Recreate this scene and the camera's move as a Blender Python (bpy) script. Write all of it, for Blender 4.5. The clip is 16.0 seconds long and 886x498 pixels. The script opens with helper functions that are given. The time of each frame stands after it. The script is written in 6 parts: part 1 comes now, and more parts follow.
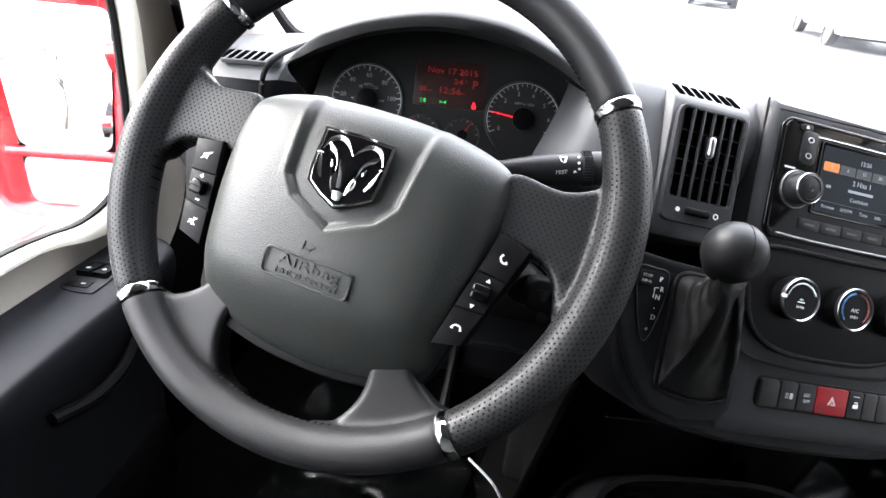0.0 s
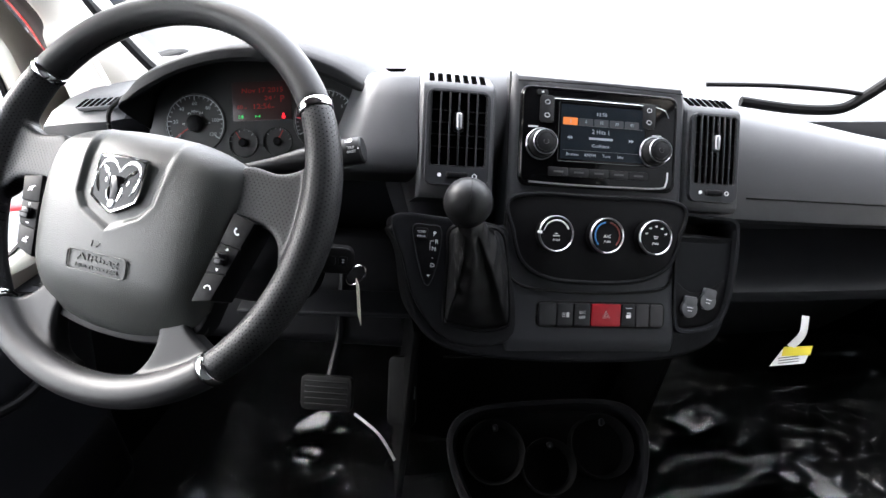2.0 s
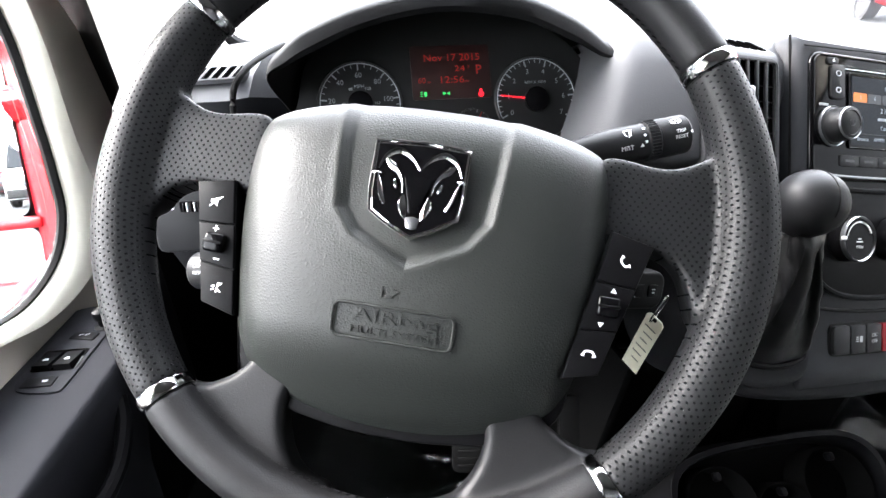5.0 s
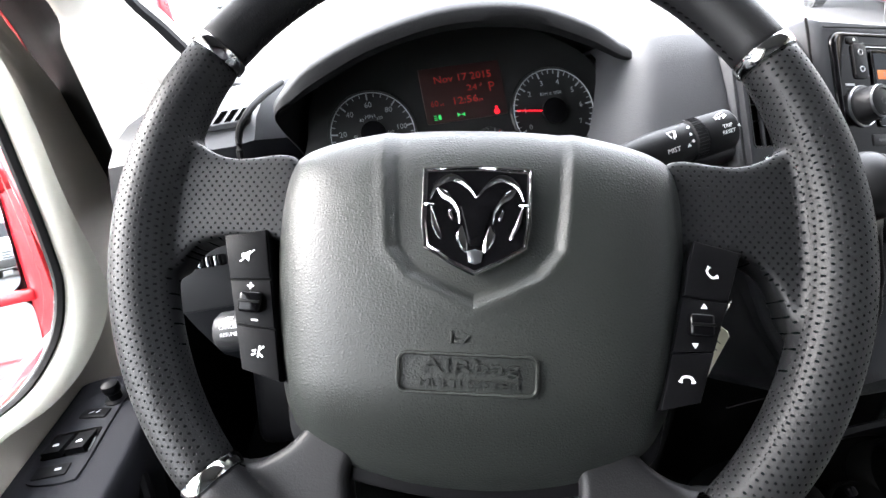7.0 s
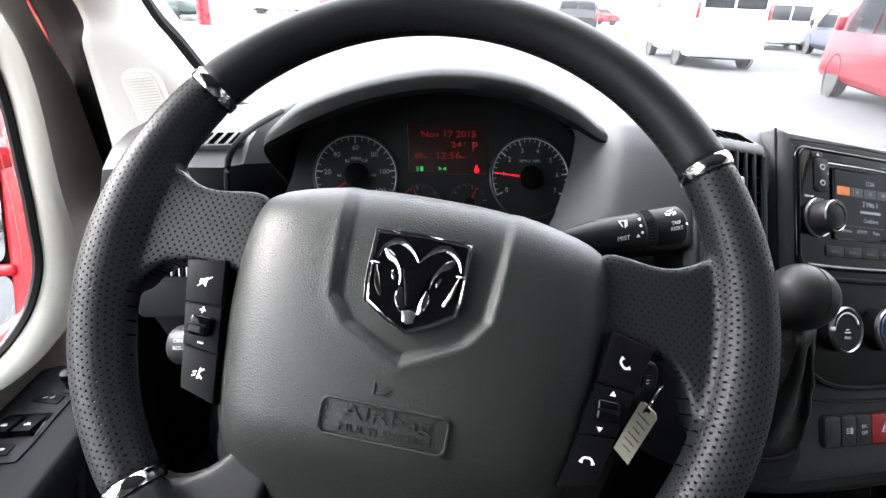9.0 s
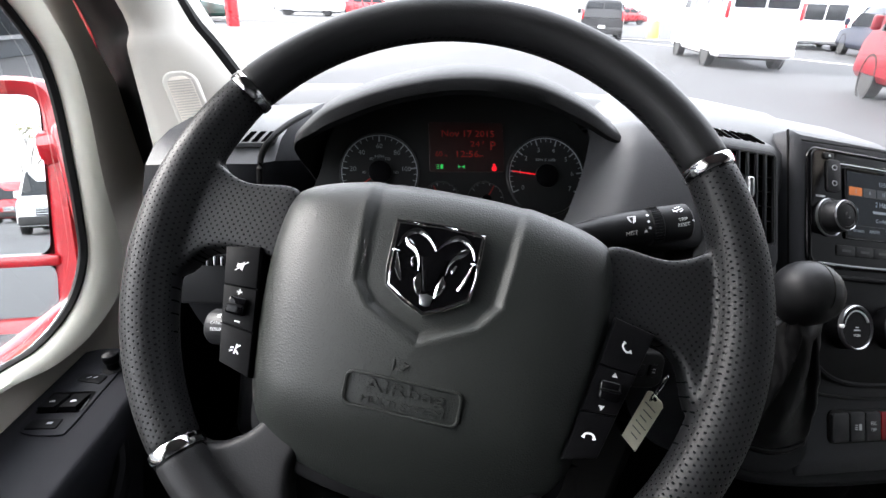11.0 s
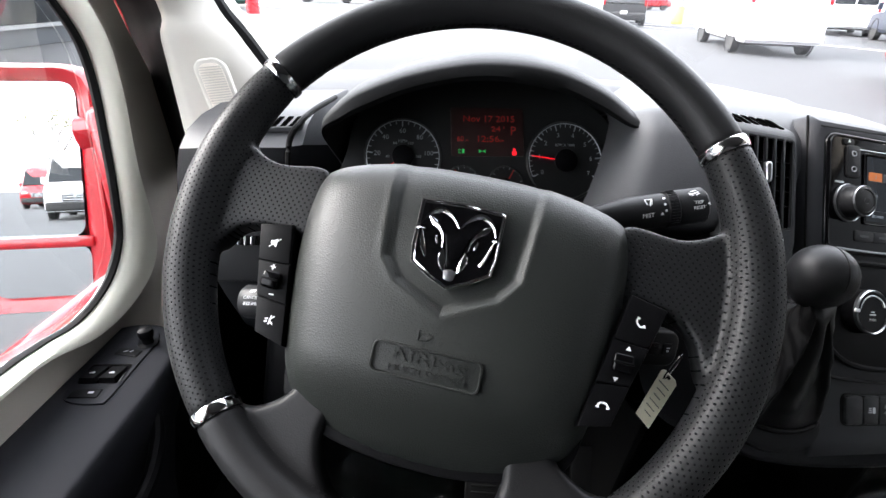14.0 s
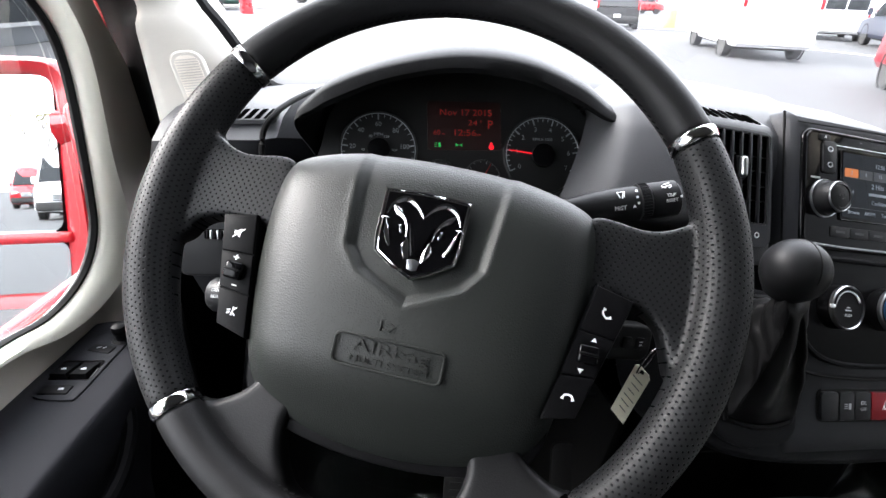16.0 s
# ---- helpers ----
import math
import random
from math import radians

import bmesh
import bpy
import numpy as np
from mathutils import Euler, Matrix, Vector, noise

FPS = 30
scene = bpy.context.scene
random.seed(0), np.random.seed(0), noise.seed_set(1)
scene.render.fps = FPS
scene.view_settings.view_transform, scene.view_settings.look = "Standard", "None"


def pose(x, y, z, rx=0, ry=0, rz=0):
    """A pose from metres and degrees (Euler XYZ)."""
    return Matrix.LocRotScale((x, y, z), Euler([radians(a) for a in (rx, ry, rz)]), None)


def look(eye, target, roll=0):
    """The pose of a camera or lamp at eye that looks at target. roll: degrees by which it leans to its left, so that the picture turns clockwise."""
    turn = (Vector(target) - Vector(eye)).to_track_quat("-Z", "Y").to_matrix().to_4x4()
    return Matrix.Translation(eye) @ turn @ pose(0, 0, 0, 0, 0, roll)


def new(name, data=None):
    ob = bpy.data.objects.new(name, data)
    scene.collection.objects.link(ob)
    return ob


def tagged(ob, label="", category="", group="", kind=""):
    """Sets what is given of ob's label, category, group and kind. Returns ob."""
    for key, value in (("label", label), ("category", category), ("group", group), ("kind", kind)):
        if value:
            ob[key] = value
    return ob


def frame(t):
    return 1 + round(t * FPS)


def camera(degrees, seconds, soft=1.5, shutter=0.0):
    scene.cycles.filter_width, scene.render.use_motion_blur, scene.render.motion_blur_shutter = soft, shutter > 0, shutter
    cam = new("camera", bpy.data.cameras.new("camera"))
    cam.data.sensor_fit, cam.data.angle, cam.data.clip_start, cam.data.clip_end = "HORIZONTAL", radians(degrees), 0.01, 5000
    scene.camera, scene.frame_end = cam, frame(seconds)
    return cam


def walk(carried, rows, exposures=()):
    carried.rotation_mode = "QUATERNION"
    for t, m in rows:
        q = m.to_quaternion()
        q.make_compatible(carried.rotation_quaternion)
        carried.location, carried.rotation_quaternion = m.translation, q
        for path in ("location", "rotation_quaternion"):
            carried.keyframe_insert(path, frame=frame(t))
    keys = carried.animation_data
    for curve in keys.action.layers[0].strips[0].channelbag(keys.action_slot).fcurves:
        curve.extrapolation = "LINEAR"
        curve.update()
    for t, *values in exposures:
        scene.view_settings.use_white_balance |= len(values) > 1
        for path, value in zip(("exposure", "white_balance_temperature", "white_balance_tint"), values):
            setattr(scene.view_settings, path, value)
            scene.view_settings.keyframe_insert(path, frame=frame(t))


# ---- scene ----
cam = camera(79.3, 16.0)
# seconds, place, then yaw to the left, pitch up and roll of the lens
ROWS = [
    (0, 0.1509, 0.0355, 1.8738, 8.14, -29.75, 6.03),
    (0.5, 0.2124, 0.0168, 1.8908, 9.20, -29.88, 2.21),
    (1, 0.2583, 0.0001, 1.8867, 10.53, -30.17, -0.64),
    (1.5, 0.3184, -0.0167, 1.8968, 11.38, -30.24, -2.70),
    (2, 0.4003, -0.0403, 1.9064, 10.01, -29.62, -3.30),
    (2.5, 0.3526, -0.0707, 1.8919, 7.42, -30.14, -3.37),
    (3, 0.1722, -0.0257, 1.8859, 5.17, -30.80, -2.91),
    (3.5, 0.0841, 0.0347, 1.8709, 2.41, -31.92, -1.94),
    (4, 0.0477, 0.0740, 1.8497, -0.02, -30.93, -0.49),
    (4.2, 0.0469, 0.0904, 1.8512, -0.16, -30.93, -0.44),
    (6.3, 0.0321, 0.0962, 1.8491, 0.77, -28.33, -4.30),
    (6.5, 0.0262, 0.1115, 1.8444, 0.79, -29.16, -6.72),
    (7, 0.0081, 0.1243, 1.8433, -1.75, -27.67, -6.27),
    (7.5, 0.0158, 0.1228, 1.8514, -3.12, -27.35, -4.38),
    (8, 0.0207, 0.1204, 1.8598, -1.78, -26.48, -2.24),
    (8.5, 0.0274, 0.1172, 1.8586, -1.04, -25.67, 0.66),
    (9, 0.0374, 0.1108, 1.8690, -2.20, -24.80, 2.51),
    (11.5, 0.0404, 0.0771, 1.8740, 0.79, -24.84, 2.20),
    (12, 0.0393, 0.0710, 1.8731, 0.88, -24.74, 2.23),
    (12.5, 0.0411, 0.0719, 1.8695, 0.55, -24.70, 2.44),
    (13, 0.0421, 0.0739, 1.8698, 0.46, -24.86, 2.54),
    (13.5, 0.0421, 0.0738, 1.8686, 0.46, -25.04, 2.57),
    (14, 0.0373, 0.0668, 1.8751, 2.32, -26.13, 1.88),
    (14.5, 0.0511, 0.0707, 1.8690, 1.50, -25.87, 2.15),
    (15, 0.0534, 0.0711, 1.8657, 1.35, -25.59, 2.29),
    (15.5, 0.0541, 0.0704, 1.8627, 1.52, -25.49, 2.21),
    (16, 0.0556, 0.0691, 1.8669, 1.60, -25.92, 2.37),
]
EXPOSURES = [(t, e, 6350, 13) for t, e in ((0.0, 4.35), (1.0, 4.15), (2.0, 4.05), (3.0, 4.0), (3.5, 4.4), (4.0, 4.55), (4.2, 4.55), (6.5, 4.27), (7.0, 4.27), (8.0, 4.17), (9.0, 3.75), (11.5, 3.1), (14.0, 3.27), (16.0, 3.4))]
walk(cam, [(t, pose(x, y, z, 0, 0, yaw) @ pose(0, 0, 0, 90 + pitch) @ pose(0, 0, 0, 0, 0, roll)) for t, x, y, z, yaw, pitch, roll in ROWS], EXPOSURES)

# ---- daylight: a bright overcast sky ----
world = bpy.data.worlds.new("overcast")
scene.world = world
world.use_nodes = True
wn = world.node_tree.nodes
sky = wn.new("ShaderNodeTexSky")
sky.sky_type, sky.sun_disc = "NISHITA", False
sky.sun_elevation, sky.sun_rotation = radians(36), radians(-77)
sky.air_density, sky.dust_density = 1.0, 6.0
soft = wn.new("ShaderNodeHueSaturation")
soft.inputs["Saturation"].default_value = 0.35
world.node_tree.links.new(sky.outputs[0], soft.inputs["Color"])
even = wn.new("ShaderNodeMix")  # the cloud cover evens the sky out
even.data_type = "RGBA"
even.inputs[0].default_value = 0.5
even.inputs[7].default_value = (9.7, 10.0, 10.5, 1)
world.node_tree.links.new(soft.outputs[0], even.inputs[6])
world.node_tree.links.new(even.outputs[2], wn["Background"].inputs[0])
wn["Background"].inputs[1].default_value = 0.15
sun = new("sun", bpy.data.lights.new("sun", "SUN"))
sun.data.energy, sun.data.angle, sun.data.color = 0.85, radians(32), (1.0, 0.97, 0.93)
sun.matrix_world = look((-9, 2, 6.7), (0, 0, 0))

# ---- materials ----
MATS = {}


def mat(name, color, rough=0.5, metal=0.0, grain=0.0, size=400.0, spots=0.0, spot_size=6.0, coat=0.0, glow=0.0, spec=0.5, cells=False):
    """A surface with fine relief (grain, at size) and broad patches of wear (spots, at spot_size)."""
    m = bpy.data.materials.new(name)
    m.use_nodes = True
    nt = m.node_tree
    b = nt.nodes["Principled BSDF"]
    b.inputs["Base Color"].default_value = (*color, 1)
    b.inputs["Roughness"].default_value = rough
    b.inputs["Metallic"].default_value = metal
    b.inputs["Coat Weight"].default_value = coat
    b.inputs["Specular IOR Level"].default_value = spec
    if glow:
        b.inputs["Emission Color"].default_value = (*color, 1)
        b.inputs["Emission Strength"].default_value = glow
    tc = nt.nodes.new("ShaderNodeTexCoord")
    if spots:
        n = nt.nodes.new("ShaderNodeTexNoise")
        n.inputs["Scale"].default_value, n.inputs["Detail"].default_value = spot_size, 6
        nt.links.new(tc.outputs["Object"], n.inputs["Vector"])
        r = nt.nodes.new("ShaderNodeMapRange")
        r.inputs["From Min"].default_value, r.inputs["From Max"].default_value = 0.3, 0.7
        r.inputs["To Min"].default_value, r.inputs["To Max"].default_value = 1 - spots, 1 + spots
        nt.links.new(n.outputs[0], r.inputs[0])
        mul = nt.nodes.new("ShaderNodeMix")
        mul.data_type, mul.blend_type = "RGBA", "MULTIPLY"
        mul.inputs[0].default_value = 1
        mul.inputs[6].default_value = (*color, 1)
        nt.links.new(r.outputs[0], mul.inputs[7])
        nt.links.new(mul.outputs[2], b.inputs["Base Color"])
        rr = nt.nodes.new("ShaderNodeMapRange")
        rr.inputs["From Min"].default_value, rr.inputs["From Max"].default_value = 0.3, 0.7
        rr.inputs["To Min"].default_value, rr.inputs["To Max"].default_value = max(0.02, rough - 0.12 * spots * 4), min(1, rough + 0.12 * spots * 4)
        nt.links.new(n.outputs[0], rr.inputs[0])
        nt.links.new(rr.outputs[0], b.inputs["Roughness"])
    if grain:
        if cells:
            n = nt.nodes.new("ShaderNodeTexVoronoi")
            n.feature = "DISTANCE_TO_EDGE"
        else:
            n = nt.nodes.new("ShaderNodeTexNoise")
            n.inputs["Detail"].default_value = 4
        n.inputs["Scale"].default_value = size
        nt.links.new(tc.outputs["Object"], n.inputs["Vector"])
        bump = nt.nodes.new("ShaderNodeBump")
        bump.inputs["Strength"].default_value, bump.inputs["Distance"].default_value = grain, 0.0006
        nt.links.new(n.outputs[0], bump.inputs["Height"])
        nt.links.new(bump.outputs[0], b.inputs["Normal"])
    MATS[name] = m
    return m


M_LEATHER = mat("leather", (0.0077, 0.0078, 0.0084), 0.48, grain=0.25, size=900, spots=0.08, spot_size=14, spec=0.2)
M_GAITER = mat("gaiter_leather", (0.0038, 0.0038, 0.0042), 0.42, grain=0.3, size=700, spots=0.1, spot_size=14, spec=0.2)
M_PERF = mat("perforated_leather", (0.0078, 0.0080, 0.0086), 0.46, spots=0.08, spot_size=14, spec=0.2)
M_HUB = mat("airbag_cover_plastic", (0.0092, 0.0107, 0.0096), 0.46, grain=0.5, size=580, cells=True, spots=0.05, spot_size=9, spec=0.34)
# dark copy of the dashboard plastic: shade is put into its colour
M_DASHSHADE = mat("shaded_dash_plastic", (0.0060, 0.0063, 0.0072), 0.52, grain=0.4, size=900, spots=0.07, spot_size=8, spec=0.06)
M_STALK = mat("stalk_plastic", (0.0095, 0.0098, 0.0106), 0.42, grain=0.2, size=900, spots=0.06, spot_size=20, spec=0.14)
# pale copy of the same plastic: daylight on it is put into the colour
M_DASHLIT = mat("lit_dash_plastic", (0.030, 0.031, 0.034), 0.54, grain=0.45, size=900, spots=0.06, spot_size=6, spec=0.5)
M_HOOD = mat("hood_plastic", (0.0044, 0.0045, 0.0048), 0.52, grain=0.45, size=900, spots=0.06, spot_size=6, spec=0.14)
M_STACK = mat("stack_plastic", (0.0190, 0.0198, 0.0222), 0.5, grain=0.4, size=900, spots=0.07, spot_size=8, spec=0.14)
M_ARM = mat("armrest_plastic", (0.0120, 0.0124, 0.0148), 0.58, grain=0.4, size=900, spots=0.07, spot_size=8, spec=0.1)
M_BLACK = mat("black_plastic", (0.0027, 0.0027, 0.0031), 0.46, grain=0.2, size=900, spots=0.08, spot_size=20, spec=0.07)
M_GLOSS = mat("gloss_black", (0.002, 0.002, 0.0023), 0.07, spec=0.13)
M_CHROME = mat("chrome", (0.78, 0.79, 0.8), 0.08, metal=1.0, spots=0.03, spot_size=60)
M_SATIN = mat("satin_metal", (0.34, 0.35, 0.36), 0.3, metal=1.0)
M_RUBBER = mat("black_rubber", (0.0022, 0.0022, 0.0022), 0.6, grain=0.15, size=500, spots=0.1, spot_size=20, spec=0.1)
# near-black that stands for the shade inside vent openings
M_SLOTSHADE = mat("slot_shade", (0.0008, 0.0008, 0.0008), 1.0, spec=0.0)
M_CREAM = mat("cream_trim", (0.46, 0.44, 0.395), 0.55, grain=0.2, size=700, spots=0.04, spot_size=5)
M_TAUPE = mat("taupe_trim", (0.62, 0.57, 0.50), 0.6, grain=0.25, size=700, spots=0.05, spot_size=5)
# brighter copy of the cream trim: light on the lip is put into its colour
M_LIPLIT = mat("lit_lip_cream", (0.78, 0.765, 0.66), 0.5, grain=0.2, size=700, spots=0.04, spot_size=5)
M_RED = mat("red_paint", (0.31, 0.004, 0.010), 0.28, coat=0.7, spots=0.05, spot_size=4)
M_MAROON = mat("dark_red_paint", (0.15, 0.004, 0.010), 0.3, coat=0.12, spots=0.05, spot_size=4, spec=0.3)
M_FAINT = mat("faint_print", (0.035, 0.036, 0.038), 0.5)
M_WHITE = mat("white_paint", (0.62, 0.62, 0.63), 0.3, coat=0.4, spots=0.03, spot_size=3)
M_NAVY = mat("navy_paint", (0.008, 0.012, 0.026), 0.3, coat=0.04, spots=0.05, spot_size=3, spec=0.2)
M_BLACKP = mat("black_paint", (0.006, 0.006, 0.007), 0.3, coat=0.15, spots=0.05, spot_size=3)
M_GREENP = mat("dark_green_paint", (0.02, 0.05, 0.04), 0.25, coat=0.7, spots=0.05, spot_size=3)
M_DGLASS = mat("tinted_glass", (0.012, 0.014, 0.016), 0.08, spec=0.25)
M_TYRE = mat("tyre", (0.018, 0.018, 0.018), 0.8, grain=0.4, size=60, spots=0.15, spot_size=12)
M_RIM = mat("wheel_alloy", (0.55, 0.56, 0.57), 0.3, metal=0.9, spots=0.06, spot_size=20)
M_ICON = mat("icon_white", (0.75, 0.76, 0.76), 0.5)
M_ICONDIM = mat("icon_grey", (0.36, 0.37, 0.38), 0.5)
M_HAZARD = mat("hazard_red", (0.17, 0.004, 0.008), 0.4, grain=0.1, size=900, spots=0.05, spot_size=30, spec=0.2)
M_SWITCH = mat("switch_grey", (0.020, 0.019, 0.020), 0.5, grain=0.2, size=900, spots=0.05, spot_size=30, spec=0.2)
M_BLUE = mat("dial_blue", (0.02, 0.12, 0.30), 0.5)
M_REDMARK = mat("dial_red", (0.12, 0.02, 0.015), 0.5)
M_LCD = mat("screen_lit", (0.006, 0.008, 0.0105), 0.25, glow=0.03, spec=0.1)
M_LCDW = mat("screen_white", (0.20, 0.225, 0.25), 0.5, glow=0.024)
M_LCDO = mat("screen_orange", (0.50, 0.13, 0.015), 0.5, glow=0.022)
M_LCDD = mat("screen_tile", (0.010, 0.0125, 0.0155), 0.4, glow=0.03)
M_AMBER = mat("display_red", (0.30, 0.014, 0.008), 0.5, glow=0.013)
M_TELLR = mat("telltale_red", (0.9, 0.01, 0.02), 0.5, glow=0.10)
M_TELLG = mat("telltale_green", (0.03, 0.5, 0.10), 0.5, glow=0.045)
M_GAUGE = mat("gauge_face", (0.0105, 0.0112, 0.0112), 0.40, spots=0.05, spot_size=30)
M_DISPLAY = mat("display_panel", (0.026, 0.012, 0.011), 0.35)
M_TICK = mat("gauge_marks", (0.26, 0.275, 0.29), 0.5, glow=0.006)
M_TAG = mat("paper_tag", (0.60, 0.58, 0.46), 0.6, spots=0.06, spot_size=60)
M_PAPER = mat("paper_white", (0.75, 0.75, 0.73), 0.6, spots=0.04, spot_size=40)
M_YELLOW = mat("label_yellow", (0.75, 0.62, 0.05), 0.5)
M_INK = mat("ink", (0.10, 0.10, 0.10), 0.6)
# deep shade low in the cab is put into this colour
M_LOWSHADE = mat("low_shade_black", (0.0014, 0.0014, 0.0014), 0.8, grain=0.6, size=300, spots=0.15, spot_size=10, spec=0.04)
M_SEAT = mat("seat_leather_grey", (0.20, 0.205, 0.20), 0.5, grain=0.4, size=500, cells=True, spots=0.05, spot_size=10)
# unseen roof lining, toned down so that less light bounces into the cab
M_HEADLINER = mat("headliner", (0.09, 0.088, 0.085), 0.9, grain=0.3, size=500, spots=0.04, spot_size=4)
# unseen walls, coloured dark so that they bounce little light
M_LOWBOUNCE = mat("low_bounce_wall", (0.05, 0.05, 0.05), 0.8, grain=0.3, size=300, spots=0.1, spot_size=4)
M_YPAINT = mat("yellow_post_paint", (0.65, 0.55, 0.10), 0.6, spots=0.1, spot_size=4)
M_CONCRETE = mat("concrete", (0.38, 0.37, 0.35), 0.85, grain=0.4, size=30, spots=0.12, spot_size=1.5)
M_BARK = mat("bark", (0.10, 0.08, 0.065), 0.9, grain=0.5, size=20, spots=0.2, spot_size=4)
M_LAMP_R = mat("tail_lamp_red", (0.45, 0.01, 0.015), 0.15, coat=0.6)
M_LAMP_W = mat("headlamp_glass", (0.6, 0.62, 0.65), 0.1, coat=0.6)
M_ROOFING = mat("canopy_steel", (0.045, 0.050, 0.056), 0.6, spots=0.15, spot_size=2)
M_LEAF = mat("autumn_leaves", (0.16, 0.15, 0.04), 0.7, spots=0.3, spot_size=3)


def perforate(m):
    """Rows of small punched holes, 4.3 mm apart, staggered, in the wheel's plane; and the leather's own grain."""
    nt = m.node_tree
    b = nt.nodes["Principled BSDF"]
    tc = nt.nodes.new("ShaderNodeTexCoord")
    obj = nt.nodes.new("ShaderNodeSeparateXYZ")
    nt.links.new(tc.outputs["Object"], obj.inputs[0])
    nrm = nt.nodes.new("ShaderNodeSeparateXYZ")
    nt.links.new(tc.outputs["Normal"], nrm.inputs[0])

    def op(kind, a, c=None):
        n = nt.nodes.new("ShaderNodeMath")
        n.operation = kind
        for i, v in enumerate((a, c)):
            if v is None:
                continue
            if isinstance(v, (int, float)):
                n.inputs[i].default_value = v
            else:
                nt.links.new(v, n.inputs[i])
        return n.outputs[0]

    def pick(a, b, f):
        return op("ADD", op("MULTIPLY", a, op("SUBTRACT", 1.0, f)), op("MULTIPLY", b, f))

    px, py, pz = obj.outputs
    rad = op("SQRT", op("ADD", op("MULTIPLY", px, px), op("MULTIPLY", py, py)))
    along = op("MULTIPLY", op("ARCTAN2", py, op("ABSOLUTE", px)), 0.1915)
    on_rim = op("GREATER_THAN", rad, 0.171)
    steep = op("LESS_THAN", op("ABSOLUTE", nrm.outputs[2]), 0.66)
    u = op("MULTIPLY", pick(px, along, on_rim), 1 / 0.0044)
    w = op("MULTIPLY", pick(pick(py, rad, on_rim), pz, op("MULTIPLY", steep, on_rim)), 1 / 0.0027)
    row = op("FLOOR", w)
    shift = op("MULTIPLY", op("FLOORED_MODULO", row, 2.0), 0.5)
    fx = op("SUBTRACT", op("FRACT", op("ADD", u, shift)), 0.5)
    fy = op("MULTIPLY", op("SUBTRACT", op("FRACT", w), 0.5), 0.62)
    d = op("SQRT", op("ADD", op("MULTIPLY", fx, fx), op("MULTIPLY", fy, fy)))
    hole = nt.nodes.new("ShaderNodeMapRange")
    hole.interpolation_type = "SMOOTHSTEP"
    hole.inputs["From Min"].default_value, hole.inputs["From Max"].default_value = 0.11, 0.18
    nt.links.new(d, hole.inputs[0])
    noise_tex = nt.nodes.new("ShaderNodeTexNoise")
    noise_tex.inputs["Scale"].default_value = 900
    nt.links.new(tc.outputs["Object"], noise_tex.inputs["Vector"])
    height = op("ADD", hole.outputs[0], op("MULTIPLY", noise_tex.outputs[0], 0.25))
    bump = nt.nodes.new("ShaderNodeBump")
    bump.inputs["Strength"].default_value, bump.inputs["Distance"].default_value = 0.5, 0.0006
    nt.links.new(height, bump.inputs["Height"])
    nt.links.new(bump.outputs[0], b.inputs["Normal"])
    nt.links.new(op("MULTIPLY", hole.outputs[0], 0.2), b.inputs["Specular IOR Level"])
    mix = nt.nodes.new("ShaderNodeMix")
    mix.data_type = "RGBA"
    mix.inputs[6].default_value = (0.0008, 0.0015, 0.0015, 1)
    old = b.inputs["Base Color"].links[0].from_socket
    nt.links.new(old, mix.inputs[7])
    nt.links.new(hole.outputs[0], mix.inputs[0])
    nt.links.new(mix.outputs[2], b.inputs["Base Color"])


perforate(M_PERF)


def clear_glass(name, gloss=0.06, tint=1.0):
    """Thin clear glass: lets light straight through and mirrors a little of it."""
    m = bpy.data.materials.new(name)
    m.use_nodes = True
    nt = m.node_tree
    nt.nodes.remove(nt.nodes["Principled BSDF"])
    tr, gl, mx = nt.nodes.new("ShaderNodeBsdfTransparent"), nt.nodes.new("ShaderNodeBsdfGlossy"), nt.nodes.new("ShaderNodeMixShader")
    gl.inputs["Roughness"].default_value = 0.02
    tr.inputs["Color"].default_value = (tint, tint * 1.01, tint, 1)
    fr = nt.nodes.new("ShaderNodeFresnel")
    fr.inputs[0].default_value = 1.45
    sc = nt.nodes.new("ShaderNodeMath")
    sc.operation = "MULTIPLY"
    sc.inputs[1].default_value = gloss * 16
    nt.links.new(fr.outputs[0], sc.inputs[0])
    nt.links.new(sc.outputs[0], mx.inputs[0])
    nt.links.new(tr.outputs[0], mx.inputs[1])
    nt.links.new(gl.outputs[0], mx.inputs[2])
    nt.links.new(mx.outputs[0], nt.nodes["Material Output"].inputs[0])
    return m


M_GLASS = clear_glass("window_glass", 0.018)
M_WRAP = clear_glass("clear_plastic_wrap", 0.036)
# dark glass made up to hold back light from the passenger side
M_LIGHTCUT = clear_glass("light_cutting_pane", 0.018, 0.34)
M_MIRROR = mat("mirror_glass", (0.66, 0.68, 0.69), 0.01, metal=1.0)


def asphalt():
    m = mat("asphalt", (0.036, 0.037, 0.039), 0.85, grain=0.6, size=90, spots=0.18, spot_size=0.35)
    return m


M_ASPHALT = asphalt()
M_LINE = mat("road_paint", (0.7, 0.7, 0.68), 0.7, spots=0.12, spot_size=3)

# ---- building kit ----


def mesh_of(name, bm, material, angle=35):
    me = bpy.data.meshes.new(name)
    bmesh.ops.recalc_face_normals(bm, faces=bm.faces)
    bm.to_mesh(me)
    bm.free()
    me.materials.append(material)
    for p in me.polygons:
        p.use_smooth = True
    me.set_sharp_from_angle(angle=radians(angle))
    return me


def part(name, bm, material, parent=None, label="", m=None, angle=35):
    ob = new(name, mesh_of(name, bm, material, angle))
    if parent is not None:
        ob.parent = parent
    if m is not None:
        ob.matrix_basis = m
    if label:
        ob["label"] = label
    return ob


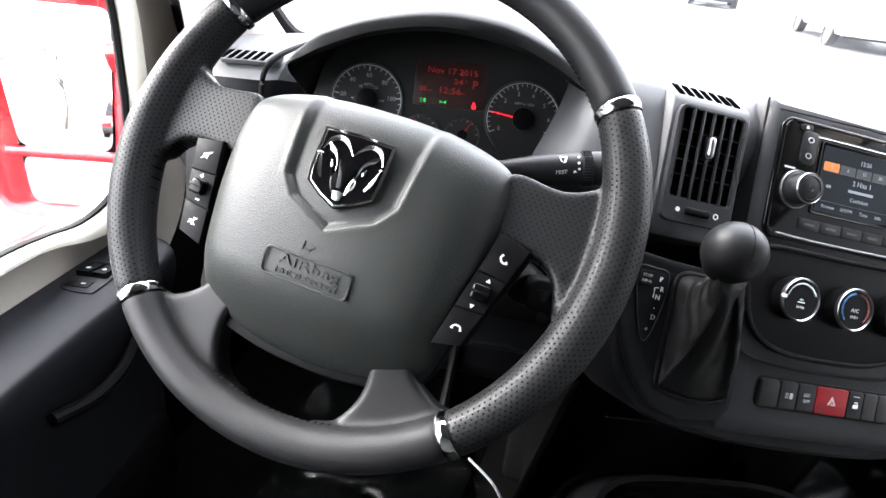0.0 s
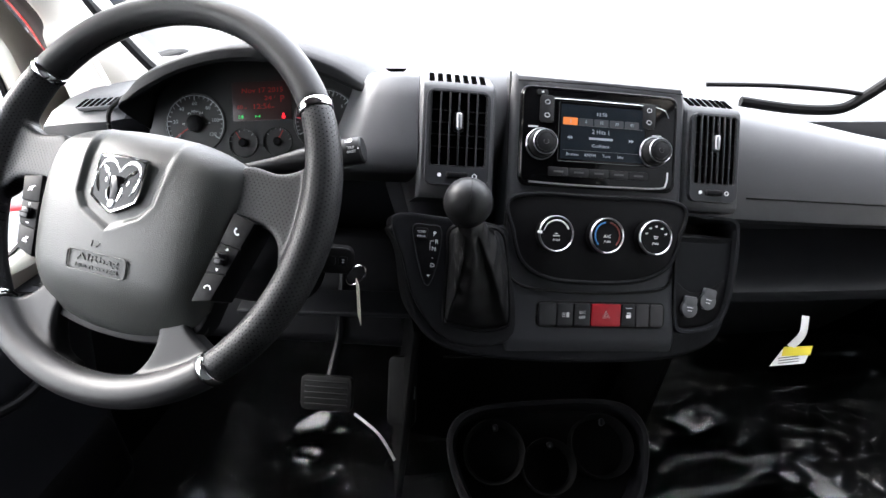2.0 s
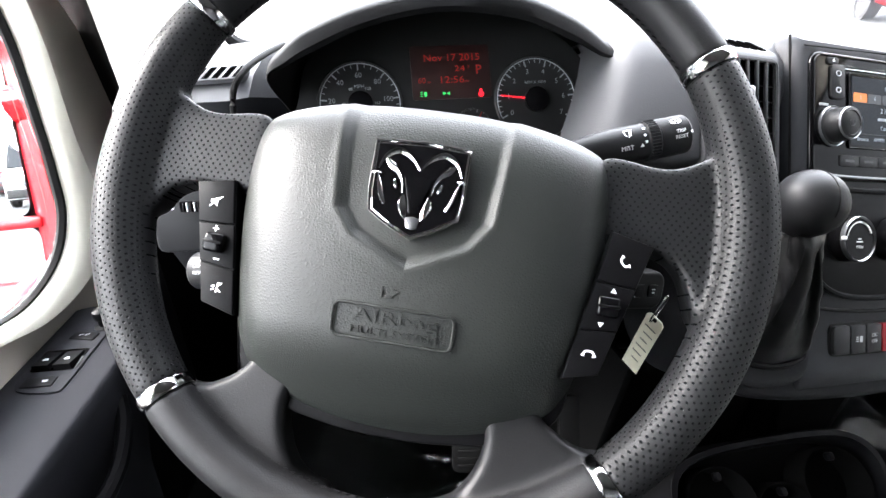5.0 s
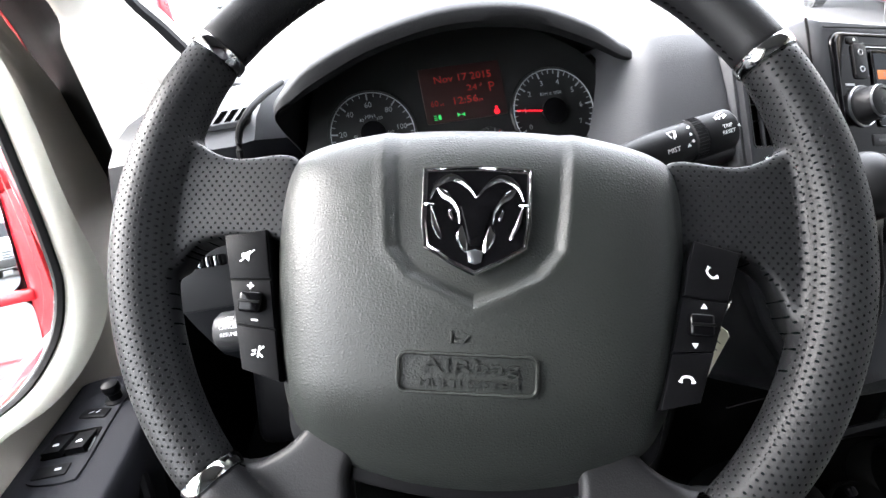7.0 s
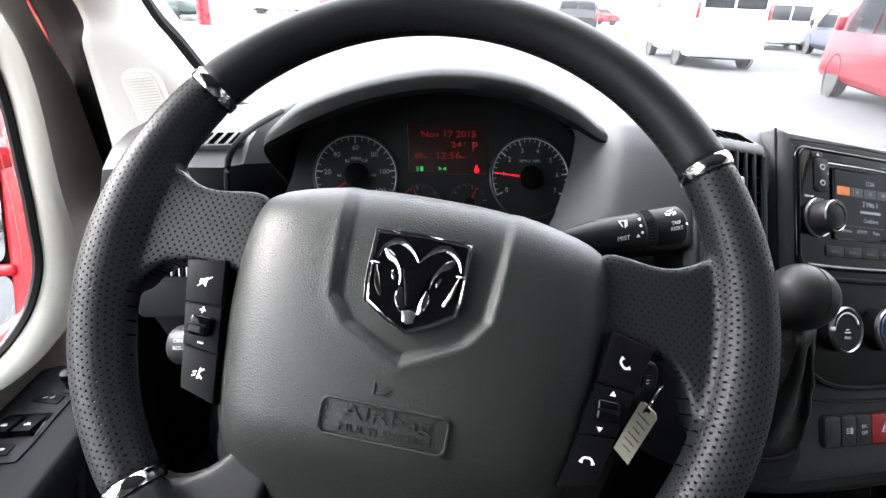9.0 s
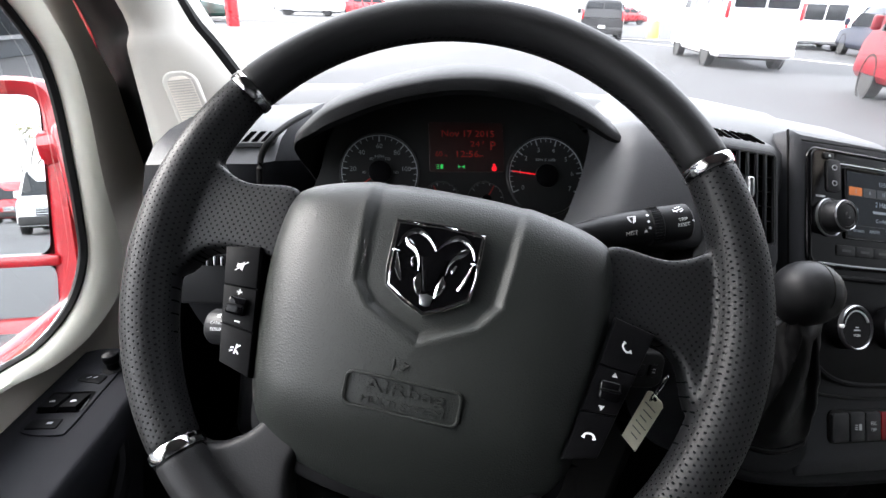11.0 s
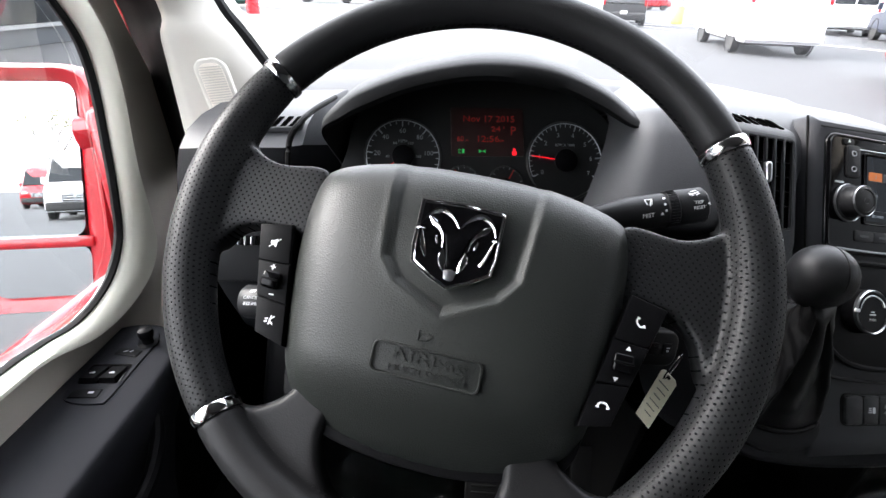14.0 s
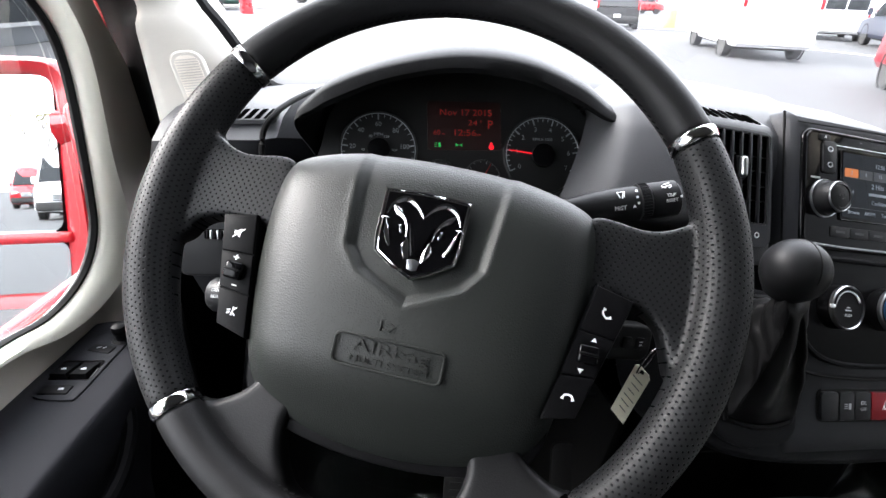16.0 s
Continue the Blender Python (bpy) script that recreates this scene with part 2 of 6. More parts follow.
def thing(name, label, category, m=None, group="", kind=""):
    ob = new(name)
    ob.empty_display_size = 0.05
    if m is not None:
        ob.matrix_basis = m
    return tagged(ob, label, category, group, kind)


def solo(name, bm, material, label, category, m=None, group="", kind="", angle=35):
    return tagged(part(name, bm, material, None, "", m, angle), label, category, group, kind)


def join(*bms):
    out = bmesh.new()
    for b in bms:
        me = bpy.data.meshes.new("tmp")
        b.to_mesh(me)
        b.free()
        out.from_mesh(me)
        bpy.data.meshes.remove(me)
    return out


def moved(bm, m):
    bmesh.ops.transform(bm, matrix=m, verts=bm.verts)
    return bm


def box(w, d, h, bevel=0.0, seg=2, at=(0, 0, 0)):
    bm = bmesh.new()
    bmesh.ops.create_cube(bm, size=1)
    bmesh.ops.scale(bm, vec=(w, d, h), verts=bm.verts)
    if bevel:
        bmesh.ops.bevel(bm, geom=bm.edges[:], offset=bevel, segments=seg, affect="EDGES", profile=0.5)
    bmesh.ops.translate(bm, vec=at, verts=bm.verts)
    return bm


def smooth_line(pts, n=6, closed=False):
    """A Catmull-Rom line through the points."""
    pts = [Vector(p) for p in pts]
    out, k = [], len(pts)
    for i in range(k if closed else k - 1):
        p0, p1, p2, p3 = (pts[(i + j) % k] if closed else pts[min(max(i + j, 0), k - 1)] for j in (-1, 0, 1, 2))
        for s in range(n):
            t = s / n
            out.append(0.5 * (2 * p1 + (p2 - p0) * t + (2 * p0 - 5 * p1 + 4 * p2 - p3) * t * t + (3 * p1 - p0 - 3 * p2 + p3) * t**3))
    if not closed:
        out.append(pts[-1])
    return out


def rounded(w, h, r, n=5, cx=0.0, cy=0.0):
    out = []
    for sx, sy, a in ((1, 1, 0), (-1, 1, 90), (-1, -1, 180), (1, -1, 270)):
        for i in range(n + 1):
            t = radians(a + 90 * i / n)
            out.append((cx + sx * (w / 2 - r) + r * math.cos(t), cy + sy * (h / 2 - r) + r * math.sin(t)))
    return out


def prism(outline, z0, z1, bevel=0.0, seg=2):
    """An outline in x, y raised from z0 to z1, with its top edge rounded."""
    bm = bmesh.new()
    ring = [bm.verts.new((p[0], p[1], z0)) for p in outline]
    f = bm.faces.new(ring)
    g = bmesh.ops.extrude_face_region(bm, geom=[f])
    top = [v for v in g["geom"] if isinstance(v, bmesh.types.BMVert)]
    bmesh.ops.translate(bm, vec=(0, 0, z1 - z0), verts=top)
    if bevel:
        es = [e for e in bm.edges if all(abs(v.co.z - z1) < 1e-6 for v in e.verts)]
        bmesh.ops.bevel(bm, geom=es, offset=bevel, segments=seg, affect="EDGES", profile=0.5)
    return bm


def loft(sections, closed=True, caps=True, loop=False):
    """Skin through rows of points, one row a section."""
    bm = bmesh.new()
    rows = [[bm.verts.new(p) for p in s] for s in sections]
    n = len(rows[0])
    m = len(rows)
    for i in range(m if loop else m - 1):
        a, b = rows[i], rows[(i + 1) % m]
        for j in range(n if closed else n - 1):
            k = (j + 1) % n
            bm.faces.new((a[j], a[k], b[k], b[j]))
    if caps and closed and not loop:
        bm.faces.new(rows[0])
        bm.faces.new(rows[-1][::-1])
    return bm


def lathe(profile, n=32, ring=False):
    """A profile of (radius, z) turned round z; ring: closed on itself, open in the middle."""
    secs = [[(max(r, 1e-5) * math.cos(2 * math.pi * i / n), max(r, 1e-5) * math.sin(2 * math.pi * i / n), z) for i in range(n)] for r, z in profile]
    return loft(secs, loop=ring)


def tube(points, radius, n=10, closed=False, flat=1.0):
    pts = [Vector(p) for p in points]
    k = len(pts)
    secs = []
    up = Vector((0.13, 0.21, 0.97)).normalized()
    for i, p in enumerate(pts):
        a, b = (pts[(i - 1) % k], pts[(i + 1) % k]) if closed else (pts[max(i - 1, 0)], pts[min(i + 1, k - 1)])
        t = (b - a).normalized()
        side = t.cross(up)
        if side.length < 1e-3:
            side = t.cross(Vector((1, 0, 0)))
        side.normalize()
        top = side.cross(t).normalized()
        r = radius[i] if isinstance(radius, (list, tuple)) else radius
        secs.append([p + side * r * math.cos(2 * math.pi * j / n) + top * r * flat * math.sin(2 * math.pi * j / n) for j in range(n)])
    return loft(secs, loop=closed)


def words(name, body, size, material, parent, m, depth=0.0002, label="", width=None):
    """Writing in the built-in font, centred, as a mesh; width: its total width in metres."""
    cu = bpy.data.curves.new(name, "FONT")
    cu.body, cu.size, cu.extrude, cu.align_x, cu.align_y, cu.resolution_u = body, size, depth, "CENTER", "CENTER", 2
    tmp = bpy.data.objects.new("tmp", cu)
    me = bpy.data.meshes.new_from_object(tmp)
    me.name = name
    bpy.data.objects.remove(tmp)
    bpy.data.curves.remove(cu)
    if width:
        xs = [v.co.x for v in me.vertices]
        k = width / max(1e-6, max(xs) - min(xs))
        for v in me.vertices:
            v.co.x *= k
    me.materials.clear()
    me.materials.append(material)
    ob = new(name, me)
    ob.parent = parent
    ob.matrix_basis = m
    if label:
        ob["label"] = label
    return ob


def T(x, y, z):
    return Matrix.Translation((x, y, z))


def axes(origin, x, y, z):
    m = Matrix((x, y, z)).transposed().to_4x4()
    m.translation = origin
    return m



def settled(centre, shift, turn, size=1.0):
    """Turns, sizes and shifts a group of things about its centre."""
    return T(*(Vector(centre) + Vector(shift))) @ pose(0, 0, 0, *turn) @ Matrix.Diagonal((size, size, size, 1)) @ T(*(-Vector(centre)))


GROUND = 0.45
FLOOR = 1.0

# ---- the ground outside ----
bm = bmesh.new()
bmesh.ops.create_grid(bm, x_segments=60, y_segments=60, size=600)
for v in bm.verts:
    v.co.z = GROUND
solo("ground", bm, M_ASPHALT, "grey asphalt of a wide car sales lot", "ground", kind="structure")

# ---- the cab shell ----
# Roof, walls and floor of the van round the camera.


bm = box(1.9, 5.0, 0.05, 0.01, at=(0.40, -2.0, 2.52))
solo("ceiling", bm, M_HEADLINER, "unseen headliner of the van roof, darkened to cut bounced light", "ceiling", kind="structure")
bm = join(box(1.9, 5.75, 0.05, at=(0.40, -1.66, FLOOR - 0.025)))
solo("floor", bm, M_LOWSHADE, "dark floor covering of the van cab, deepened with shade", "floor", kind="structure")
# unseen partition, set close behind the camera to cut light from the rear
solo("wall_back", box(1.9, 0.05, 1.6, 0.005, at=(0.40, -0.80, 1.75)), M_LOWBOUNCE, "unseen dark partition added to cut light from behind", "wall", kind="structure")
for x, n in ((-0.52, "wall_left"), (1.32, "wall_right")):
    bms = [
        box(0.05, 3.6, 0.60, 0.004, at=(x, -2.65, 1.25)),
        box(0.05, 3.6, 0.40, 0.004, at=(x, -2.65, 2.30)),
        box(0.05, 0.95, 0.62, 0.004, at=(x, -1.32, 1.82)),
        box(0.05, 2.70, 0.62, 0.004, at=(x, -3.10, 1.82)),
        box(0.06, 0.55, 1.60, 0.004, at=(x + (0.03 if x < 0 else -0.03), -0.68, 1.72)),
    ]
    solo(n, join(*bms), M_LOWBOUNCE, "unseen side wall behind the door, darkened to cut bounced light", "wall", kind="structure")
# panels added to stop light leaking into the footwell; shade in their colour
for x in (-0.445, 1.30):
    solo("kick_panel", box(0.06, 0.40, 0.78, 0.01, at=(x, 1.02, 1.33)), M_LOWSHADE, "black panel added beside the footwell to keep light out", "trim", kind="structure")
# filler added to plug the gap where light leaked below the dashboard
solo("cowl", box(1.66, 0.20, 0.04, 0.005, at=(0.41, 1.10, 1.575)), M_DASHLIT, "dark grey filler panel added under the windscreen against leaking light", "trim", kind="structure")
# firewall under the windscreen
solo("wall_front", box(1.8, 0.06, 0.60, 0.01, at=(0.40, 1.19, 1.25)), M_LOWSHADE, "dark bulkhead ahead of the footwell, deepened with shade", "wall", kind="structure")

# ---- the steering wheel ----
TILT_W = radians(36.16)
W_U = Vector((1, 0, 0))
W_V = Vector((0, math.sin(TILT_W), math.cos(TILT_W)))
W_N = Vector((0, -math.cos(TILT_W), math.sin(TILT_W)))
W_C = Vector((0.0347, 0.3821, 1.7130)) + 0.004 * W_U + 0.010 * W_V
COLUMN_M = settled((0.0320, 0.3565, 1.6996), (0.0021, -0.0034, -0.0001), (-2.64, -2.38, -3.33)) @ axes(W_C, W_U, W_V, W_N)
W_M = COLUMN_M @ pose(0, 0, 0, 0, 0, -9.5) @ T(-0.0070, -0.0034, -0.004)
wheel = thing("steering_wheel", "black leather steering wheel with perforated grips and chrome bands, turned slightly", "steering wheel", W_M)
R_RIM = 0.1892
HUB_M = T(0.001, 0.0034, 0.004)  # the hub stands proud of the rim


def rim_arc(a0, a1, r=0.0152, fat=0.0, n=40, over=0.0):
    """A length of rim; fat thickens its middle inwards."""
    secs = []
    for i in range(n + 1):
        t = i / n
        a = radians(a0 + (a1 - a0) * t)
        k = r + fat * math.sin(math.pi * t)
        c = Vector((math.cos(a), math.sin(a), 0))
        mid = c * (R_RIM - fat * math.sin(math.pi * t) * 0.8)
        secs.append([mid + c * k * math.cos(2 * math.pi * j / 20) + Vector((0, 0, k * 1.08 * math.sin(2 * math.pi * j / 20))) for j in range(20)])
    return loft(secs)


def leather_body(name, bms, material, label="", voxel=0.0022, rounds=7):
    ob = part(name, join(*bms), material, wheel, label, angle=180)
    rm = ob.modifiers.new("remesh", "REMESH")
    rm.mode, rm.voxel_size, rm.use_smooth_shade = "VOXEL", voxel, True
    sm = ob.modifiers.new("smooth", "SMOOTH")
    sm.factor, sm.iterations = 0.5, rounds
    return ob


def web(outline, z0=-0.016, z1=0.004):
    pts = smooth_line([(x / 1000, y / 1000, 0) for x, y in outline], 5, closed=True)
    return prism(pts, z0, z1, 0.004, 2)


A_TR, A_TL, A_BL, A_BR = 33.2, 146.6, 226.1, 310.9
leather_body("rim_top", [rim_arc(A_TR + 1, A_TL - 1)], M_LEATHER, "smooth black leather")
spoke = [(-182, 62), (-163, 47), (-140, 38), (-104, 40), (-98, 14), (-98, -12), (-136, -13), (-154, -24), (-165, -52), (-184, -40), (-190, 10)]
leather_body("grip_left", [rim_arc(A_TL + 1, A_BL - 1, fat=0.0025), web([(-182, 62), (-163, 47), (-140, 38), (-104, 40), (-98, 14), (-98, -9), (-136, -9), (-156, -15), (-167, -30), (-184, -24), (-190, 10)])], M_PERF, "perforated black leather")
leather_body("grip_right", [rim_arc(A_BR + 1 - 360, A_TR - 1, fat=0.0025), web([(-x, y) for x, y in spoke])], M_PERF, "perforated black leather")
low = [(-76, -94), (-92, -116), (-114, -129), (-140, -132), (-118, -160), (-80, -188), (-40, -190), (-28, -176), (-46, -168), (-58, -150), (-61, -130), (-56, -104)]
leather_body("rim_bottom", [rim_arc(A_BL + 1, A_BR - 1), web(low, -0.022, -0.002), web([(-x - 4, y) for x, y in low], -0.022, -0.002)], M_LEATHER, "smooth black leather")
for a in (A_TR, A_TL, A_BL, A_BR):
    secs = []
    for i, k in ((-1.25, 0.0150), (-1.15, 0.0156), (-0.8, 0.0161), (0.0, 0.0163), (0.8, 0.0161), (1.15, 0.0156), (1.25, 0.0150)):
        t = radians(a + i)
        c = Vector((math.cos(t), math.sin(t), 0))
        secs.append([c * (R_RIM + k * math.cos(2 * math.pi * j / 28)) + Vector((0, 0, k * 1.08 * math.sin(2 * math.pi * j / 28))) for j in range(28)])
    part("chrome_band", loft(secs), M_CHROME, wheel, "polished chrome band")
# stitched seam on the inner side of the rim
for a0, a1 in ((36, 146), (151, 223), (228, 306), (311, 390)):
    bm = bmesh.new()
    k = int((a1 - a0) / 1.6)
    for i in range(k):
        a = radians(a0 + (a1 - a0) * i / k)
        c = Vector((math.cos(a), math.sin(a), 0))
        one = box(0.0007, 0.0032, 0.0007, at=(0, 0, 0))
        moved(one, Matrix.Translation(c * (R_RIM - 0.0154)) @ pose(0, 0, 0, 0, 0, math.degrees(a) + 25))
        me = bpy.data.meshes.new("tmp")
        one.to_mesh(me)
        one.free()
        bm.from_mesh(me)
        bpy.data.meshes.remove(me)
    part("stitching", bm, M_BLACK, wheel)

# hub: the airbag cover, a shallow dome with a shield-shaped recess
half = [(0, 52), (40, 51), (74, 46), (97, 39), (107, 29), (110, 8), (109, -22), (105, -62), (100, -100), (93, -123), (72, -137), (35, -145), (0, -147)]
loop = smooth_line([(x / 1000, y / 1000, 0) for x, y in half[:-1]] + [(-x / 1000, y / 1000, 0) for x, y in half[:0:-1]], 10, closed=True)
SHIELD = [(-0.050, 0.060), (-0.046, 0.010), (-0.043, -0.020), (-0.032, -0.034), (0.0, -0.049), (0.032, -0.034), (0.043, -0.020), (0.046, 0.010), (0.050, 0.060)]


def shield_depth(x, y):
    """How far inside the shield's outline a point lies, in metres."""
    best = 9.0
    for (x0, y0), (x1, y1) in zip(SHIELD, SHIELD[1:]):
        dx, dy = x1 - x0, y1 - y0
        ln = math.hypot(dx, dy)
        best = min(best, ((x - x0) * -dy + (y - y0) * dx) / ln)
    return best


def ramp(v, a, b):
    t = min(1, max(0, (v - a) / (b - a)))
    return t * t * (3 - 2 * t)


def hub_height(x, y, s):
    edge = 0.020 * (1 - max(0.0, s) ** 9)
    dome = 0.016 * (1 - (x / 0.13) ** 2) - 0.004 + 0.012 * (1 - ((y + 0.015) / 0.1) ** 2) - 0.006
    crease = -0.010 * ramp(-y, 0.085, 0.130)
    sink = -0.0040 * ramp(shield_depth(x, y), -0.001, 0.005) * (1 - ramp(y, 0.035, 0.06) * 0.3)
    ridge = 0.0004 * math.exp(-((shield_depth(x, y) + 0.002) / 0.003) ** 2)
    return -0.010 + edge + dome + crease + sink + ridge


rings = [i / 60 for i in range(1, 56)] + [0.93, 0.95, 0.965, 0.98, 0.99, 1.0]
secs = [[(p.x * s, -0.03 + (p.y + 0.03) * s, hub_height(p.x * s, -0.03 + (p.y + 0.03) * s, s)) for p in loop] for s in rings]
secs.append([(p.x * 0.99, -0.03 + (p.y + 0.03) * 0.99, -0.03) for p in loop])
hub = part("airbag_cover", loft(secs), M_HUB, wheel, "grained dark grey airbag cover", HUB_M, angle=50)
# dark seam behind the cover
part("hub_backing", prism([(p.x * 1.004, -0.03 + (p.y + 0.03) * 0.985) for p in loop], -0.034, -0.012, 0.002), M_BLACK, wheel, "", HUB_M)


def up_at(x, y, lift=0.0):
    return hub_height(x, y, 0.5) + lift


# badge: chrome-edged black shield with plain bright horn shapes
shield = [(-0.0265, 0.0235), (0.0, 0.0250), (0.0265, 0.0235), (0.0262, -0.006), (0.0245, -0.017), (0.012, -0.025), (0.0, -0.0305), (-0.012, -0.025), (-0.0245, -0.017), (-0.0262, -0.006)]
BIG = T(0.0, -0.0033, 0.0) @ Matrix.Diagonal((1.0, 0.974, 1.0, 1.0))
badge = part("badge", prism(shield, 0, 0.0030, 0.0008), M_CHROME, hub, "chrome-edged black shield badge", T(0, 0, up_at(0, 0, 0.0004)) @ BIG)
BZ = up_at(0, 0, 0.0004) + 0.0031
part("badge_field", prism([(x * 0.93, y * 0.93 - 0.0002) for x, y in shield], 0, 0.0004), M_GLOSS, hub, "", T(0, 0, BZ) @ BIG)
BADGE_M = T(0, 0, BZ) @ BIG


def ribbon(points, widths, lift, lean=0.0):
    """A bright flat-topped band with bevelled edges along a line."""
    line = smooth_line([(x, y, 0) for x, y in points], 7)
    n = len(line)
    ws = [p.x for p in smooth_line([(w, i, 0) for i, w in enumerate(widths)], 7)]
    rows = []
    for i, p in enumerate(line):
        d = (line[min(i + 1, n - 1)] - line[max(i - 1, 0)]).normalized()
        side = Vector((-d.y, d.x, 0))
        w = ws[min(len(ws) - 1, int(i * (len(ws) - 1) / (n - 1)))] / 2
        h = lift * min(1.0, 0.35 + 0.65 * math.sin(math.pi * min(1, max(0, i / (n - 1)))))
        rows.append([p + side * w, p + side * w * 0.55 + Vector((0, 0, h * (1 + lean))), p - side * w * 0.1 + Vector((0, 0, h * 1.15)), p - side * w * 0.55 + Vector((0, 0, h * (1 - lean))), p - side * w, p + Vector((0, 0, -0.0004))])
    return loft(rows)


for s in (-1, 1):
    part("badge_horn", ribbon([(0.0002 * s, 0.0087), (0.0038 * s, 0.0136), (0.0083 * s, 0.0177), (0.0129 * s, 0.0192), (0.0175 * s, 0.0172), (0.0210 * s, 0.0130), (0.0230 * s, 0.0072)], [0.0012, 0.0022, 0.0042, 0.0050, 0.0044, 0.0026, 0.0008], 0.0013, 0.25 * s), M_CHROME, hub, "polished chrome curve", BADGE_M)
    part("badge_inner", ribbon([(0.0196 * s, 0.0135), (0.0160 * s, 0.0100), (0.0118 * s, 0.0062), (0.0090 * s, 0.0010), (0.0082 * s, -0.0050)], [0.0020, 0.0050, 0.0028, 0.0018, 0.0008], 0.0012, -0.3 * s), M_CHROME, hub, "polished chrome stroke", BADGE_M)
    part("badge_curl", ribbon([(0.0228 * s, 0.0046), (0.0212 * s, -0.0018), (0.0194 * s, -0.0075), (0.0168 * s, -0.0126)], [0.0008, 0.0030, 0.0034, 0.0022], 0.0013, 0.3 * s), M_CHROME, hub, "polished chrome curl", BADGE_M)
    part("badge_stud", ribbon([(0.0132 * s, 0.0020), (0.0122 * s, -0.0010), (0.0116 * s, -0.0034)], [0.0016, 0.0026, 0.0012], 0.0010), M_CHROME, hub, "", BADGE_M)
    part("badge_cheek", ribbon([(0.0068 * s, -0.0060), (0.0070 * s, -0.0110), (0.0056 * s, -0.0160), (0.0044 * s, -0.0195)], [0.0016, 0.0056, 0.0046, 0.0020], 0.0012, 0.2 * s), M_CHROME, hub, "polished chrome stroke", BADGE_M)
    part("badge_tick", ribbon([(0.0210 * s, 0.0048), (0.0260 * s, 0.0046)], [0.0010, 0.0016], 0.0016), M_CHROME, hub, "", BADGE_M)
part("badge_tip", prism([(-0.0040, -0.0190), (0.0, -0.0180), (0.0040, -0.0190), (0.0030, -0.0245), (0.0, -0.0255), (-0.0030, -0.0245)][::-1], 0.0, 0.0014, 0.0006), M_SATIN, hub, "satin wedge", BADGE_M)
part("badge_brow", prism([(-0.0080, 0.0040), (0.0, 0.0050), (0.0080, 0.0040), (0.0052, -0.0060), (0.0030, -0.0165), (-0.0030, -0.0165), (-0.0052, -0.0060)][::-1], 0.0, 0.0012, 0.0006), M_GLOSS, hub, "", BADGE_M)
part("badge_rim", tube([(x, y, 0.0) for x, y in shield], 0.0009, 6, closed=True), M_CHROME, hub, "polished chrome rim", T(0, 0, BZ) @ BIG)

# raised lettering
panel = rounded(0.066, 0.0185, 0.004)
AZ = up_at(0, -0.081)
tip = math.degrees(math.atan2(hub_height(0, -0.073, 0.5) - hub_height(0, -0.089, 0.5), 0.016))
LM = T(-0.002, -0.080, AZ) @ pose(0, 0, 0, tip)
bm = tube([(x, y, 0) for x, y in panel], 0.0009, 6, closed=True)
part("lettering_frame", bm, M_HUB, hub, "", LM @ T(0, 0, 0.0003))
words("lettering", "AIRbag", 0.0095, M_HUB, hub, LM @ T(0.001, 0.0035, 0.0), 0.0010, "raised word AIRbag", width=0.047)
words("lettering", "MULTI SYSTEM", 0.0052, M_HUB, hub, LM @ T(0.001, -0.0048, 0.0), 0.0009, "raised words MULTI SYSTEM", width=0.047)
part("seat_sign", join(box(0.0012, 0.006, 0.0012, 0.0002, at=(-0.004, 0, 0)), box(0.005, 0.0012, 0.0012, 0.0002, at=(0, -0.0022, 0)), tube([(0.002, -0.002, 0), (0.005, 0.001, 0), (0.002, 0.002, 0)], 0.0006, 6)), M_HUB, hub, "", T(-0.006, -0.063, up_at(0, -0.063, 0.0002)))

# switch pods on the spokes


def quad_at(q, u, v):
    (a, b), (c, d) = q
    return Vector(a).lerp(Vector(b), u).lerp(Vector(c).lerp(Vector(d), u), v)


def pod(name, q, lift, icons):
    """Three switch faces in the four-cornered patch q, with a rocker in the middle one."""
    base = part(name, prism([quad_at(q, u, v) for u, v in ((0, 0), (1, 0), (1, 1), (0, 1))], -0.028, 0.0015, 0.001), M_BLACK, wheel, "black switch pod", T(0, 0, lift))
    for i, (v0, v1) in enumerate(((0.0, 0.335), (0.345, 0.665), (0.675, 1.0))):
        pts = [quad_at(q, u, v) for u, v in ((0.02, v0), (0.98, v0), (0.98, v1), (0.02, v1))]
        part("switch", prism(pts, 0, 0.0032, 0.0008), M_BLACK, base)
    mid = quad_at(q, 0.5, 0.5)
    ang = math.degrees(math.atan2(*(quad_at(q, 1, 0.5) - quad_at(q, 0, 0.5)).yx))
    part("rocker", moved(box(0.0125, 0.0115, 0.007, 0.0022, 3), T(mid.x, mid.y, 0.0045) @ pose(0, 0, 0, 0, 0, ang)), M_GLOSS, base, "glossy black rocker")
    part("rocker_rib", moved(box(0.0115, 0.0016, 0.002, 0.0006), T(mid.x, mid.y, 0.0085) @ pose(0, 0, 0, 0, 0, ang)), M_BLACK, base)
    for v, bms in icons:
        p = quad_at(q, 0.5, v)
        part("switch_sign", moved(join(*bms()), T(p.x, p.y, 0.0034) @ pose(0, 0, 0, 0, 0, ang)), M_ICON, base, "white printed sign")


def bar(x0, y0, x1, y1, w=0.0009):
    a = math.degrees(math.atan2(y1 - y0, x1 - x0))
    return moved(box(math.hypot(x1 - x0, y1 - y0), w, 0.0002), T((x0 + x1) / 2, (y0 + y1) / 2, 0) @ pose(0, 0, 0, 0, 0, a))


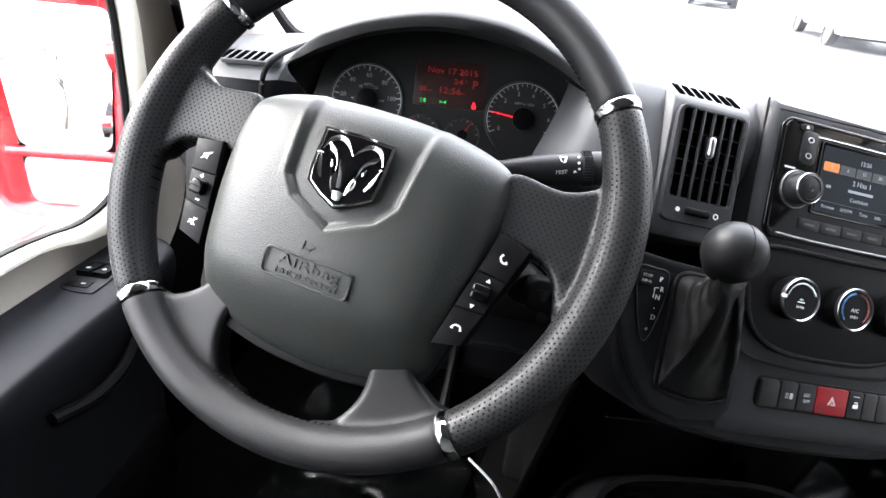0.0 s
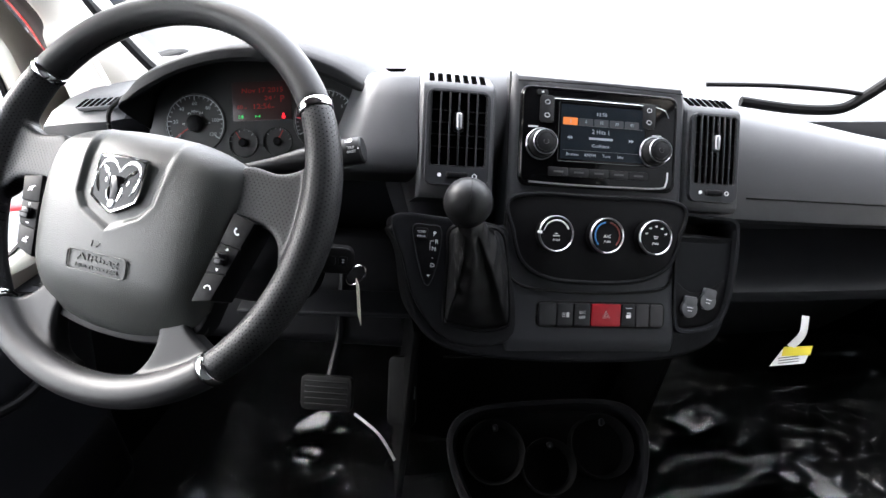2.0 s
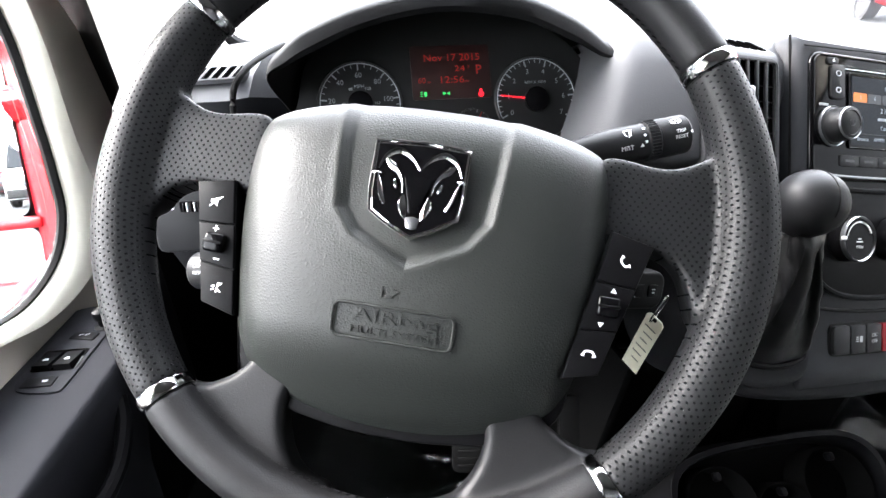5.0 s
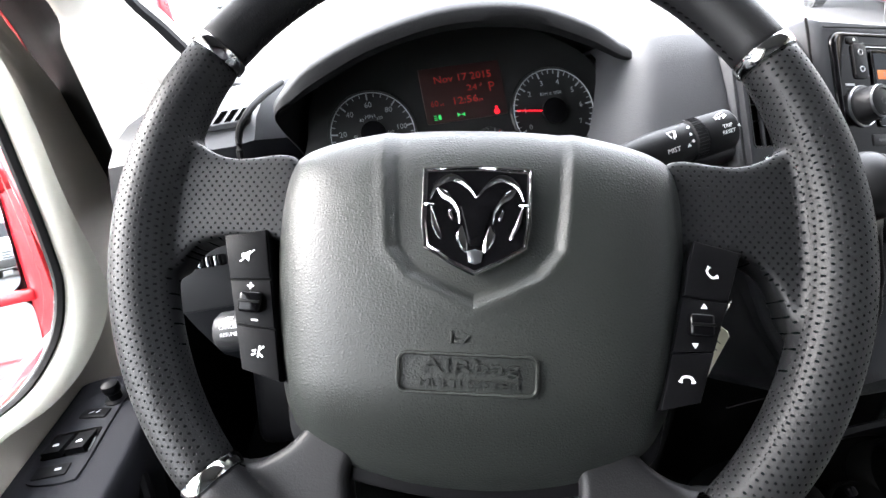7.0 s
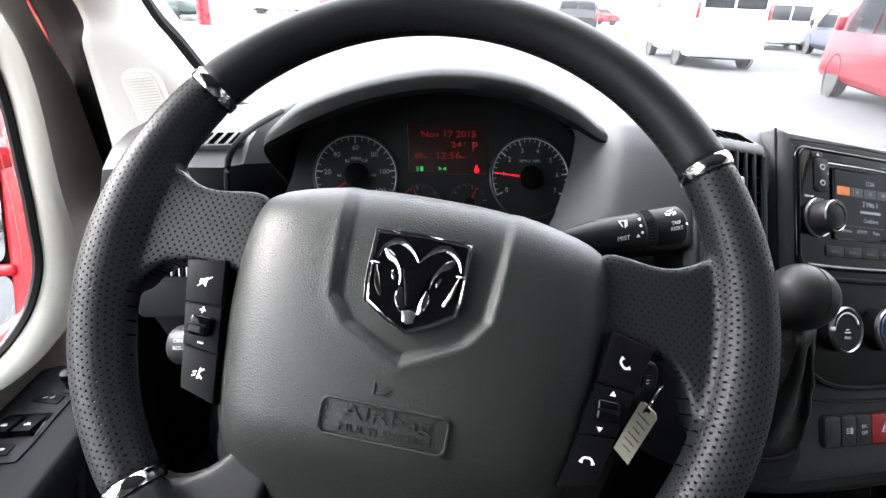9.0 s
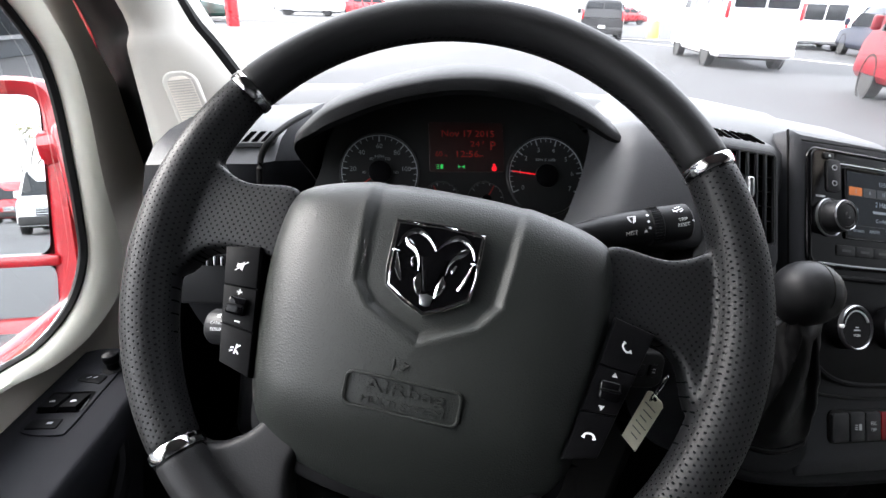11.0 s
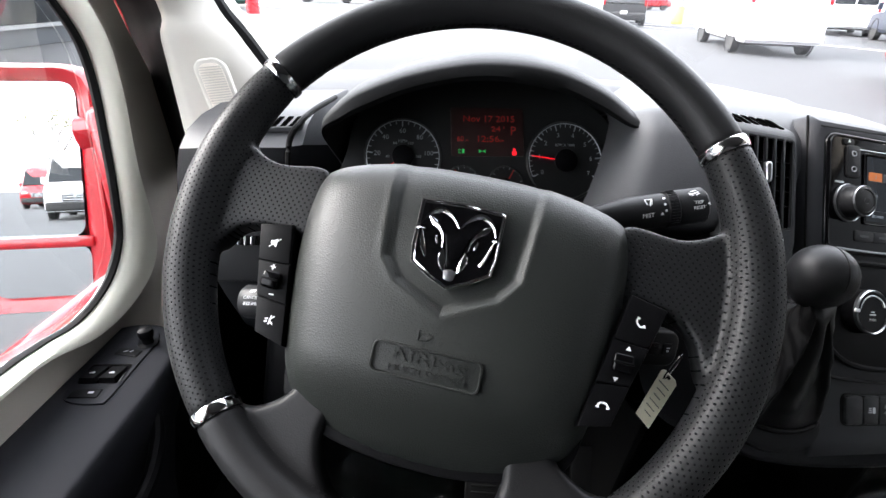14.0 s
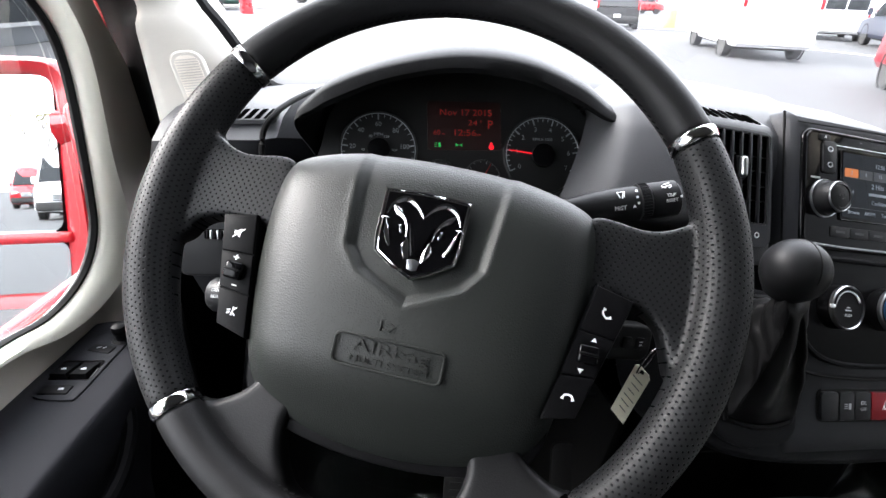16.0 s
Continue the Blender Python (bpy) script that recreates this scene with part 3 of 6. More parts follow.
def tri(s, up):
    return prism([(-s, -s * 0.6 * up), (s, -s * 0.6 * up), (0, s * up)][:: 1 if up > 0 else -1], 0, 0.0002)


def handset(turn):
    pts = smooth_line([(-0.0032, 0.0012, 0), (-0.0022, -0.0012, 0), (0, -0.0018, 0), (0.0022, -0.0012, 0), (0.0032, 0.0012, 0)], 4)
    k = len(pts)
    return [moved(tube(pts, [0.0010 if i in (0, 1, k - 1, k - 2) else 0.0006 for i in range(k)], 6, flat=0.25), pose(0, 0, 0, 0, 0, turn))]


pod("switch_pod_left", (((-0.138, -0.009), (-0.114, -0.005)), ((-0.120, -0.080), (-0.098, -0.086))), 0.004, [
    (0.17, lambda: [prism([(-0.003, -0.0012), (-0.0012, -0.0012), (0.0014, -0.003), (0.0014, 0.003), (-0.0012, 0.0012), (-0.003, 0.0012)], 0, 0.0002), bar(-0.0035, -0.0035, 0.0035, 0.0035, 0.0006)]),
    (0.385, lambda: [bar(-0.0018, 0, 0.0018, 0), bar(0, -0.0018, 0, 0.0018)]),
    (0.625, lambda: [bar(-0.0018, 0, 0.0018, 0)]),
    (0.84, lambda: [bar(-0.003, 0, -0.001, 0.0006), bar(0.0004, -0.003, 0.0008, 0.003), bar(0.0008, 0.001, 0.003, 0.0028), bar(0.001, -0.001, 0.003, -0.0026), bar(-0.003, -0.002, -0.001, -0.001)]),
])
pod("switch_pod_right", (((0.1114, -0.0056), (0.1354, -0.0116)), ((0.0924, -0.0906), (0.1124, -0.0856))), 0.008, [
    (0.17, lambda: handset(-50)),
    (0.385, lambda: [tri(0.0017, 1)]),
    (0.625, lambda: [tri(0.0017, -1)]),
    (0.84, lambda: handset(180)),
])

# ---- steering column, stalks, key ----
column = thing("steering_column", "black plastic steering column shroud behind the wheel", "steering column", COLUMN_M)
secs = []
for z, rx, ry, dy in ((-0.040, 0.060, 0.055, -0.015), (-0.055, 0.070, 0.065, -0.018), (-0.13, 0.075, 0.070, -0.020), (-0.24, 0.080, 0.075, -0.02)):
    secs.append([(rx * math.copysign(abs(math.cos(a)) ** 0.6, math.cos(a)), dy + ry * math.copysign(abs(math.sin(a)) ** 0.6, math.sin(a)), z) for a in [2 * math.pi * j / 36 for j in range(36)]])
part("shroud", loft(secs), M_BLACK, column)
part("column_seam", box(0.165, 0.002, 0.16, at=(0, -0.02, -0.14)), M_RUBBER, column)


def stalk(name, label, a, b, r, texts):
    d = (Vector(b) - Vector(a))
    x = d.normalized()
    z = (Vector((0.0, -0.80, 0.6)) - x * Vector((0.0, -0.80, 0.6)).dot(x)).normalized()
    y = z.cross(x)
    st = thing(name, label, "stalk switch", axes(a, x, y, z))
    n = d.length
    prof = [(r * 0.55, -0.05), (r * 0.7, 0.0), (r * 0.95, n * 0.30), (r, n * 0.42), (r, n * 0.66)]
    turned = pose(0, 0, 0, 0, 90, 0)
    part("arm", moved(lathe(prof, 28), turned), M_STALK, st)
    part("collar", moved(lathe([(r * 1.0, n * 0.66), (r * 1.09, n * 0.67), (r * 1.09, n * 0.745), (r, n * 0.755)], 28), turned), M_STALK, st)
    part("end_cap", moved(lathe([(r * 1.02, n * 0.755), (r * 1.06, n * 0.77), (r * 1.04, n * 0.98), (r * 0.9, n), (r * 0.3, n)], 28), turned), M_STALK, st)
    for i in range(14):
        a2 = radians(-60 + 120 * i / 13)
        part("rib", box(n * 0.07, 0.0008, 0.0012, at=(n * 0.707, r * 1.09 * math.sin(a2), r * 1.09 * math.cos(a2))), M_STALK, st)
    for s, size, fx, dy in texts:
        words("marking", s, size, M_ICON, st, T(n * fx, dy, math.sqrt(max(1e-8, (r * 1.03) ** 2 - dy * dy)) + 0.0006) @ pose(0, 0, 0, -math.degrees(math.asin(dy / (r * 1.03)))), 0.0001)
    return st, n


wiper, n = stalk("wiper_stalk", "black wiper stalk with white markings on the steering column", (0.134, 0.470, 1.709), (0.2295, 0.4824, 1.723), 0.0138, [("MIST", 0.0046, 0.48, -0.006), ("TRIP", 0.0036, 0.90, -0.001), ("RESET", 0.0036, 0.90, -0.005)])
part("wiper_sign", moved(join(bar(-0.003, 0.003, 0.003, 0.003, 0.0007), bar(-0.003, 0.003, -0.0015, -0.002, 0.0007), bar(0.003, 0.003, 0.0015, -0.002, 0.0007), bar(0, -0.003, 0.002, 0.003, 0.0007)), T(n * 0.50, 0.004, 0.0150) @ pose(0, 0, 0, -16)), M_ICON, wiper, "white wiper sign")
part("mist_sign", moved(tri(0.0015, 1), T(n * 0.59, -0.006, 0.0142) @ pose(0, 0, 0, 24)), M_ICON, wiper)
for i, y in enumerate((0.006, 0.001, -0.004)):
    part("dot", moved(prism(rounded(0.002, 0.002, 0.0009), 0, 0.0002), T(n * 0.625, y, 0.0149) @ pose(0, 0, 0, -math.degrees(math.asin(y / 0.0149)))), M_ICON, wiper)
part("rear_wiper_sign", moved(join(bar(-0.004, 0.0, 0.004, 0.002, 0.0008), bar(-0.004, 0.002, -0.001, -0.001, 0.0008), bar(0.001, -0.001, 0.004, 0.0005, 0.0008), bar(-0.002, 0.003, 0.003, 0.004, 0.0008)), T(n * 0.88, 0.006, 0.0141) @ pose(0, 0, 0, -24)), M_ICON, wiper)
part("trip_sign", moved(tri(0.0012, 1), T(n * 0.975, -0.003, 0.0151) @ pose(0, 0, 0, 0, 0, 90)), M_ICON, wiper)

cruise, n = stalk("cruise_stalk", "black cruise control stalk with white lettering", (-0.01, 0.420, 1.648), (-0.1415, 0.440, 1.634), 0.0135, [])
CM = T(n * 0.90, 0.0, 0.0145) @ pose(0, 0, 0, 0, 0, 180)
words("marking", "SET", 0.0036, M_ICON, cruise, CM @ T(0, 0.0075, -0.002) @ pose(0, 0, 0, -30), 0.0001)
words("marking", "CANCEL", 0.0036, M_ICONDIM, cruise, CM @ T(0, 0.002, 0), 0.0001)
words("marking", "RESUME", 0.0036, M_ICONDIM, cruise, CM @ T(0, -0.003, 0), 0.0001)

key = thing("ignition_key", "black key fob in the ignition with a paper tag", "key", axes((0.204, 0.437, 1.614), Vector((0.94, 0.28, -0.2)).normalized(), Vector((0.12, 0.32, 0.94)).normalized(), Vector((0.33, -0.90, 0.27)).normalized()))
part("fob", moved(prism(rounded(0.050, 0.030, 0.010, 6), -0.006, 0.007, 0.003, 3), T(-0.012, 0.0, 0)), M_RUBBER, key)
for i in range(3):
    part("fob_button", prism(rounded(0.009, 0.010, 0.002, 3, cx=-0.024 + 0.0125 * i), 0.007, 0.0082, 0.0004), M_BLACK, key)
    part("fob_sign", join(moved(bar(-0.0012, -0.001, 0.0012, -0.001, 0.0012), T(-0.024 + 0.0125 * i, 0, 0.0084)), moved(bar(-0.0015, 0.0015, 0.0015, 0.0015, 0.0008), T(-0.024 + 0.0125 * i, 0, 0.0084))), M_ICONDIM if i == 2 else M_DASHSHADE, key)
part("barrel", moved(lathe([(0.018, -0.09), (0.018, -0.012), (0.014, -0.006)], 28), T(-0.03, 0, 0)), M_BLACK, key)
key_ring = part("key_ring", moved(tube([(0.013 * math.cos(a), 0.013 * math.sin(a), 0) for a in [2 * math.pi * i / 28 for i in range(28)]], 0.0008, 6, closed=True), T(0.016, -0.016, 0.002) @ pose(0, 0, 0, 20, 35, 0)), M_CHROME, key, "thin steel ring")
tag_out = [(-0.0088, 0.034), (-0.006, 0.037), (0.006, 0.037), (0.0088, 0.034), (0.0088, -0.026), (-0.0088, -0.026)]
TZ = Vector((-0.88, -0.47, 0.05)).normalized()
TY = (Vector((0.22, -0.12, 0.96)) - TZ * Vector((0.22, -0.12, 0.96)).dot(TZ)).normalized()
TAGM = axes((0.213, 0.442, 1.550), TY.cross(TZ), TY, TZ)
TAGM = key.matrix_basis.inverted() @ TAGM
tag = part("paper_tag", moved(prism(tag_out, 0, 0.0006), TAGM), M_TAG, key, "cream paper tag with writing")
for i in range(6):
    part("tag_writing", moved(box(0.012 - 0.002 * (i % 3), 0.0012, 0.0002, at=(0.001 * (i % 2), 0.024 - 0.0075 * i, 0.0008)), TAGM), M_INK, key)
part("tag_hole", moved(prism(rounded(0.004, 0.004, 0.0019), 0.0006, 0.0009), TAGM @ T(0, 0.034, 0)), M_BLACK, key)

# ---- dashboard ----
S_O = Vector((0.494, 0.535, 1.596))
S_X = Vector((0.96611, 0.20908, -0.15140))
S_Y = Vector((-0.21152, 0.97737, 0.0))
S_Z = Vector((0.14798, 0.03203, 0.98847))
S_FIT = settled((0.4401, 0.5265, 1.6288), (-0.0007, 0.0199, -0.0087), (0.50, 0.65, 3.36), 1.0168)
S_M = S_FIT @ axes(S_O, S_X, S_Y, S_Z)  # across, ahead, up along the dashboard's right half
F_V = 0.475 * S_Y + 0.880 * S_Z
F_M = S_FIT @ axes(S_O, S_X, F_V, S_X.cross(F_V))  # across, up the sloping centre face, out of it

dash = thing("dashboard", "dark grey grained plastic dashboard with a hooded cluster", "dashboard")


def left_station(x, yf, zt, low=0.0):
    prof = [(0.52, -0.35), (0.50, -0.05), (0.30, -0.012), (0.13, 0.0), (0.075, -0.003), (0.040, -0.011), (0.016, -0.026), (0.002, -0.050), (-0.004, -0.08), (0.0, -0.11), (0.02, -0.15 - low), (0.06, -0.23 - low), (0.10, -0.30 - low), (0.20, -0.40 - low)]
    return [(x + 0.0, yf + a, zt + b) for a, b in prof]


st = [left_station(*s) for s in (
    (-0.285, 0.68, 1.690), (-0.278, 0.62, 1.722), (-0.262, 0.580, 1.742), (-0.20, 0.566, 1.750), (-0.145, 0.562, 1.753), (-0.130, 0.575, 1.753),
    (-0.120, 0.72, 1.715), (-0.05, 0.76, 1.712), (0.05, 0.77, 1.715), (0.15, 0.79, 1.718), (0.205, 0.78, 1.725),
    (0.222, 0.64, 1.752), (0.245, 0.595, 1.766), (0.275, 0.580, 1.776), (0.30, 0.585, 1.776), (0.34, 0.595, 1.774), (0.375, 0.605, 1.772), (0.42, 0.62, 1.765))]
# shaded front and lit top of one moulding, told apart by colour
part("dash_left", loft([r[6:] for r in st[:10]], closed=False, caps=False), M_DASHSHADE, dash, angle=60)
part("pod_top", loft([r[:7] for r in st[:10]], closed=False, caps=False), M_DASHLIT, dash, "dark grey dashboard top, daylight put into its paler colour", angle=60)
part("dash_middle", loft(st[9:], closed=False, caps=False), M_DASHLIT, dash, angle=60)
right = [(0.52, -0.25), (0.50, 0.085), (0.36, 0.150), (0.24, 0.163), (0.165, 0.160), (0.130, 0.148), (0.102, 0.124), (0.076, 0.085), (0.058, 0.042), (0.054, 0.006), (0.060, -0.002), (0.15, -0.010), (0.19, -0.02), (0.20, -0.085), (0.10, -0.108), (0.068, -0.110), (0.058, -0.118), (0.058, -0.134), (0.075, -0.150), (0.17, -0.19), (0.30, -0.40)]
xs = [-0.116, -0.06, 0.0, 0.10, 0.14, 0.18, 0.22, 0.30, 0.40, 0.50, 0.62, 0.76]
low_top = [(0.52, -0.25), (0.50, -0.02), (0.36, 0.066), (0.24, 0.113), (0.165, 0.131), (0.130, 0.133), (0.102, 0.118)] + right[7:]


def dash_station(x):
    """The right half's profile: full behind the radio, sinking towards the passenger door."""
    u = min(1.0, max(0.0, (x - 0.10) / 0.11))
    row = []
    for (a, b), (a1, b1) in zip(right, low_top):
        bb = b + (b1 - b) * u
        bb -= 0.13 * max(0.0, x - 0.25) * max(0.0, bb / 0.134) ** 2
        row.append(S_M @ Vector((x, a + (a1 - a) * u + 0.10 * max(0, x - 0.35) ** 2, bb + 0.04 * max(0, x - 0.2) * (1 if b < -0.05 else 0.0))))
    return row


DX = [dash_station(x) for x in xs]
part("dash_top", loft([r[:10] for r in DX], closed=False, caps=False), M_DASHLIT, dash, "dark grey grained dashboard top", angle=50)
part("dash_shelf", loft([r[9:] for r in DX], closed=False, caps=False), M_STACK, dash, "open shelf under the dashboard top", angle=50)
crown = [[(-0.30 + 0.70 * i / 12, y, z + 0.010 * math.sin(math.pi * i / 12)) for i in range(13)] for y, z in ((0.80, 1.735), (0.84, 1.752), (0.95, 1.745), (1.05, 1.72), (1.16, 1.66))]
part("dash_crown", loft(crown, closed=False, caps=False), M_DASHLIT, dash, "dark grey dashboard top under the windscreen", angle=60)
# rounded cheek between the cluster and the first vent
cheek = []
for v, xl, dn in ((0.200, -0.262, -0.11), (0.192, -0.265, -0.05), (0.184, -0.268, -0.022), (0.174, -0.272, -0.010), (0.150, -0.279, -0.005), (0.124, -0.288, -0.002), (0.094, -0.300, 0.0), (0.072, -0.312, 0.0), (0.066, -0.316, -0.004), (0.063, -0.316, -0.020), (0.062, -0.312, -0.10)):
    rowp = []
    for i in range(13):
        u = i / 12
        rowp.append(F_M @ Vector((-0.2265 + (xl - 0.030 + 0.2265) * u, v, -0.006 + dn - 0.028 * u ** 2.2 - 0.10 * max(0.0, u - 0.72))))
    cheek.append(rowp)
part("dash_cheek", loft(cheek, closed=False, caps=False), M_DASHLIT, dash, "dark grey rounded panel beside the cluster", angle=50)
# seam of the upper glove box
part("glovebox_seam", moved(box(0.30, 0.003, 0.0016, at=(0.37, 0.0575, 0.036)), S_M), M_RUBBER, dash)
# low cover under the column
part("knee_panel", moved(box(0.52, 0.05, 0.20, 0.02, 3), T(0.02, 0.70, 1.40) @ pose(0, 0, 0, -30)), M_BLACK, dash)

part("knee_ledge", moved(box(0.34, 0.05, 0.010, 0.004, 3), T(0.13, 0.605, 1.432) @ pose(0, 0, 0, 12, 0, 2)), M_DASHSHADE, dash, "dark ledge under the steering column")

# left pod: slotted demister vent with a fine seam
vent = thing("side_demister_vent", "slotted black demister vent in the dashboard top", "air vent", axes((-0.166, 0.604, 1.7455), Vector((1, 0.0, 0.05)).normalized(), Vector((-0.02, 0.94, 0.33)).normalized(), Vector((-0.05, -0.33, 0.94)).normalized()))
part("vent_plate", prism(rounded(0.070, 0.022, 0.006), -0.004, 0.0008, 0.0005), M_DASHLIT, vent)
# thin raised plates, coloured as the shade of open slots
for i in range(7):
    part("slot_plate", moved(prism([(-0.0052, -0.009), (0.0004, -0.009), (0.0052, 0.009), (-0.0004, 0.009)], -0.001, 0.0013), T(-0.029 + 0.0095 * i, 0, 0)), M_SLOTSHADE, vent)
bm = tube(smooth_line([(-0.118, 0.69, 1.757), (-0.124, 0.63, 1.756), (-0.130, 0.590, 1.750), (-0.137, 0.574, 1.735), (-0.140, 0.570, 1.70), (-0.142, 0.574, 1.66)], 6), 0.003, 8)
part("pod_seam", bm, M_RUBBER, dash)

# headlamp switch panel left of the column
lamp_panel = thing("light_switch_panel", "black headlamp switch panel with a dimmer wheel", "switch panel", axes((-0.176, 0.550, 1.623), Vector((0.99, 0.08, 0)).normalized(), Vector((-0.02, 0.25, 0.97)).normalized(), Vector((0.08, -0.96, 0.25)).normalized()))
part("panel", prism(rounded(0.100, 0.062, 0.008), -0.012, 0.002, 0.002), M_STALK, lamp_panel)
part("dimmer_slot", prism(rounded(0.030, 0.010, 0.002, cx=-0.008, cy=0.013), 0.002, 0.003), M_GLOSS, lamp_panel)
for i in range(7):
    part("dimmer_rib", box(0.0016, 0.0085, 0.004, 0.0004, at=(-0.019 + 0.0034 * i, 0.013, 0.004)), M_ICONDIM if i % 2 else M_BLACK, lamp_panel)
part("dimmer_sign", prism(rounded(0.005, 0.005, 0.0024, cx=-0.031, cy=0.013), 0.002, 0.0026), M_ICON, lamp_panel)

# ---- instrument cluster ----
C_A, C_L = radians(14.7), radians(25)
C_X = Vector((math.cos(C_A), math.sin(C_A), 0))
C_F = Vector((-math.sin(C_A), math.cos(C_A), 0))
C_Y = math.cos(C_L) * Vector((0, 0, 1)) + math.sin(C_L) * C_F
C_N = C_X.cross(C_Y)
C_O = axes((0.055, 0.68, 1.705), C_X, C_Y, C_N)
C_M = settled((0.0635, 0.6845, 1.7126), (-0.0002, -0.0741, 0.0187), (-3.19, -0.12, -5.06), 0.8635) @ C_O
cluster = thing("instrument_cluster", "hooded instrument cluster with lit red display and white-marked gauges", "instrument cluster", C_M)
CI = C_M.inverted()
C_FIT = C_M @ C_O.inverted()
# the visor, shaped to fit the camera's view: its upper and lower edge from corner to corner, then the cheeks running
# down and back
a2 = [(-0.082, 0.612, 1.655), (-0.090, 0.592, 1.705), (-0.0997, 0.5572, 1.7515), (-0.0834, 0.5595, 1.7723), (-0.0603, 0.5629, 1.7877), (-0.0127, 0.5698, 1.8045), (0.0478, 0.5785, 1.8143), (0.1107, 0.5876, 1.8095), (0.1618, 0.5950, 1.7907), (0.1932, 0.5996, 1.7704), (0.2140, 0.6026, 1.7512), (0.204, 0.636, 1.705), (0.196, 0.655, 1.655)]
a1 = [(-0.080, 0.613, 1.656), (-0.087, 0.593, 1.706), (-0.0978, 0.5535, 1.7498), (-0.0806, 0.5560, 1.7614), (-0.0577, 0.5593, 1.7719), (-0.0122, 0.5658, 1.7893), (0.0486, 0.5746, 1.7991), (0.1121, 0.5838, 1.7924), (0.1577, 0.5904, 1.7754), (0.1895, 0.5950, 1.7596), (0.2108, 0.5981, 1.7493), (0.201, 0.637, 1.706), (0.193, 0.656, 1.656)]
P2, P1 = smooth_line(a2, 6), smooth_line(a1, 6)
k = len(P2)
arcs = []
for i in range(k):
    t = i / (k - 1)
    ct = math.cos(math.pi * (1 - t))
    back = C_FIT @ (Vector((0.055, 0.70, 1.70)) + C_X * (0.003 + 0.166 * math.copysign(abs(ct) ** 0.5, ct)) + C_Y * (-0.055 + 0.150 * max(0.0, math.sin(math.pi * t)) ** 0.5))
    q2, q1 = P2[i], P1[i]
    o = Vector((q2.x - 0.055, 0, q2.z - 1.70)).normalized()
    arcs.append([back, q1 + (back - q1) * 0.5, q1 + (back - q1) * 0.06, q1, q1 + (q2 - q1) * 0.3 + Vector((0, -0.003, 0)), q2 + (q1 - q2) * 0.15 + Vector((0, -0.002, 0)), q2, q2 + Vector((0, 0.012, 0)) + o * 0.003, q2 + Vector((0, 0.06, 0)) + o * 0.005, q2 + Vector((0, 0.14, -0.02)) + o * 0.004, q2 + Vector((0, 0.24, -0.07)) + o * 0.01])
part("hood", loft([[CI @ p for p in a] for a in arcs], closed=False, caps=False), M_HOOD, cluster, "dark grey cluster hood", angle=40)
face = part("face", prism(smooth_line([(-0.160, -0.055, 0), (-0.162, 0.0, 0), (-0.14, 0.05, 0), (-0.06, 0.092, 0), (0.0, 0.098, 0), (0.06, 0.092, 0), (0.14, 0.05, 0), (0.165, 0.0, 0), (0.160, -0.055, 0), (0.0, -0.085, 0)], 5, closed=True), -0.02, 0.0), M_GAUGE, cluster, "matt black cluster face")


def gauge(name, cx, cy, r, a0, a1, marks, numbers, needle, size, minor=1, caption=None, ring=True):
    """A round dial: ring, marks from a0 to a1 degrees, numbers and a needle."""
    g = part(name, moved(lathe([(0.0001, 0.0005), (r * 0.98, 0.0005), (r * 0.99, 0.0022), (r * 1.03, 0.0024), (r * 1.06, 0.0002)], 56), T(cx, cy, 0)), M_GAUGE, cluster, "round dial")
    bms = []
    n = (len(numbers) - 1) * (minor + 1)
    for i in range(n + 1):
        a = radians(a0 + (a1 - a0) * i / n)
        big = i % (minor + 1) == 0
        l = r * (0.15 if big else 0.08)
        bms.append(moved(box(l, r * (0.035 if big else 0.02), 0.0003), T(cx + (r * 0.97 - l / 2) * math.cos(a), cy + (r * 0.97 - l / 2) * math.sin(a), 0.0012) @ pose(0, 0, 0, 0, 0, math.degrees(a))))
    if ring:
        arc = [(cx + r * 0.985 * math.cos(radians(a0 + (a1 - a0) * i / 40)), cy + r * 0.985 * math.sin(radians(a0 + (a1 - a0) * i / 40)), 0.0024) for i in range(41)]
        bms.append(tube(arc, r * 0.012, 5))
    part("scale", join(*bms), M_TICK, g, "white printed scale")
    for i, s in enumerate(numbers):
        if s:
            a = radians(a0 + (a1 - a0) * i / (len(numbers) - 1))
            words("number", s, size, M_TICK, g, T(cx + r * 0.70 * math.cos(a), cy + r * 0.70 * math.sin(a), 0.0014), 0.0001)
    if caption:
        words("caption", caption[0], caption[1], M_TICK, g, T(cx, cy + r * 0.42, 0.0014), 0.0001)
    if needle is not None:
        a = radians(needle[0])
        part("needle", moved(prism([(r * 0.30, -0.0007), (r * 0.92, -0.0004), (r * 0.92, 0.0004), (r * 0.30, 0.0007)], 0.0030, 0.0036), T(cx, cy, 0) @ pose(0, 0, 0, 0, 0, needle[0])), needle[1], g, "slim needle")
        part("needle_cap", moved(lathe([(r * 0.30, 0.001), (r * 0.30, 0.005), (r * 0.24, 0.006), (0.0001, 0.006)], 28), T(cx, cy, 0)), M_BLACK, g)
    return g


g1 = gauge("speedometer", -0.098, -0.008, 0.043, 214, -34, 0, ["0", "20", "40", "60", "80", "100", "120"], (214, M_AMBER), 0.0078, 3, ("MPH", 0.0055))
for i, s in enumerate(("40", "80", "120", "160")):
    a = radians(180 - 180 * i / 3)
    words("inner_number", s, 0.0045, M_ICONDIM, g1, T(-0.098 + 0.018 * math.cos(a), -0.008 + 0.018 * math.sin(a), 0.0014), 0.0001)
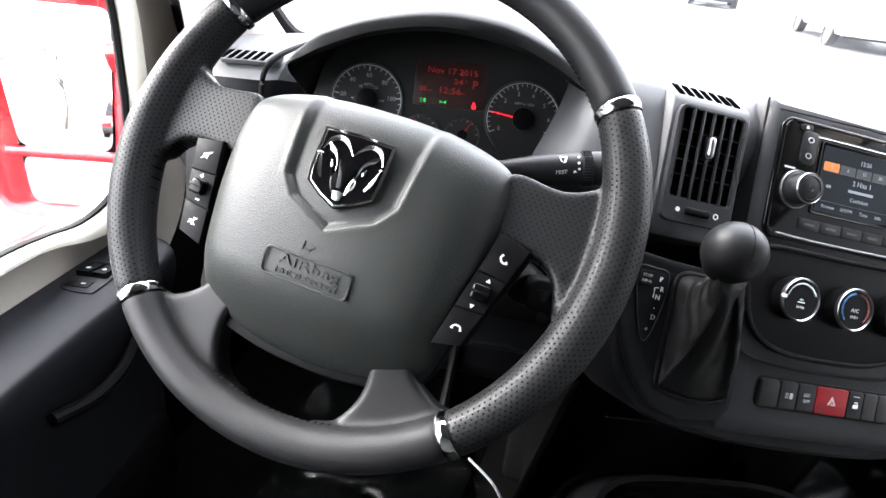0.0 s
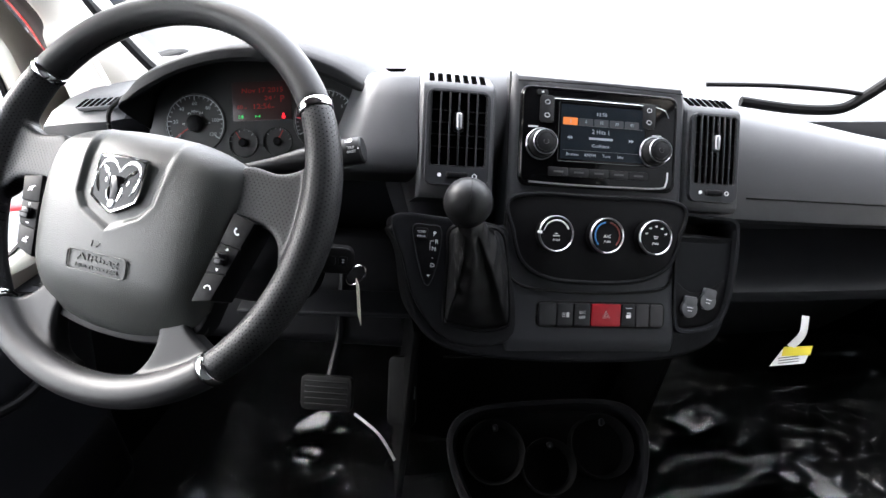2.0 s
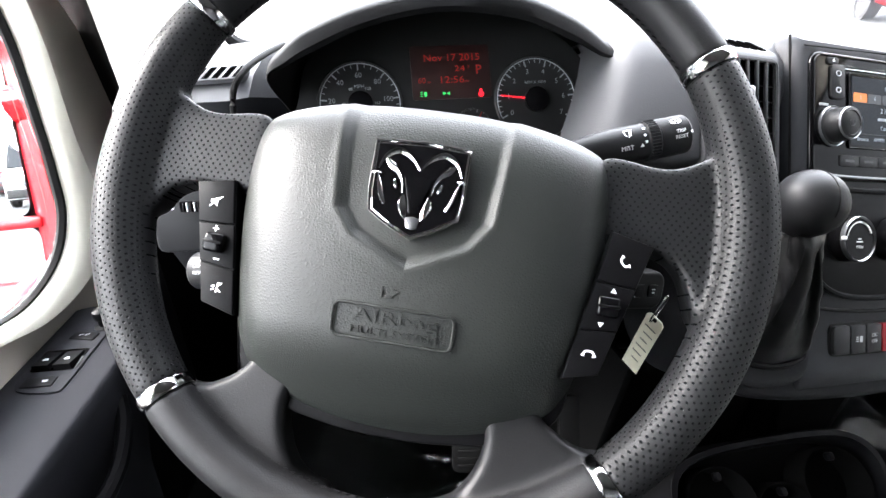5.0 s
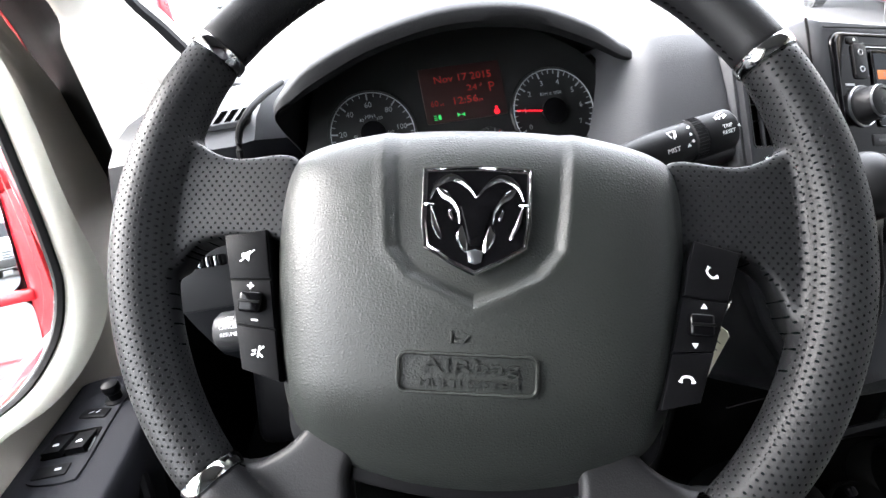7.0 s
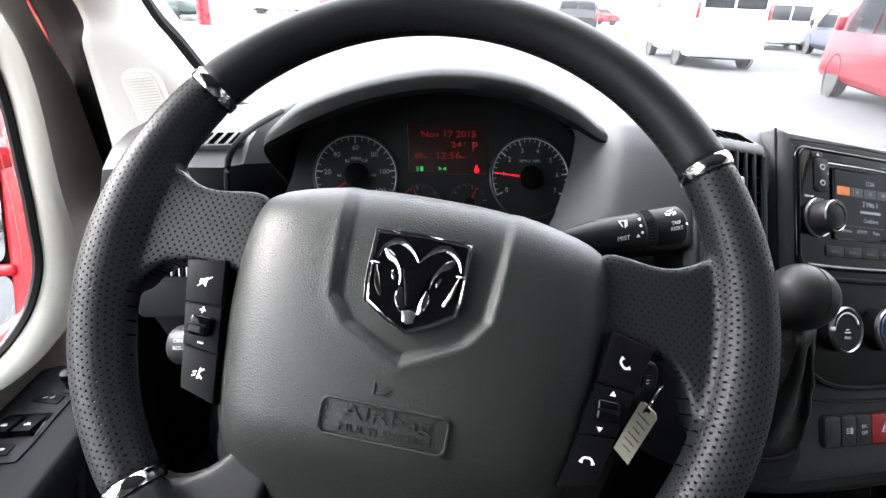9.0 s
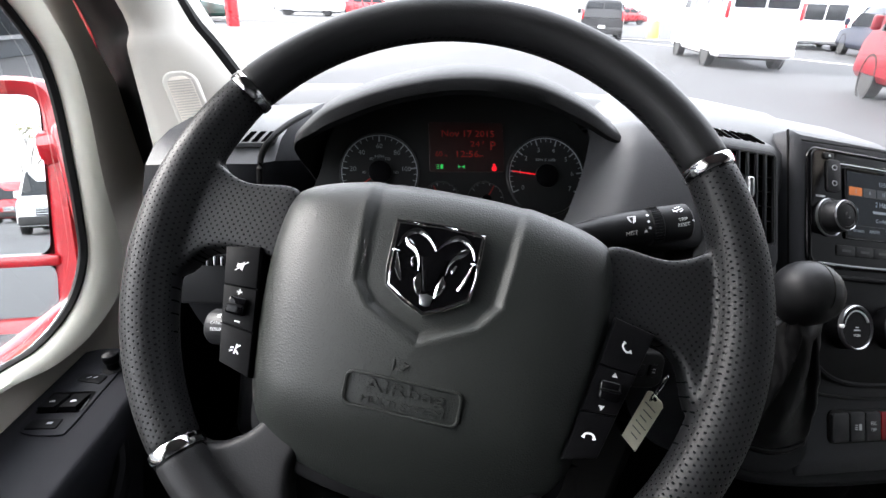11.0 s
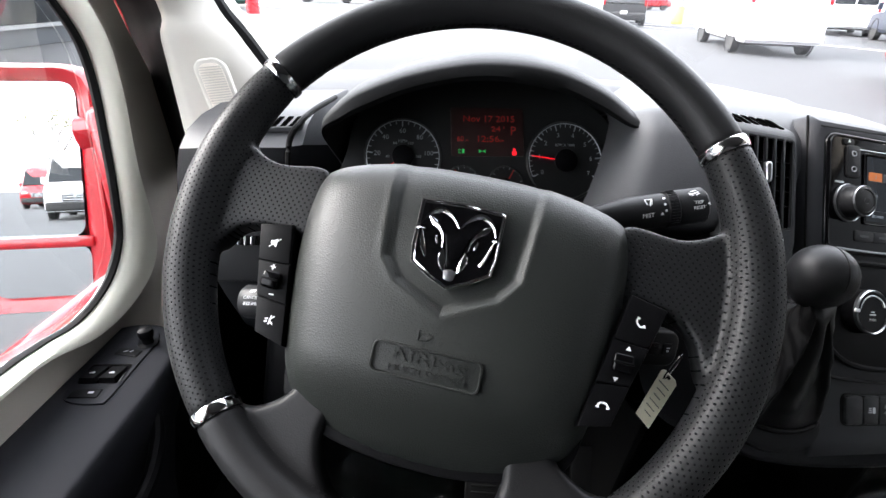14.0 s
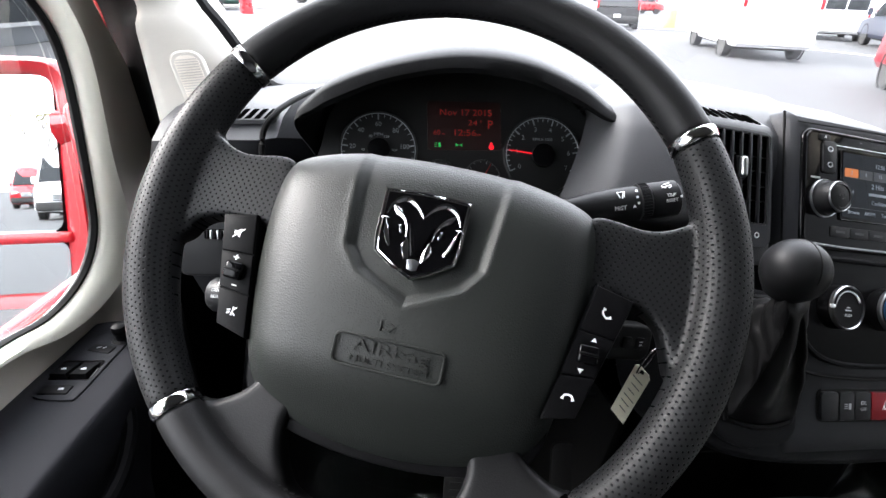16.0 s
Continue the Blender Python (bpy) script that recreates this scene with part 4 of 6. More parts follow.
gauge("tachometer", 0.098, -0.012, 0.046, 205, -28, 0, ["0", "1", "2", "3", "4", "5", "6", "7"], (172, M_TELLR), 0.0080, 3, ("RPM X 1000", 0.0048))
gauge("fuel_gauge", -0.028, -0.040, 0.021, 170, 40, 0, ["", "", ""], (120, M_AMBER), 0.004, 2, None, False)
gauge("temperature_gauge", 0.024, -0.040, 0.021, 140, 10, 0, ["", "", ""], (60, M_AMBER), 0.004, 2, None, False)
disp = part("display", prism(rounded(0.088, 0.058, 0.003, cx=0.003, cy=0.022), 0.0, 0.0012, 0.0003), M_DISPLAY, cluster, "dark red-lit display")
words("display_text", "Nov 17 2015", 0.0105, M_AMBER, disp, T(0.005, 0.0375, 0.0014), 0.0001, "red date Nov 17 2015", 0.062)
words("display_text", "24", 0.0088, M_AMBER, disp, T(0.013, 0.0255, 0.0014), 0.0001, "red figure", 0.011)
words("display_text", "F", 0.005, M_AMBER, disp, T(0.023, 0.027, 0.0014), 0.0001)
words("display_text", "P", 0.0145, M_AMBER, disp, T(0.034, 0.0235, 0.0014), 0.0001, "red gear letter P")
words("display_text", "60", 0.0088, M_AMBER, disp, T(-0.030, 0.0135, 0.0014), 0.0001, "red figure")
words("display_text", "mi", 0.004, M_AMBER, disp, T(-0.022, 0.012, 0.0014), 0.0001)
words("display_text", "12:56", 0.0105, M_AMBER, disp, T(0.003, 0.0135, 0.0014), 0.0001, "red clock 12:56", 0.026)
words("display_text", "pm", 0.004, M_AMBER, disp, T(0.020, 0.012, 0.0014), 0.0001)
part("lamp_telltale", moved(join(prism(rounded(0.003, 0.005, 0.001, cx=0.002), 0, 0.0003), bar(-0.004, 0.002, -0.001, 0.002, 0.0007), bar(-0.004, 0, -0.001, 0, 0.0007), bar(-0.004, -0.002, -0.001, -0.002, 0.0007)), T(-0.029, -0.001, 0.0014)), M_TELLG, disp, "green lamp sign")
part("park_telltale", moved(join(prism([(-0.004, -0.002), (0, 0), (-0.004, 0.002)], 0, 0.0003), prism([(0.004, -0.002), (0.004, 0.002), (0, 0)], 0, 0.0003)), T(-0.004, -0.001, 0.0014)), M_TELLG, disp, "green sign")
part("belt_telltale", moved(join(prism(rounded(0.006, 0.006, 0.0029), 0, 0.0003), prism(rounded(0.003, 0.003, 0.0014, cy=0.0042), 0, 0.0003)), T(0.035, -0.003, 0.0014)), M_TELLR, disp, "red seat belt sign")

# ---- centre stack ----
stack = thing("centre_stack", "dark grey centre stack carrying vents, radio and heater controls", "centre console", F_M)
# body: a plate with rounded shoulders along the sloping face
prof = [(0.186, -0.10), (0.195, -0.035), (0.192, -0.014), (0.184, -0.003), (0.165, 0.0), (0.06, 0.0), (0.0, -0.002), (-0.06, -0.002), (-0.125, 0.0), (-0.140, -0.004), (-0.152, -0.02), (-0.158, -0.08)]
secs = []
for x, back in ((-0.121, -0.05), (-0.120, -0.012), (-0.117, -0.004), (-0.111, 0.0), (0.0, 0.0), (0.098, 0.0), (0.103, -0.004), (0.106, -0.012), (0.107, -0.05)):
    secs.append([(x * (1 if v > -0.06 else 1.0), v - (0.010 * min(1.0, -back / 0.012) if v > 0.15 else 0), z + back) for v, z in prof])
part("body", loft(secs, closed=False), M_STACK, stack, angle=40)


part("heater_seam", tube(smooth_line([(-0.118, -0.045, -0.002), (-0.10, -0.062, 0.0005), (-0.06, -0.068, 0.0005), (-0.008, -0.070, 0.0005), (0.05, -0.068, 0.0005), (0.085, -0.062, 0.0005), (0.097, -0.045, -0.002)], 5), 0.0016, 6), M_RUBBER, stack)
part("top_seam", tube([(-0.112, 0.178, -0.0005), (-0.01, 0.180, 0.001), (0.098, 0.178, -0.0005)], 0.0008, 6), M_RUBBER, stack)
part("side_seam", tube(smooth_line([(-0.1185, 0.19, -0.010), (-0.1185, 0.06, -0.009), (-0.1180, -0.06, -0.009), (-0.112, -0.14, -0.012)], 4), 0.0012, 6), M_RUBBER, stack)


def air_vent(name, label, x0, x1, v0, v1, n):
    """Upright face vent: surround, slats, tab and a shut-off wheel below."""
    cx, cv, w, h = (x0 + x1) / 2, (v0 + v1) / 2, x1 - x0, v1 - v0
    vt = thing(name, label, "air vent", F_M, "dashboard vents")
    out = rounded(w, h, 0.010, 5, cx, cv)
    iw, ih, icv = w - 0.012, h - 0.027, cv + 0.0095
    inn = rounded(iw, ih, 0.004, 5, cx, icv)
    frame_ = [[(x, y, -0.06) for x, y in out], [(x, y, -0.004) for x, y in out], [(cx + (x - cx) * 0.975, cv + (y - cv) * 0.985, 0.001) for x, y in out], [(cx + (x - cx) * 1.06, icv + (y - icv) * 1.03, 0.0015) for x, y in inn], [(x, y, -0.001) for x, y in inn], [(x, y, -0.058) for x, y in inn]]
    part("surround", loft(frame_, caps=False), M_STACK, vt, angle=40)
    part("inner_bead", tube([(x, y, 0.0004) for x, y in rounded(iw + 0.001, ih + 0.001, 0.004, 5, cx, icv)], 0.0011, 6, closed=True), M_STALK, vt)
    # flat dark plate for the shade inside the vent; nothing is hollow
    part("duct_shade", prism(rounded(iw, ih, 0.004, 5, cx, icv), -0.0046, -0.0018), M_SLOTSHADE, vt)
    for i in range(n):
        x = cx - iw / 2 + iw * (i + 1) / (n + 1)
        part("slat", box(0.0017, ih, 0.0040, 0.0006, at=(x, icv, 0.0003)), M_STACK, vt)
    for i in range(4):
        part("rear_slat", box(iw, 0.0011, 0.0012, 0.0003, at=(cx, icv - ih / 2 + ih * (0.26 + 0.165 * i), -0.0013)), M_DASHSHADE, vt)
    part("tab_holder", box(0.0115, 0.022, 0.006, 0.002, 2, at=(cx, icv + ih * 0.10, -0.001)), M_BLACK, vt)
    part("tab", box(0.0068, 0.0195, 0.009, 0.0030, 3, at=(cx, icv + ih * 0.105, 0.003)), M_SATIN, vt, "silver slider tab")
    part("wheel", box(w * 0.34, 0.0075, 0.006, 0.0025, 3, at=(cx, v0 + 0.012, 0.002)), M_BLACK, vt)
    part("open_sign", prism(rounded(0.0045, 0.0045, 0.0022, cx=cx - w * 0.27, cy=v0 + 0.012), 0.0012, 0.0018), M_ICON, vt)
    part("shut_sign", moved(tube([(0.0024 * math.cos(a), 0.0024 * math.sin(a), 0) for a in [2 * math.pi * i / 14 for i in range(14)]], 0.0005, 5, closed=True), T(cx + w * 0.27, v0 + 0.012, 0.0015)), M_ICON, vt)
    return vt


air_vent("face_vent", "upright black dashboard vent with slats and a silver tab", -0.219, -0.143, 0.050, 0.161, 5)
air_vent("face_vent", "upright black dashboard vent with slats and a silver tab", 0.112, 0.179, 0.047, 0.158, 6)
# slotted windscreen vents in the top of each vent housing
for x0, x1, zz in ((-0.219, -0.143, 0.166), (0.112, 0.179, 0.163)):
    cx = (x0 + x1) / 2
    w = x1 - x0
    housing = thing("vent_housing", "dark grey vent housing with slots in its rounded top", "dashboard trim", F_M, "vent housings")
    prof = [(0.036, -0.09), (0.036, -0.008), (0.042, -0.003), (0.10, -0.003), (zz - 0.004, -0.003), (zz + 0.003, -0.006), (zz + 0.022, -0.032), (zz + 0.023, -0.044), (zz + 0.010, -0.10)]
    sec = []
    for x, dn, k in ((x0 - 0.0075, -0.012, 0.990), (x0 - 0.0065, -0.005, 0.996), (x0 - 0.003, -0.001, 1.0), (cx, 0.0, 1.0), (x1 + 0.003, -0.001, 1.0), (x1 + 0.0065, -0.005, 0.996), (x1 + 0.0075, -0.012, 0.990)):
        sec.append([(x, v * k, n_ + dn) for v, n_ in prof])
    part("shell", loft(sec, closed=False), M_DASHLIT, housing, angle=40)
    d = Vector((0, 0.590, -0.807))
    top = axes((cx, zz + 0.0125, -0.019), Vector((1, 0, 0)), d, Vector((1, 0, 0)).cross(d))
    # slots are raised plates with the shade in their colour
    for i in range(7):
        part("slot_plate", moved(prism([(-0.0040, -0.012), (0.0020, -0.012), (0.0040, 0.012), (-0.0020, 0.012)], -0.002, 0.0008), top @ T(-w * 0.40 + w * 0.80 * i / 6, 0, 0)), M_SLOTSHADE, housing)

# radio
radio = thing("car_radio", "glossy black car radio with a small lit screen and two knobs", "car radio", F_M)
part("bezel", prism(rounded(0.200, 0.118, 0.012, 6, -0.009, 0.114), -0.01, 0.0035, 0.002, 3), M_GLOSS, radio)
edge = rounded(0.194, 0.112, 0.011, 6, -0.009, 0.114)
part("bezel_trim", tube([(x, y, 0.0036) for x, y in edge], 0.0010, 6, closed=True), M_GLOSS, radio)
# the bevel's highlight, modelled as a thin metal tube
part("bezel_glint", tube(smooth_line([(-0.096, 0.0600, 0.0042), (-0.05, 0.0585, 0.0042), (0.02, 0.0585, 0.0042), (0.070, 0.0600, 0.0042), (0.0785, 0.066, 0.0042), (0.0800, 0.080, 0.0042)], 6), 0.0012, 6), M_SATIN, radio, "highlight on the lower bevel, put in as a bright metal strip")
part("cd_slot", box(0.150, 0.0022, 0.001, 0.0004, at=(-0.008, 0.1605, 0.0040)), M_RUBBER, radio)
scr = part("screen", prism(rounded(0.112, 0.070, 0.002, 3, -0.006, 0.121), 0.0035, 0.0050, 0.0005), M_GLOSS, radio, "lit radio screen")
part("picture", prism(rounded(0.107, 0.064, 0.001, 3, -0.006, 0.121), 0.0050, 0.0053), M_LCD, scr, "dark blue-grey lit picture")
SZ = 0.0055
words("screen_text", "12:56", 0.0062, M_LCDW, scr, T(-0.009, 0.1435, SZ), 0.0001)
for i in range(5):
    part("preset", prism(rounded(0.0180, 0.0085, 0.001, 2, -0.048 + 0.0195 * i, 0.1335), 0.0053, 0.0055), M_LCDO if i == 0 else M_LCDD, scr)
    words("screen_text", ("2", "6", "15", "30", "42")[i], 0.0050, M_LCDW, scr, T(-0.048 + 0.0195 * i, 0.1335, SZ + 0.0002), 0.0001)
words("screen_text", "2 Hits 1", 0.0072, M_LCDW, scr, T(-0.009, 0.1225, SZ), 0.0001)
part("name_bar", box(0.030, 0.0026, 0.0002, at=(-0.009, 0.1145, SZ)), M_LCDW, scr)
words("screen_text", "Confident", 0.0055, M_LCDW, scr, T(-0.009, 0.1060, SZ), 0.0001)
for s in (-1, 1):
    part("skip_sign", join(*[prism([(-0.009 + s * (0.036 + 0.003 * j), 0.1165), (-0.009 + s * (0.0395 + 0.003 * j), 0.1145), (-0.009 + s * (0.036 + 0.003 * j), 0.1125)][::s], SZ - 0.0001, SZ + 0.0001) for j in (0, 1)]), M_LCDW, scr)
for v in (0.1290, 0.0995):
    part("screen_line", box(0.100, 0.0005, 0.0002, at=(-0.006, v, SZ)), M_FAINT, scr)
for x, s in ((-0.044, "Browse"), (-0.022, "AM/FM"), (-0.001, "Tune"), (0.017, "Info")):
    words("screen_text", s, 0.0050, M_LCDW, scr, T(x, 0.0945, SZ), 0.0001)
for x, v in ((-0.083, 0.1045), (0.060, 0.1035)):
    knob = part("radio_knob", moved(lathe([(0.0186, 0.0035), (0.0186, 0.0055), (0.0168, 0.0070), (0.0156, 0.0080), (0.0150, 0.0185), (0.0138, 0.0215), (0.0112, 0.0225), (0.0106, 0.0216), (0.0098, 0.0220), (0.0001, 0.0228)], 44), T(x, v, 0)), M_STALK, radio, "black radio knob with bright ring")
    part("knob_base", moved(lathe([(0.0176, 0.0050), (0.0187, 0.0050), (0.0187, 0.0064), (0.0182, 0.0070), (0.0176, 0.0066)], 44, True), T(x, v, 0)), M_SATIN, knob)
    part("knob_ring", moved(lathe([(0.0139, 0.0205), (0.0145, 0.0203), (0.0146, 0.0212), (0.0141, 0.0220), (0.0137, 0.0216)], 44, True), T(x, v, 0)), M_SATIN, knob)
    part("knob_mark", moved(tube([(0.0030 * math.sin(radians(a)), 0.0030 * math.cos(radians(a)), 0) for a in range(40, 321, 20)], 0.00035, 4), T(x, v, 0.0228)), M_FAINT, knob)
    part("knob_caption", moved(box(0.012, 0.002, 0.0002), T(x + (0.004 if x > 0 else -0.010), v + 0.020, 0.0037)), M_ICONDIM, radio)
for x, v, h in ((-0.077, 0.146, 0.032), (0.052, 0.146, 0.030)):
    part("key_pad", prism(rounded(0.0175, h, 0.004, 4, x, v), 0.0035, 0.0056, 0.0010, 2), M_STALK, radio)
    for j in (-1, 1):
        part("key_sign", moved(tube([(0.003 * math.cos(a), 0.0024 * math.sin(a), 0) for a in [2 * math.pi * i / 12 for i in range(12)]], 0.0005, 5, closed=True), T(x, v + j * h * 0.24, 0.0057)), M_ICONDIM, radio)
part("eject_key", prism(rounded(0.014, 0.006, 0.002, 3, -0.083, 0.1650), 0.0035, 0.0050, 0.0006), M_STALK, radio)
# reflection line under the disc slot, put in as a satin tube
part("slot_glint", tube([(-0.080, 0.1588, 0.0042), (-0.02, 0.1592, 0.0042), (0.060, 0.1588, 0.0042), (0.074, 0.1545, 0.0042), (0.0785, 0.146, 0.0042)], 0.0006, 5), M_SATIN, radio)
part("screen_edge", tube([(x, y, 0.0050) for x, y in rounded(0.112, 0.070, 0.002, 3, -0.006, 0.121)], 0.0005, 5, closed=True), M_STALK, scr)
part("eject_sign", moved(tri(0.0018, 1), T(-0.083, 0.1652, 0.0052)), M_ICON, radio)
for i in range(5):
    part("radio_key", prism(rounded(0.0252, 0.0105, 0.0015, 2, -0.060 + 0.0255 * i, 0.0735), 0.0035, 0.0046, 0.0004), M_STALK, radio)
    part("key_caption", box(0.012, 0.0022, 0.0002, at=(-0.060 + 0.0255 * i, 0.0735, 0.0048)), M_FAINT, radio)

# heater controls
heater = thing("heater_panel", "black heater panel with three chrome-ringed dials", "heater controls", F_M)
outline = smooth_line([(-0.112, 0.042, 0), (-0.111, 0.0, 0), (-0.098, -0.035, 0), (-0.065, -0.053, 0), (-0.008, -0.057, 0), (0.050, -0.053, 0), (0.088, -0.035, 0), (0.101, 0.0, 0), (0.101, 0.042, 0), (-0.008, 0.046, 0)], 6, closed=True)
part("plate", prism(outline, -0.01, 0.002, 0.0015, 2), M_BLACK, heater)
part("plate_lip", tube([(p.x * 1.0, p.y, 0.0015) for p in outline], 0.0028, 8, closed=True), M_DASHSHADE, heater)
for i, x in enumerate((-0.064, -0.001, 0.061)):
    dial = part("dial", moved(lathe([(0.0205, 0.002), (0.0215, 0.004), (0.0200, 0.016), (0.0001, 0.016)], 44), T(x, 0, 0)), M_BLACK, heater, "black dial with chrome ring")
    part("dial_ring", moved(lathe([(0.0195, 0.014), (0.0212, 0.014), (0.0212, 0.017), (0.0203, 0.0182), (0.0194, 0.0172)], 44, True), T(x, 0, 0)), M_SATIN, dial, "chrome ring")
    part("dial_face", moved(lathe([(0.0186, 0.0158), (0.0186, 0.0168), (0.0001, 0.0168)], 44), T(x, 0, 0)), M_BLACK, dial)
    if i == 1:
        for a0, a1, mm in ((100, 225, M_BLUE), (-45, 80, M_REDMARK)):
            part("dial_scale", tube([(x + 0.0155 * math.cos(radians(a0 + (a1 - a0) * j / 16)), 0.0155 * math.sin(radians(a0 + (a1 - a0) * j / 16)), 0.0170) for j in range(17)], 0.0010, 5), mm, dial)
        words("dial_text", "A/C", 0.0055, M_ICON, dial, T(x, -0.001, 0.0171), 0.0001)
    elif i == 0:
        part("dial_scale", tube([(x + 0.0155 * math.cos(radians(20 + 150 * j / 16)), 0.0155 * math.sin(radians(20 + 150 * j / 16)), 0.0170) for j in range(17)], [0.0003 + 0.0010 * (16 - j) / 16 for j in range(17)], 5), M_ICON, dial)
        part("dial_sign", moved(join(bar(-0.004, -0.0015, 0.004, -0.0015, 0.0012), bar(-0.002, 0.001, 0.002, 0.001, 0.0010)), T(x, -0.001, 0.0171)), M_ICON, dial)
    else:
        for a in (20, 55, 90, 125, 160):
            part("dial_sign", moved(join(bar(-0.0018, 0, 0.0018, 0, 0.0010), bar(0, -0.0012, 0.001, 0.0014, 0.0008)), T(x + 0.0132 * math.cos(radians(a)), 0.0132 * math.sin(radians(a)), 0.0171)), M_ICON, dial)
        part("dial_sign", moved(join(bar(-0.003, 0.001, 0.003, 0.001, 0.0008), bar(-0.002, -0.001, 0.002, -0.001, 0.0008)), T(x, 0.0, 0.0171)), M_ICON, dial)
    words("dial_text", "PUSH", 0.0036, M_ICON, dial, T(x, -0.0075, 0.0171), 0.0001)
    if i == 0:
        part("pointer", box(0.006, 0.0035, 0.002, 0.0008, at=(x - 0.0205, 0.001, 0.0175)), M_ICON, dial)

# row of switches
row = thing("switch_row", "row of dashboard switches with a red hazard button", "switch panel", F_M)
part("tray", prism(rounded(0.166, 0.032, 0.008, 5, 0.004, -0.096), -0.008, 0.0005, 0.0005), M_RUBBER, row)
cuts = (-0.077, -0.054, -0.033, -0.011, 0.028, 0.047, 0.065, 0.084)
for i, (x0, x1) in enumerate(zip(cuts, cuts[1:])):
    mt = M_HAZARD if i == 3 else (M_SWITCH if i in (5, 6) else M_STALK)
    sw = part("hazard_switch" if i == 3 else "switch", prism(rounded(x1 - x0 - 0.0012, 0.0275, 0.0035 if i in (0, 6) else 0.0015, 3, (x0 + x1) / 2, -0.096), -0.002, 0.0035, 0.0010, 2), mt, row, "red hazard button" if i == 3 else "")
    c = ((x0 + x1) / 2, -0.096, 0.0037)
    if i == 3:
        for s in (0.0052, 0.0026):
            pts = [(c[0], c[1] + s), (c[0] - s * 0.9, c[1] - s * 0.6), (c[0] + s * 0.9, c[1] - s * 0.6)]
            part("hazard_sign", tube([(x, y, 0.0036) for x, y in pts], 0.0003, 4, closed=True), M_ICON, sw)
    elif i == 1:
        part("switch_sign", moved(join(prism(rounded(0.0035, 0.006, 0.001, cx=0.003), 0, 0.0002), bar(-0.004, 0.002, 0, 0.002, 0.0008), bar(-0.004, 0, 0, 0, 0.0008), bar(-0.004, -0.002, 0, -0.002, 0.0008)), T(*c)), M_ICONDIM, sw)
    elif i == 2:
        words("switch_text", "ESC", 0.0048, M_ICONDIM, sw, T(c[0], c[1] + 0.003, c[2]), 0.0001)
        words("switch_text", "OFF", 0.0048, M_ICONDIM, sw, T(c[0], c[1] - 0.003, c[2]), 0.0001)
    elif i == 4:
        part("switch_sign", moved(join(bar(-0.003, -0.001, 0.003, -0.001, 0.004), bar(-0.002, 0.003, 0.002, 0.003, 0.0009), bar(0.002, 0.001, 0.002, 0.003, 0.0009)), T(*c)), M_ICON, sw)
        part("switch_lamp", moved(bar(-0.004, 0, 0.004, 0, 0.0009), T(c[0], c[1] + 0.009, c[2])), M_ICONDIM, sw)

# gear selector plate, indicator, gaiter and knob
shifter = thing("gear_selector", "black gear selector with ball knob and leather gaiter", "gear lever", F_M)
plate = smooth_line([(-0.252, 0.014, 0), (-0.19, 0.014, 0), (-0.124, 0.006, 0), (-0.114, -0.02, 0), (-0.103, -0.10, 0), (-0.110, -0.128, 0), (-0.150, -0.136, 0), (-0.185, -0.128, 0), (-0.210, -0.105, 0), (-0.228, -0.075, 0), (-0.240, -0.035, 0)], 6, closed=True)
secs = [[(p.x, p.y, -0.10) for p in plate], [(p.x, p.y, -0.004) for p in plate]]
secs += [[(-0.18 + (p.x + 0.18) * s, -0.05 + (p.y + 0.05) * s, z) for p in plate] for s, z in ((0.985, -0.0005), (0.95, 0.0005), (0.90, 0.0))]
part("plate", loft(secs), M_DASHSHADE, shifter, angle=40)
ind = smooth_line([(-0.229, 0.002, 0), (-0.212, 0.004, 0), (-0.197, 0.0, 0), (-0.198, -0.03, 0), (-0.207, -0.062, 0), (-0.215, -0.06, 0), (-0.224, -0.03, 0)], 5, closed=True)
pan = part("indicator", prism(ind, 0.0, 0.0016, 0.0005), M_BLACK, shifter, "black gear indicator panel")
part("indicator_edge", tube([(p.x, p.y, 0.0015) for p in ind], 0.0006, 5, closed=True), M_STACK, pan)
part("tow_key", prism(rounded(0.015, 0.013, 0.003, 4, -0.2195, -0.006), 0.0016, 0.0034, 0.0008), M_BLACK, pan)
words("indicator_text", "TOW", 0.0042, M_ICONDIM, pan, T(-0.2195, -0.004, 0.0036), 0.0001)
words("indicator_text", "HAUL", 0.0040, M_ICONDIM, pan, T(-0.2195, -0.009, 0.0036), 0.0001)
for s, x, v in (("P", -0.204, -0.006), ("R", -0.2015, -0.015), ("N", -0.2045, -0.023), ("D", -0.2055, -0.042), ("+", -0.210, -0.054), ("-", -0.206, -0.033)):
    words("indicator_text", s, 0.0068, M_ICON, pan, T(x, v, 0.0018), 0.0001)
part("indicator_line", join(moved(bar(-0.0075, 0.004, -0.0075, -0.006, 0.0005), T(-0.2015, -0.018, 0.0017)), moved(bar(-0.0075, 0.004, -0.003, 0.004, 0.0005), T(-0.2015, -0.018, 0.0017))), M_ICON, pan)
gframe = smooth_line([(-0.186, 0.0, 0), (-0.155, 0.004, 0), (-0.127, 0.0, 0), (-0.118, -0.03, 0), (-0.112, -0.10, 0), (-0.120, -0.112, 0), (-0.150, -0.115, 0), (-0.182, -0.108, 0), (-0.190, -0.10, 0), (-0.188, -0.04, 0)], 5, closed=True)
part("gaiter_frame", tube([(p.x, p.y, 0.001) for p in gframe], 0.0028, 8, closed=True), M_BLACK, shifter)
BALL = Vector((-0.178, 0.028, 0.056))
secs = []
n = len(gframe)
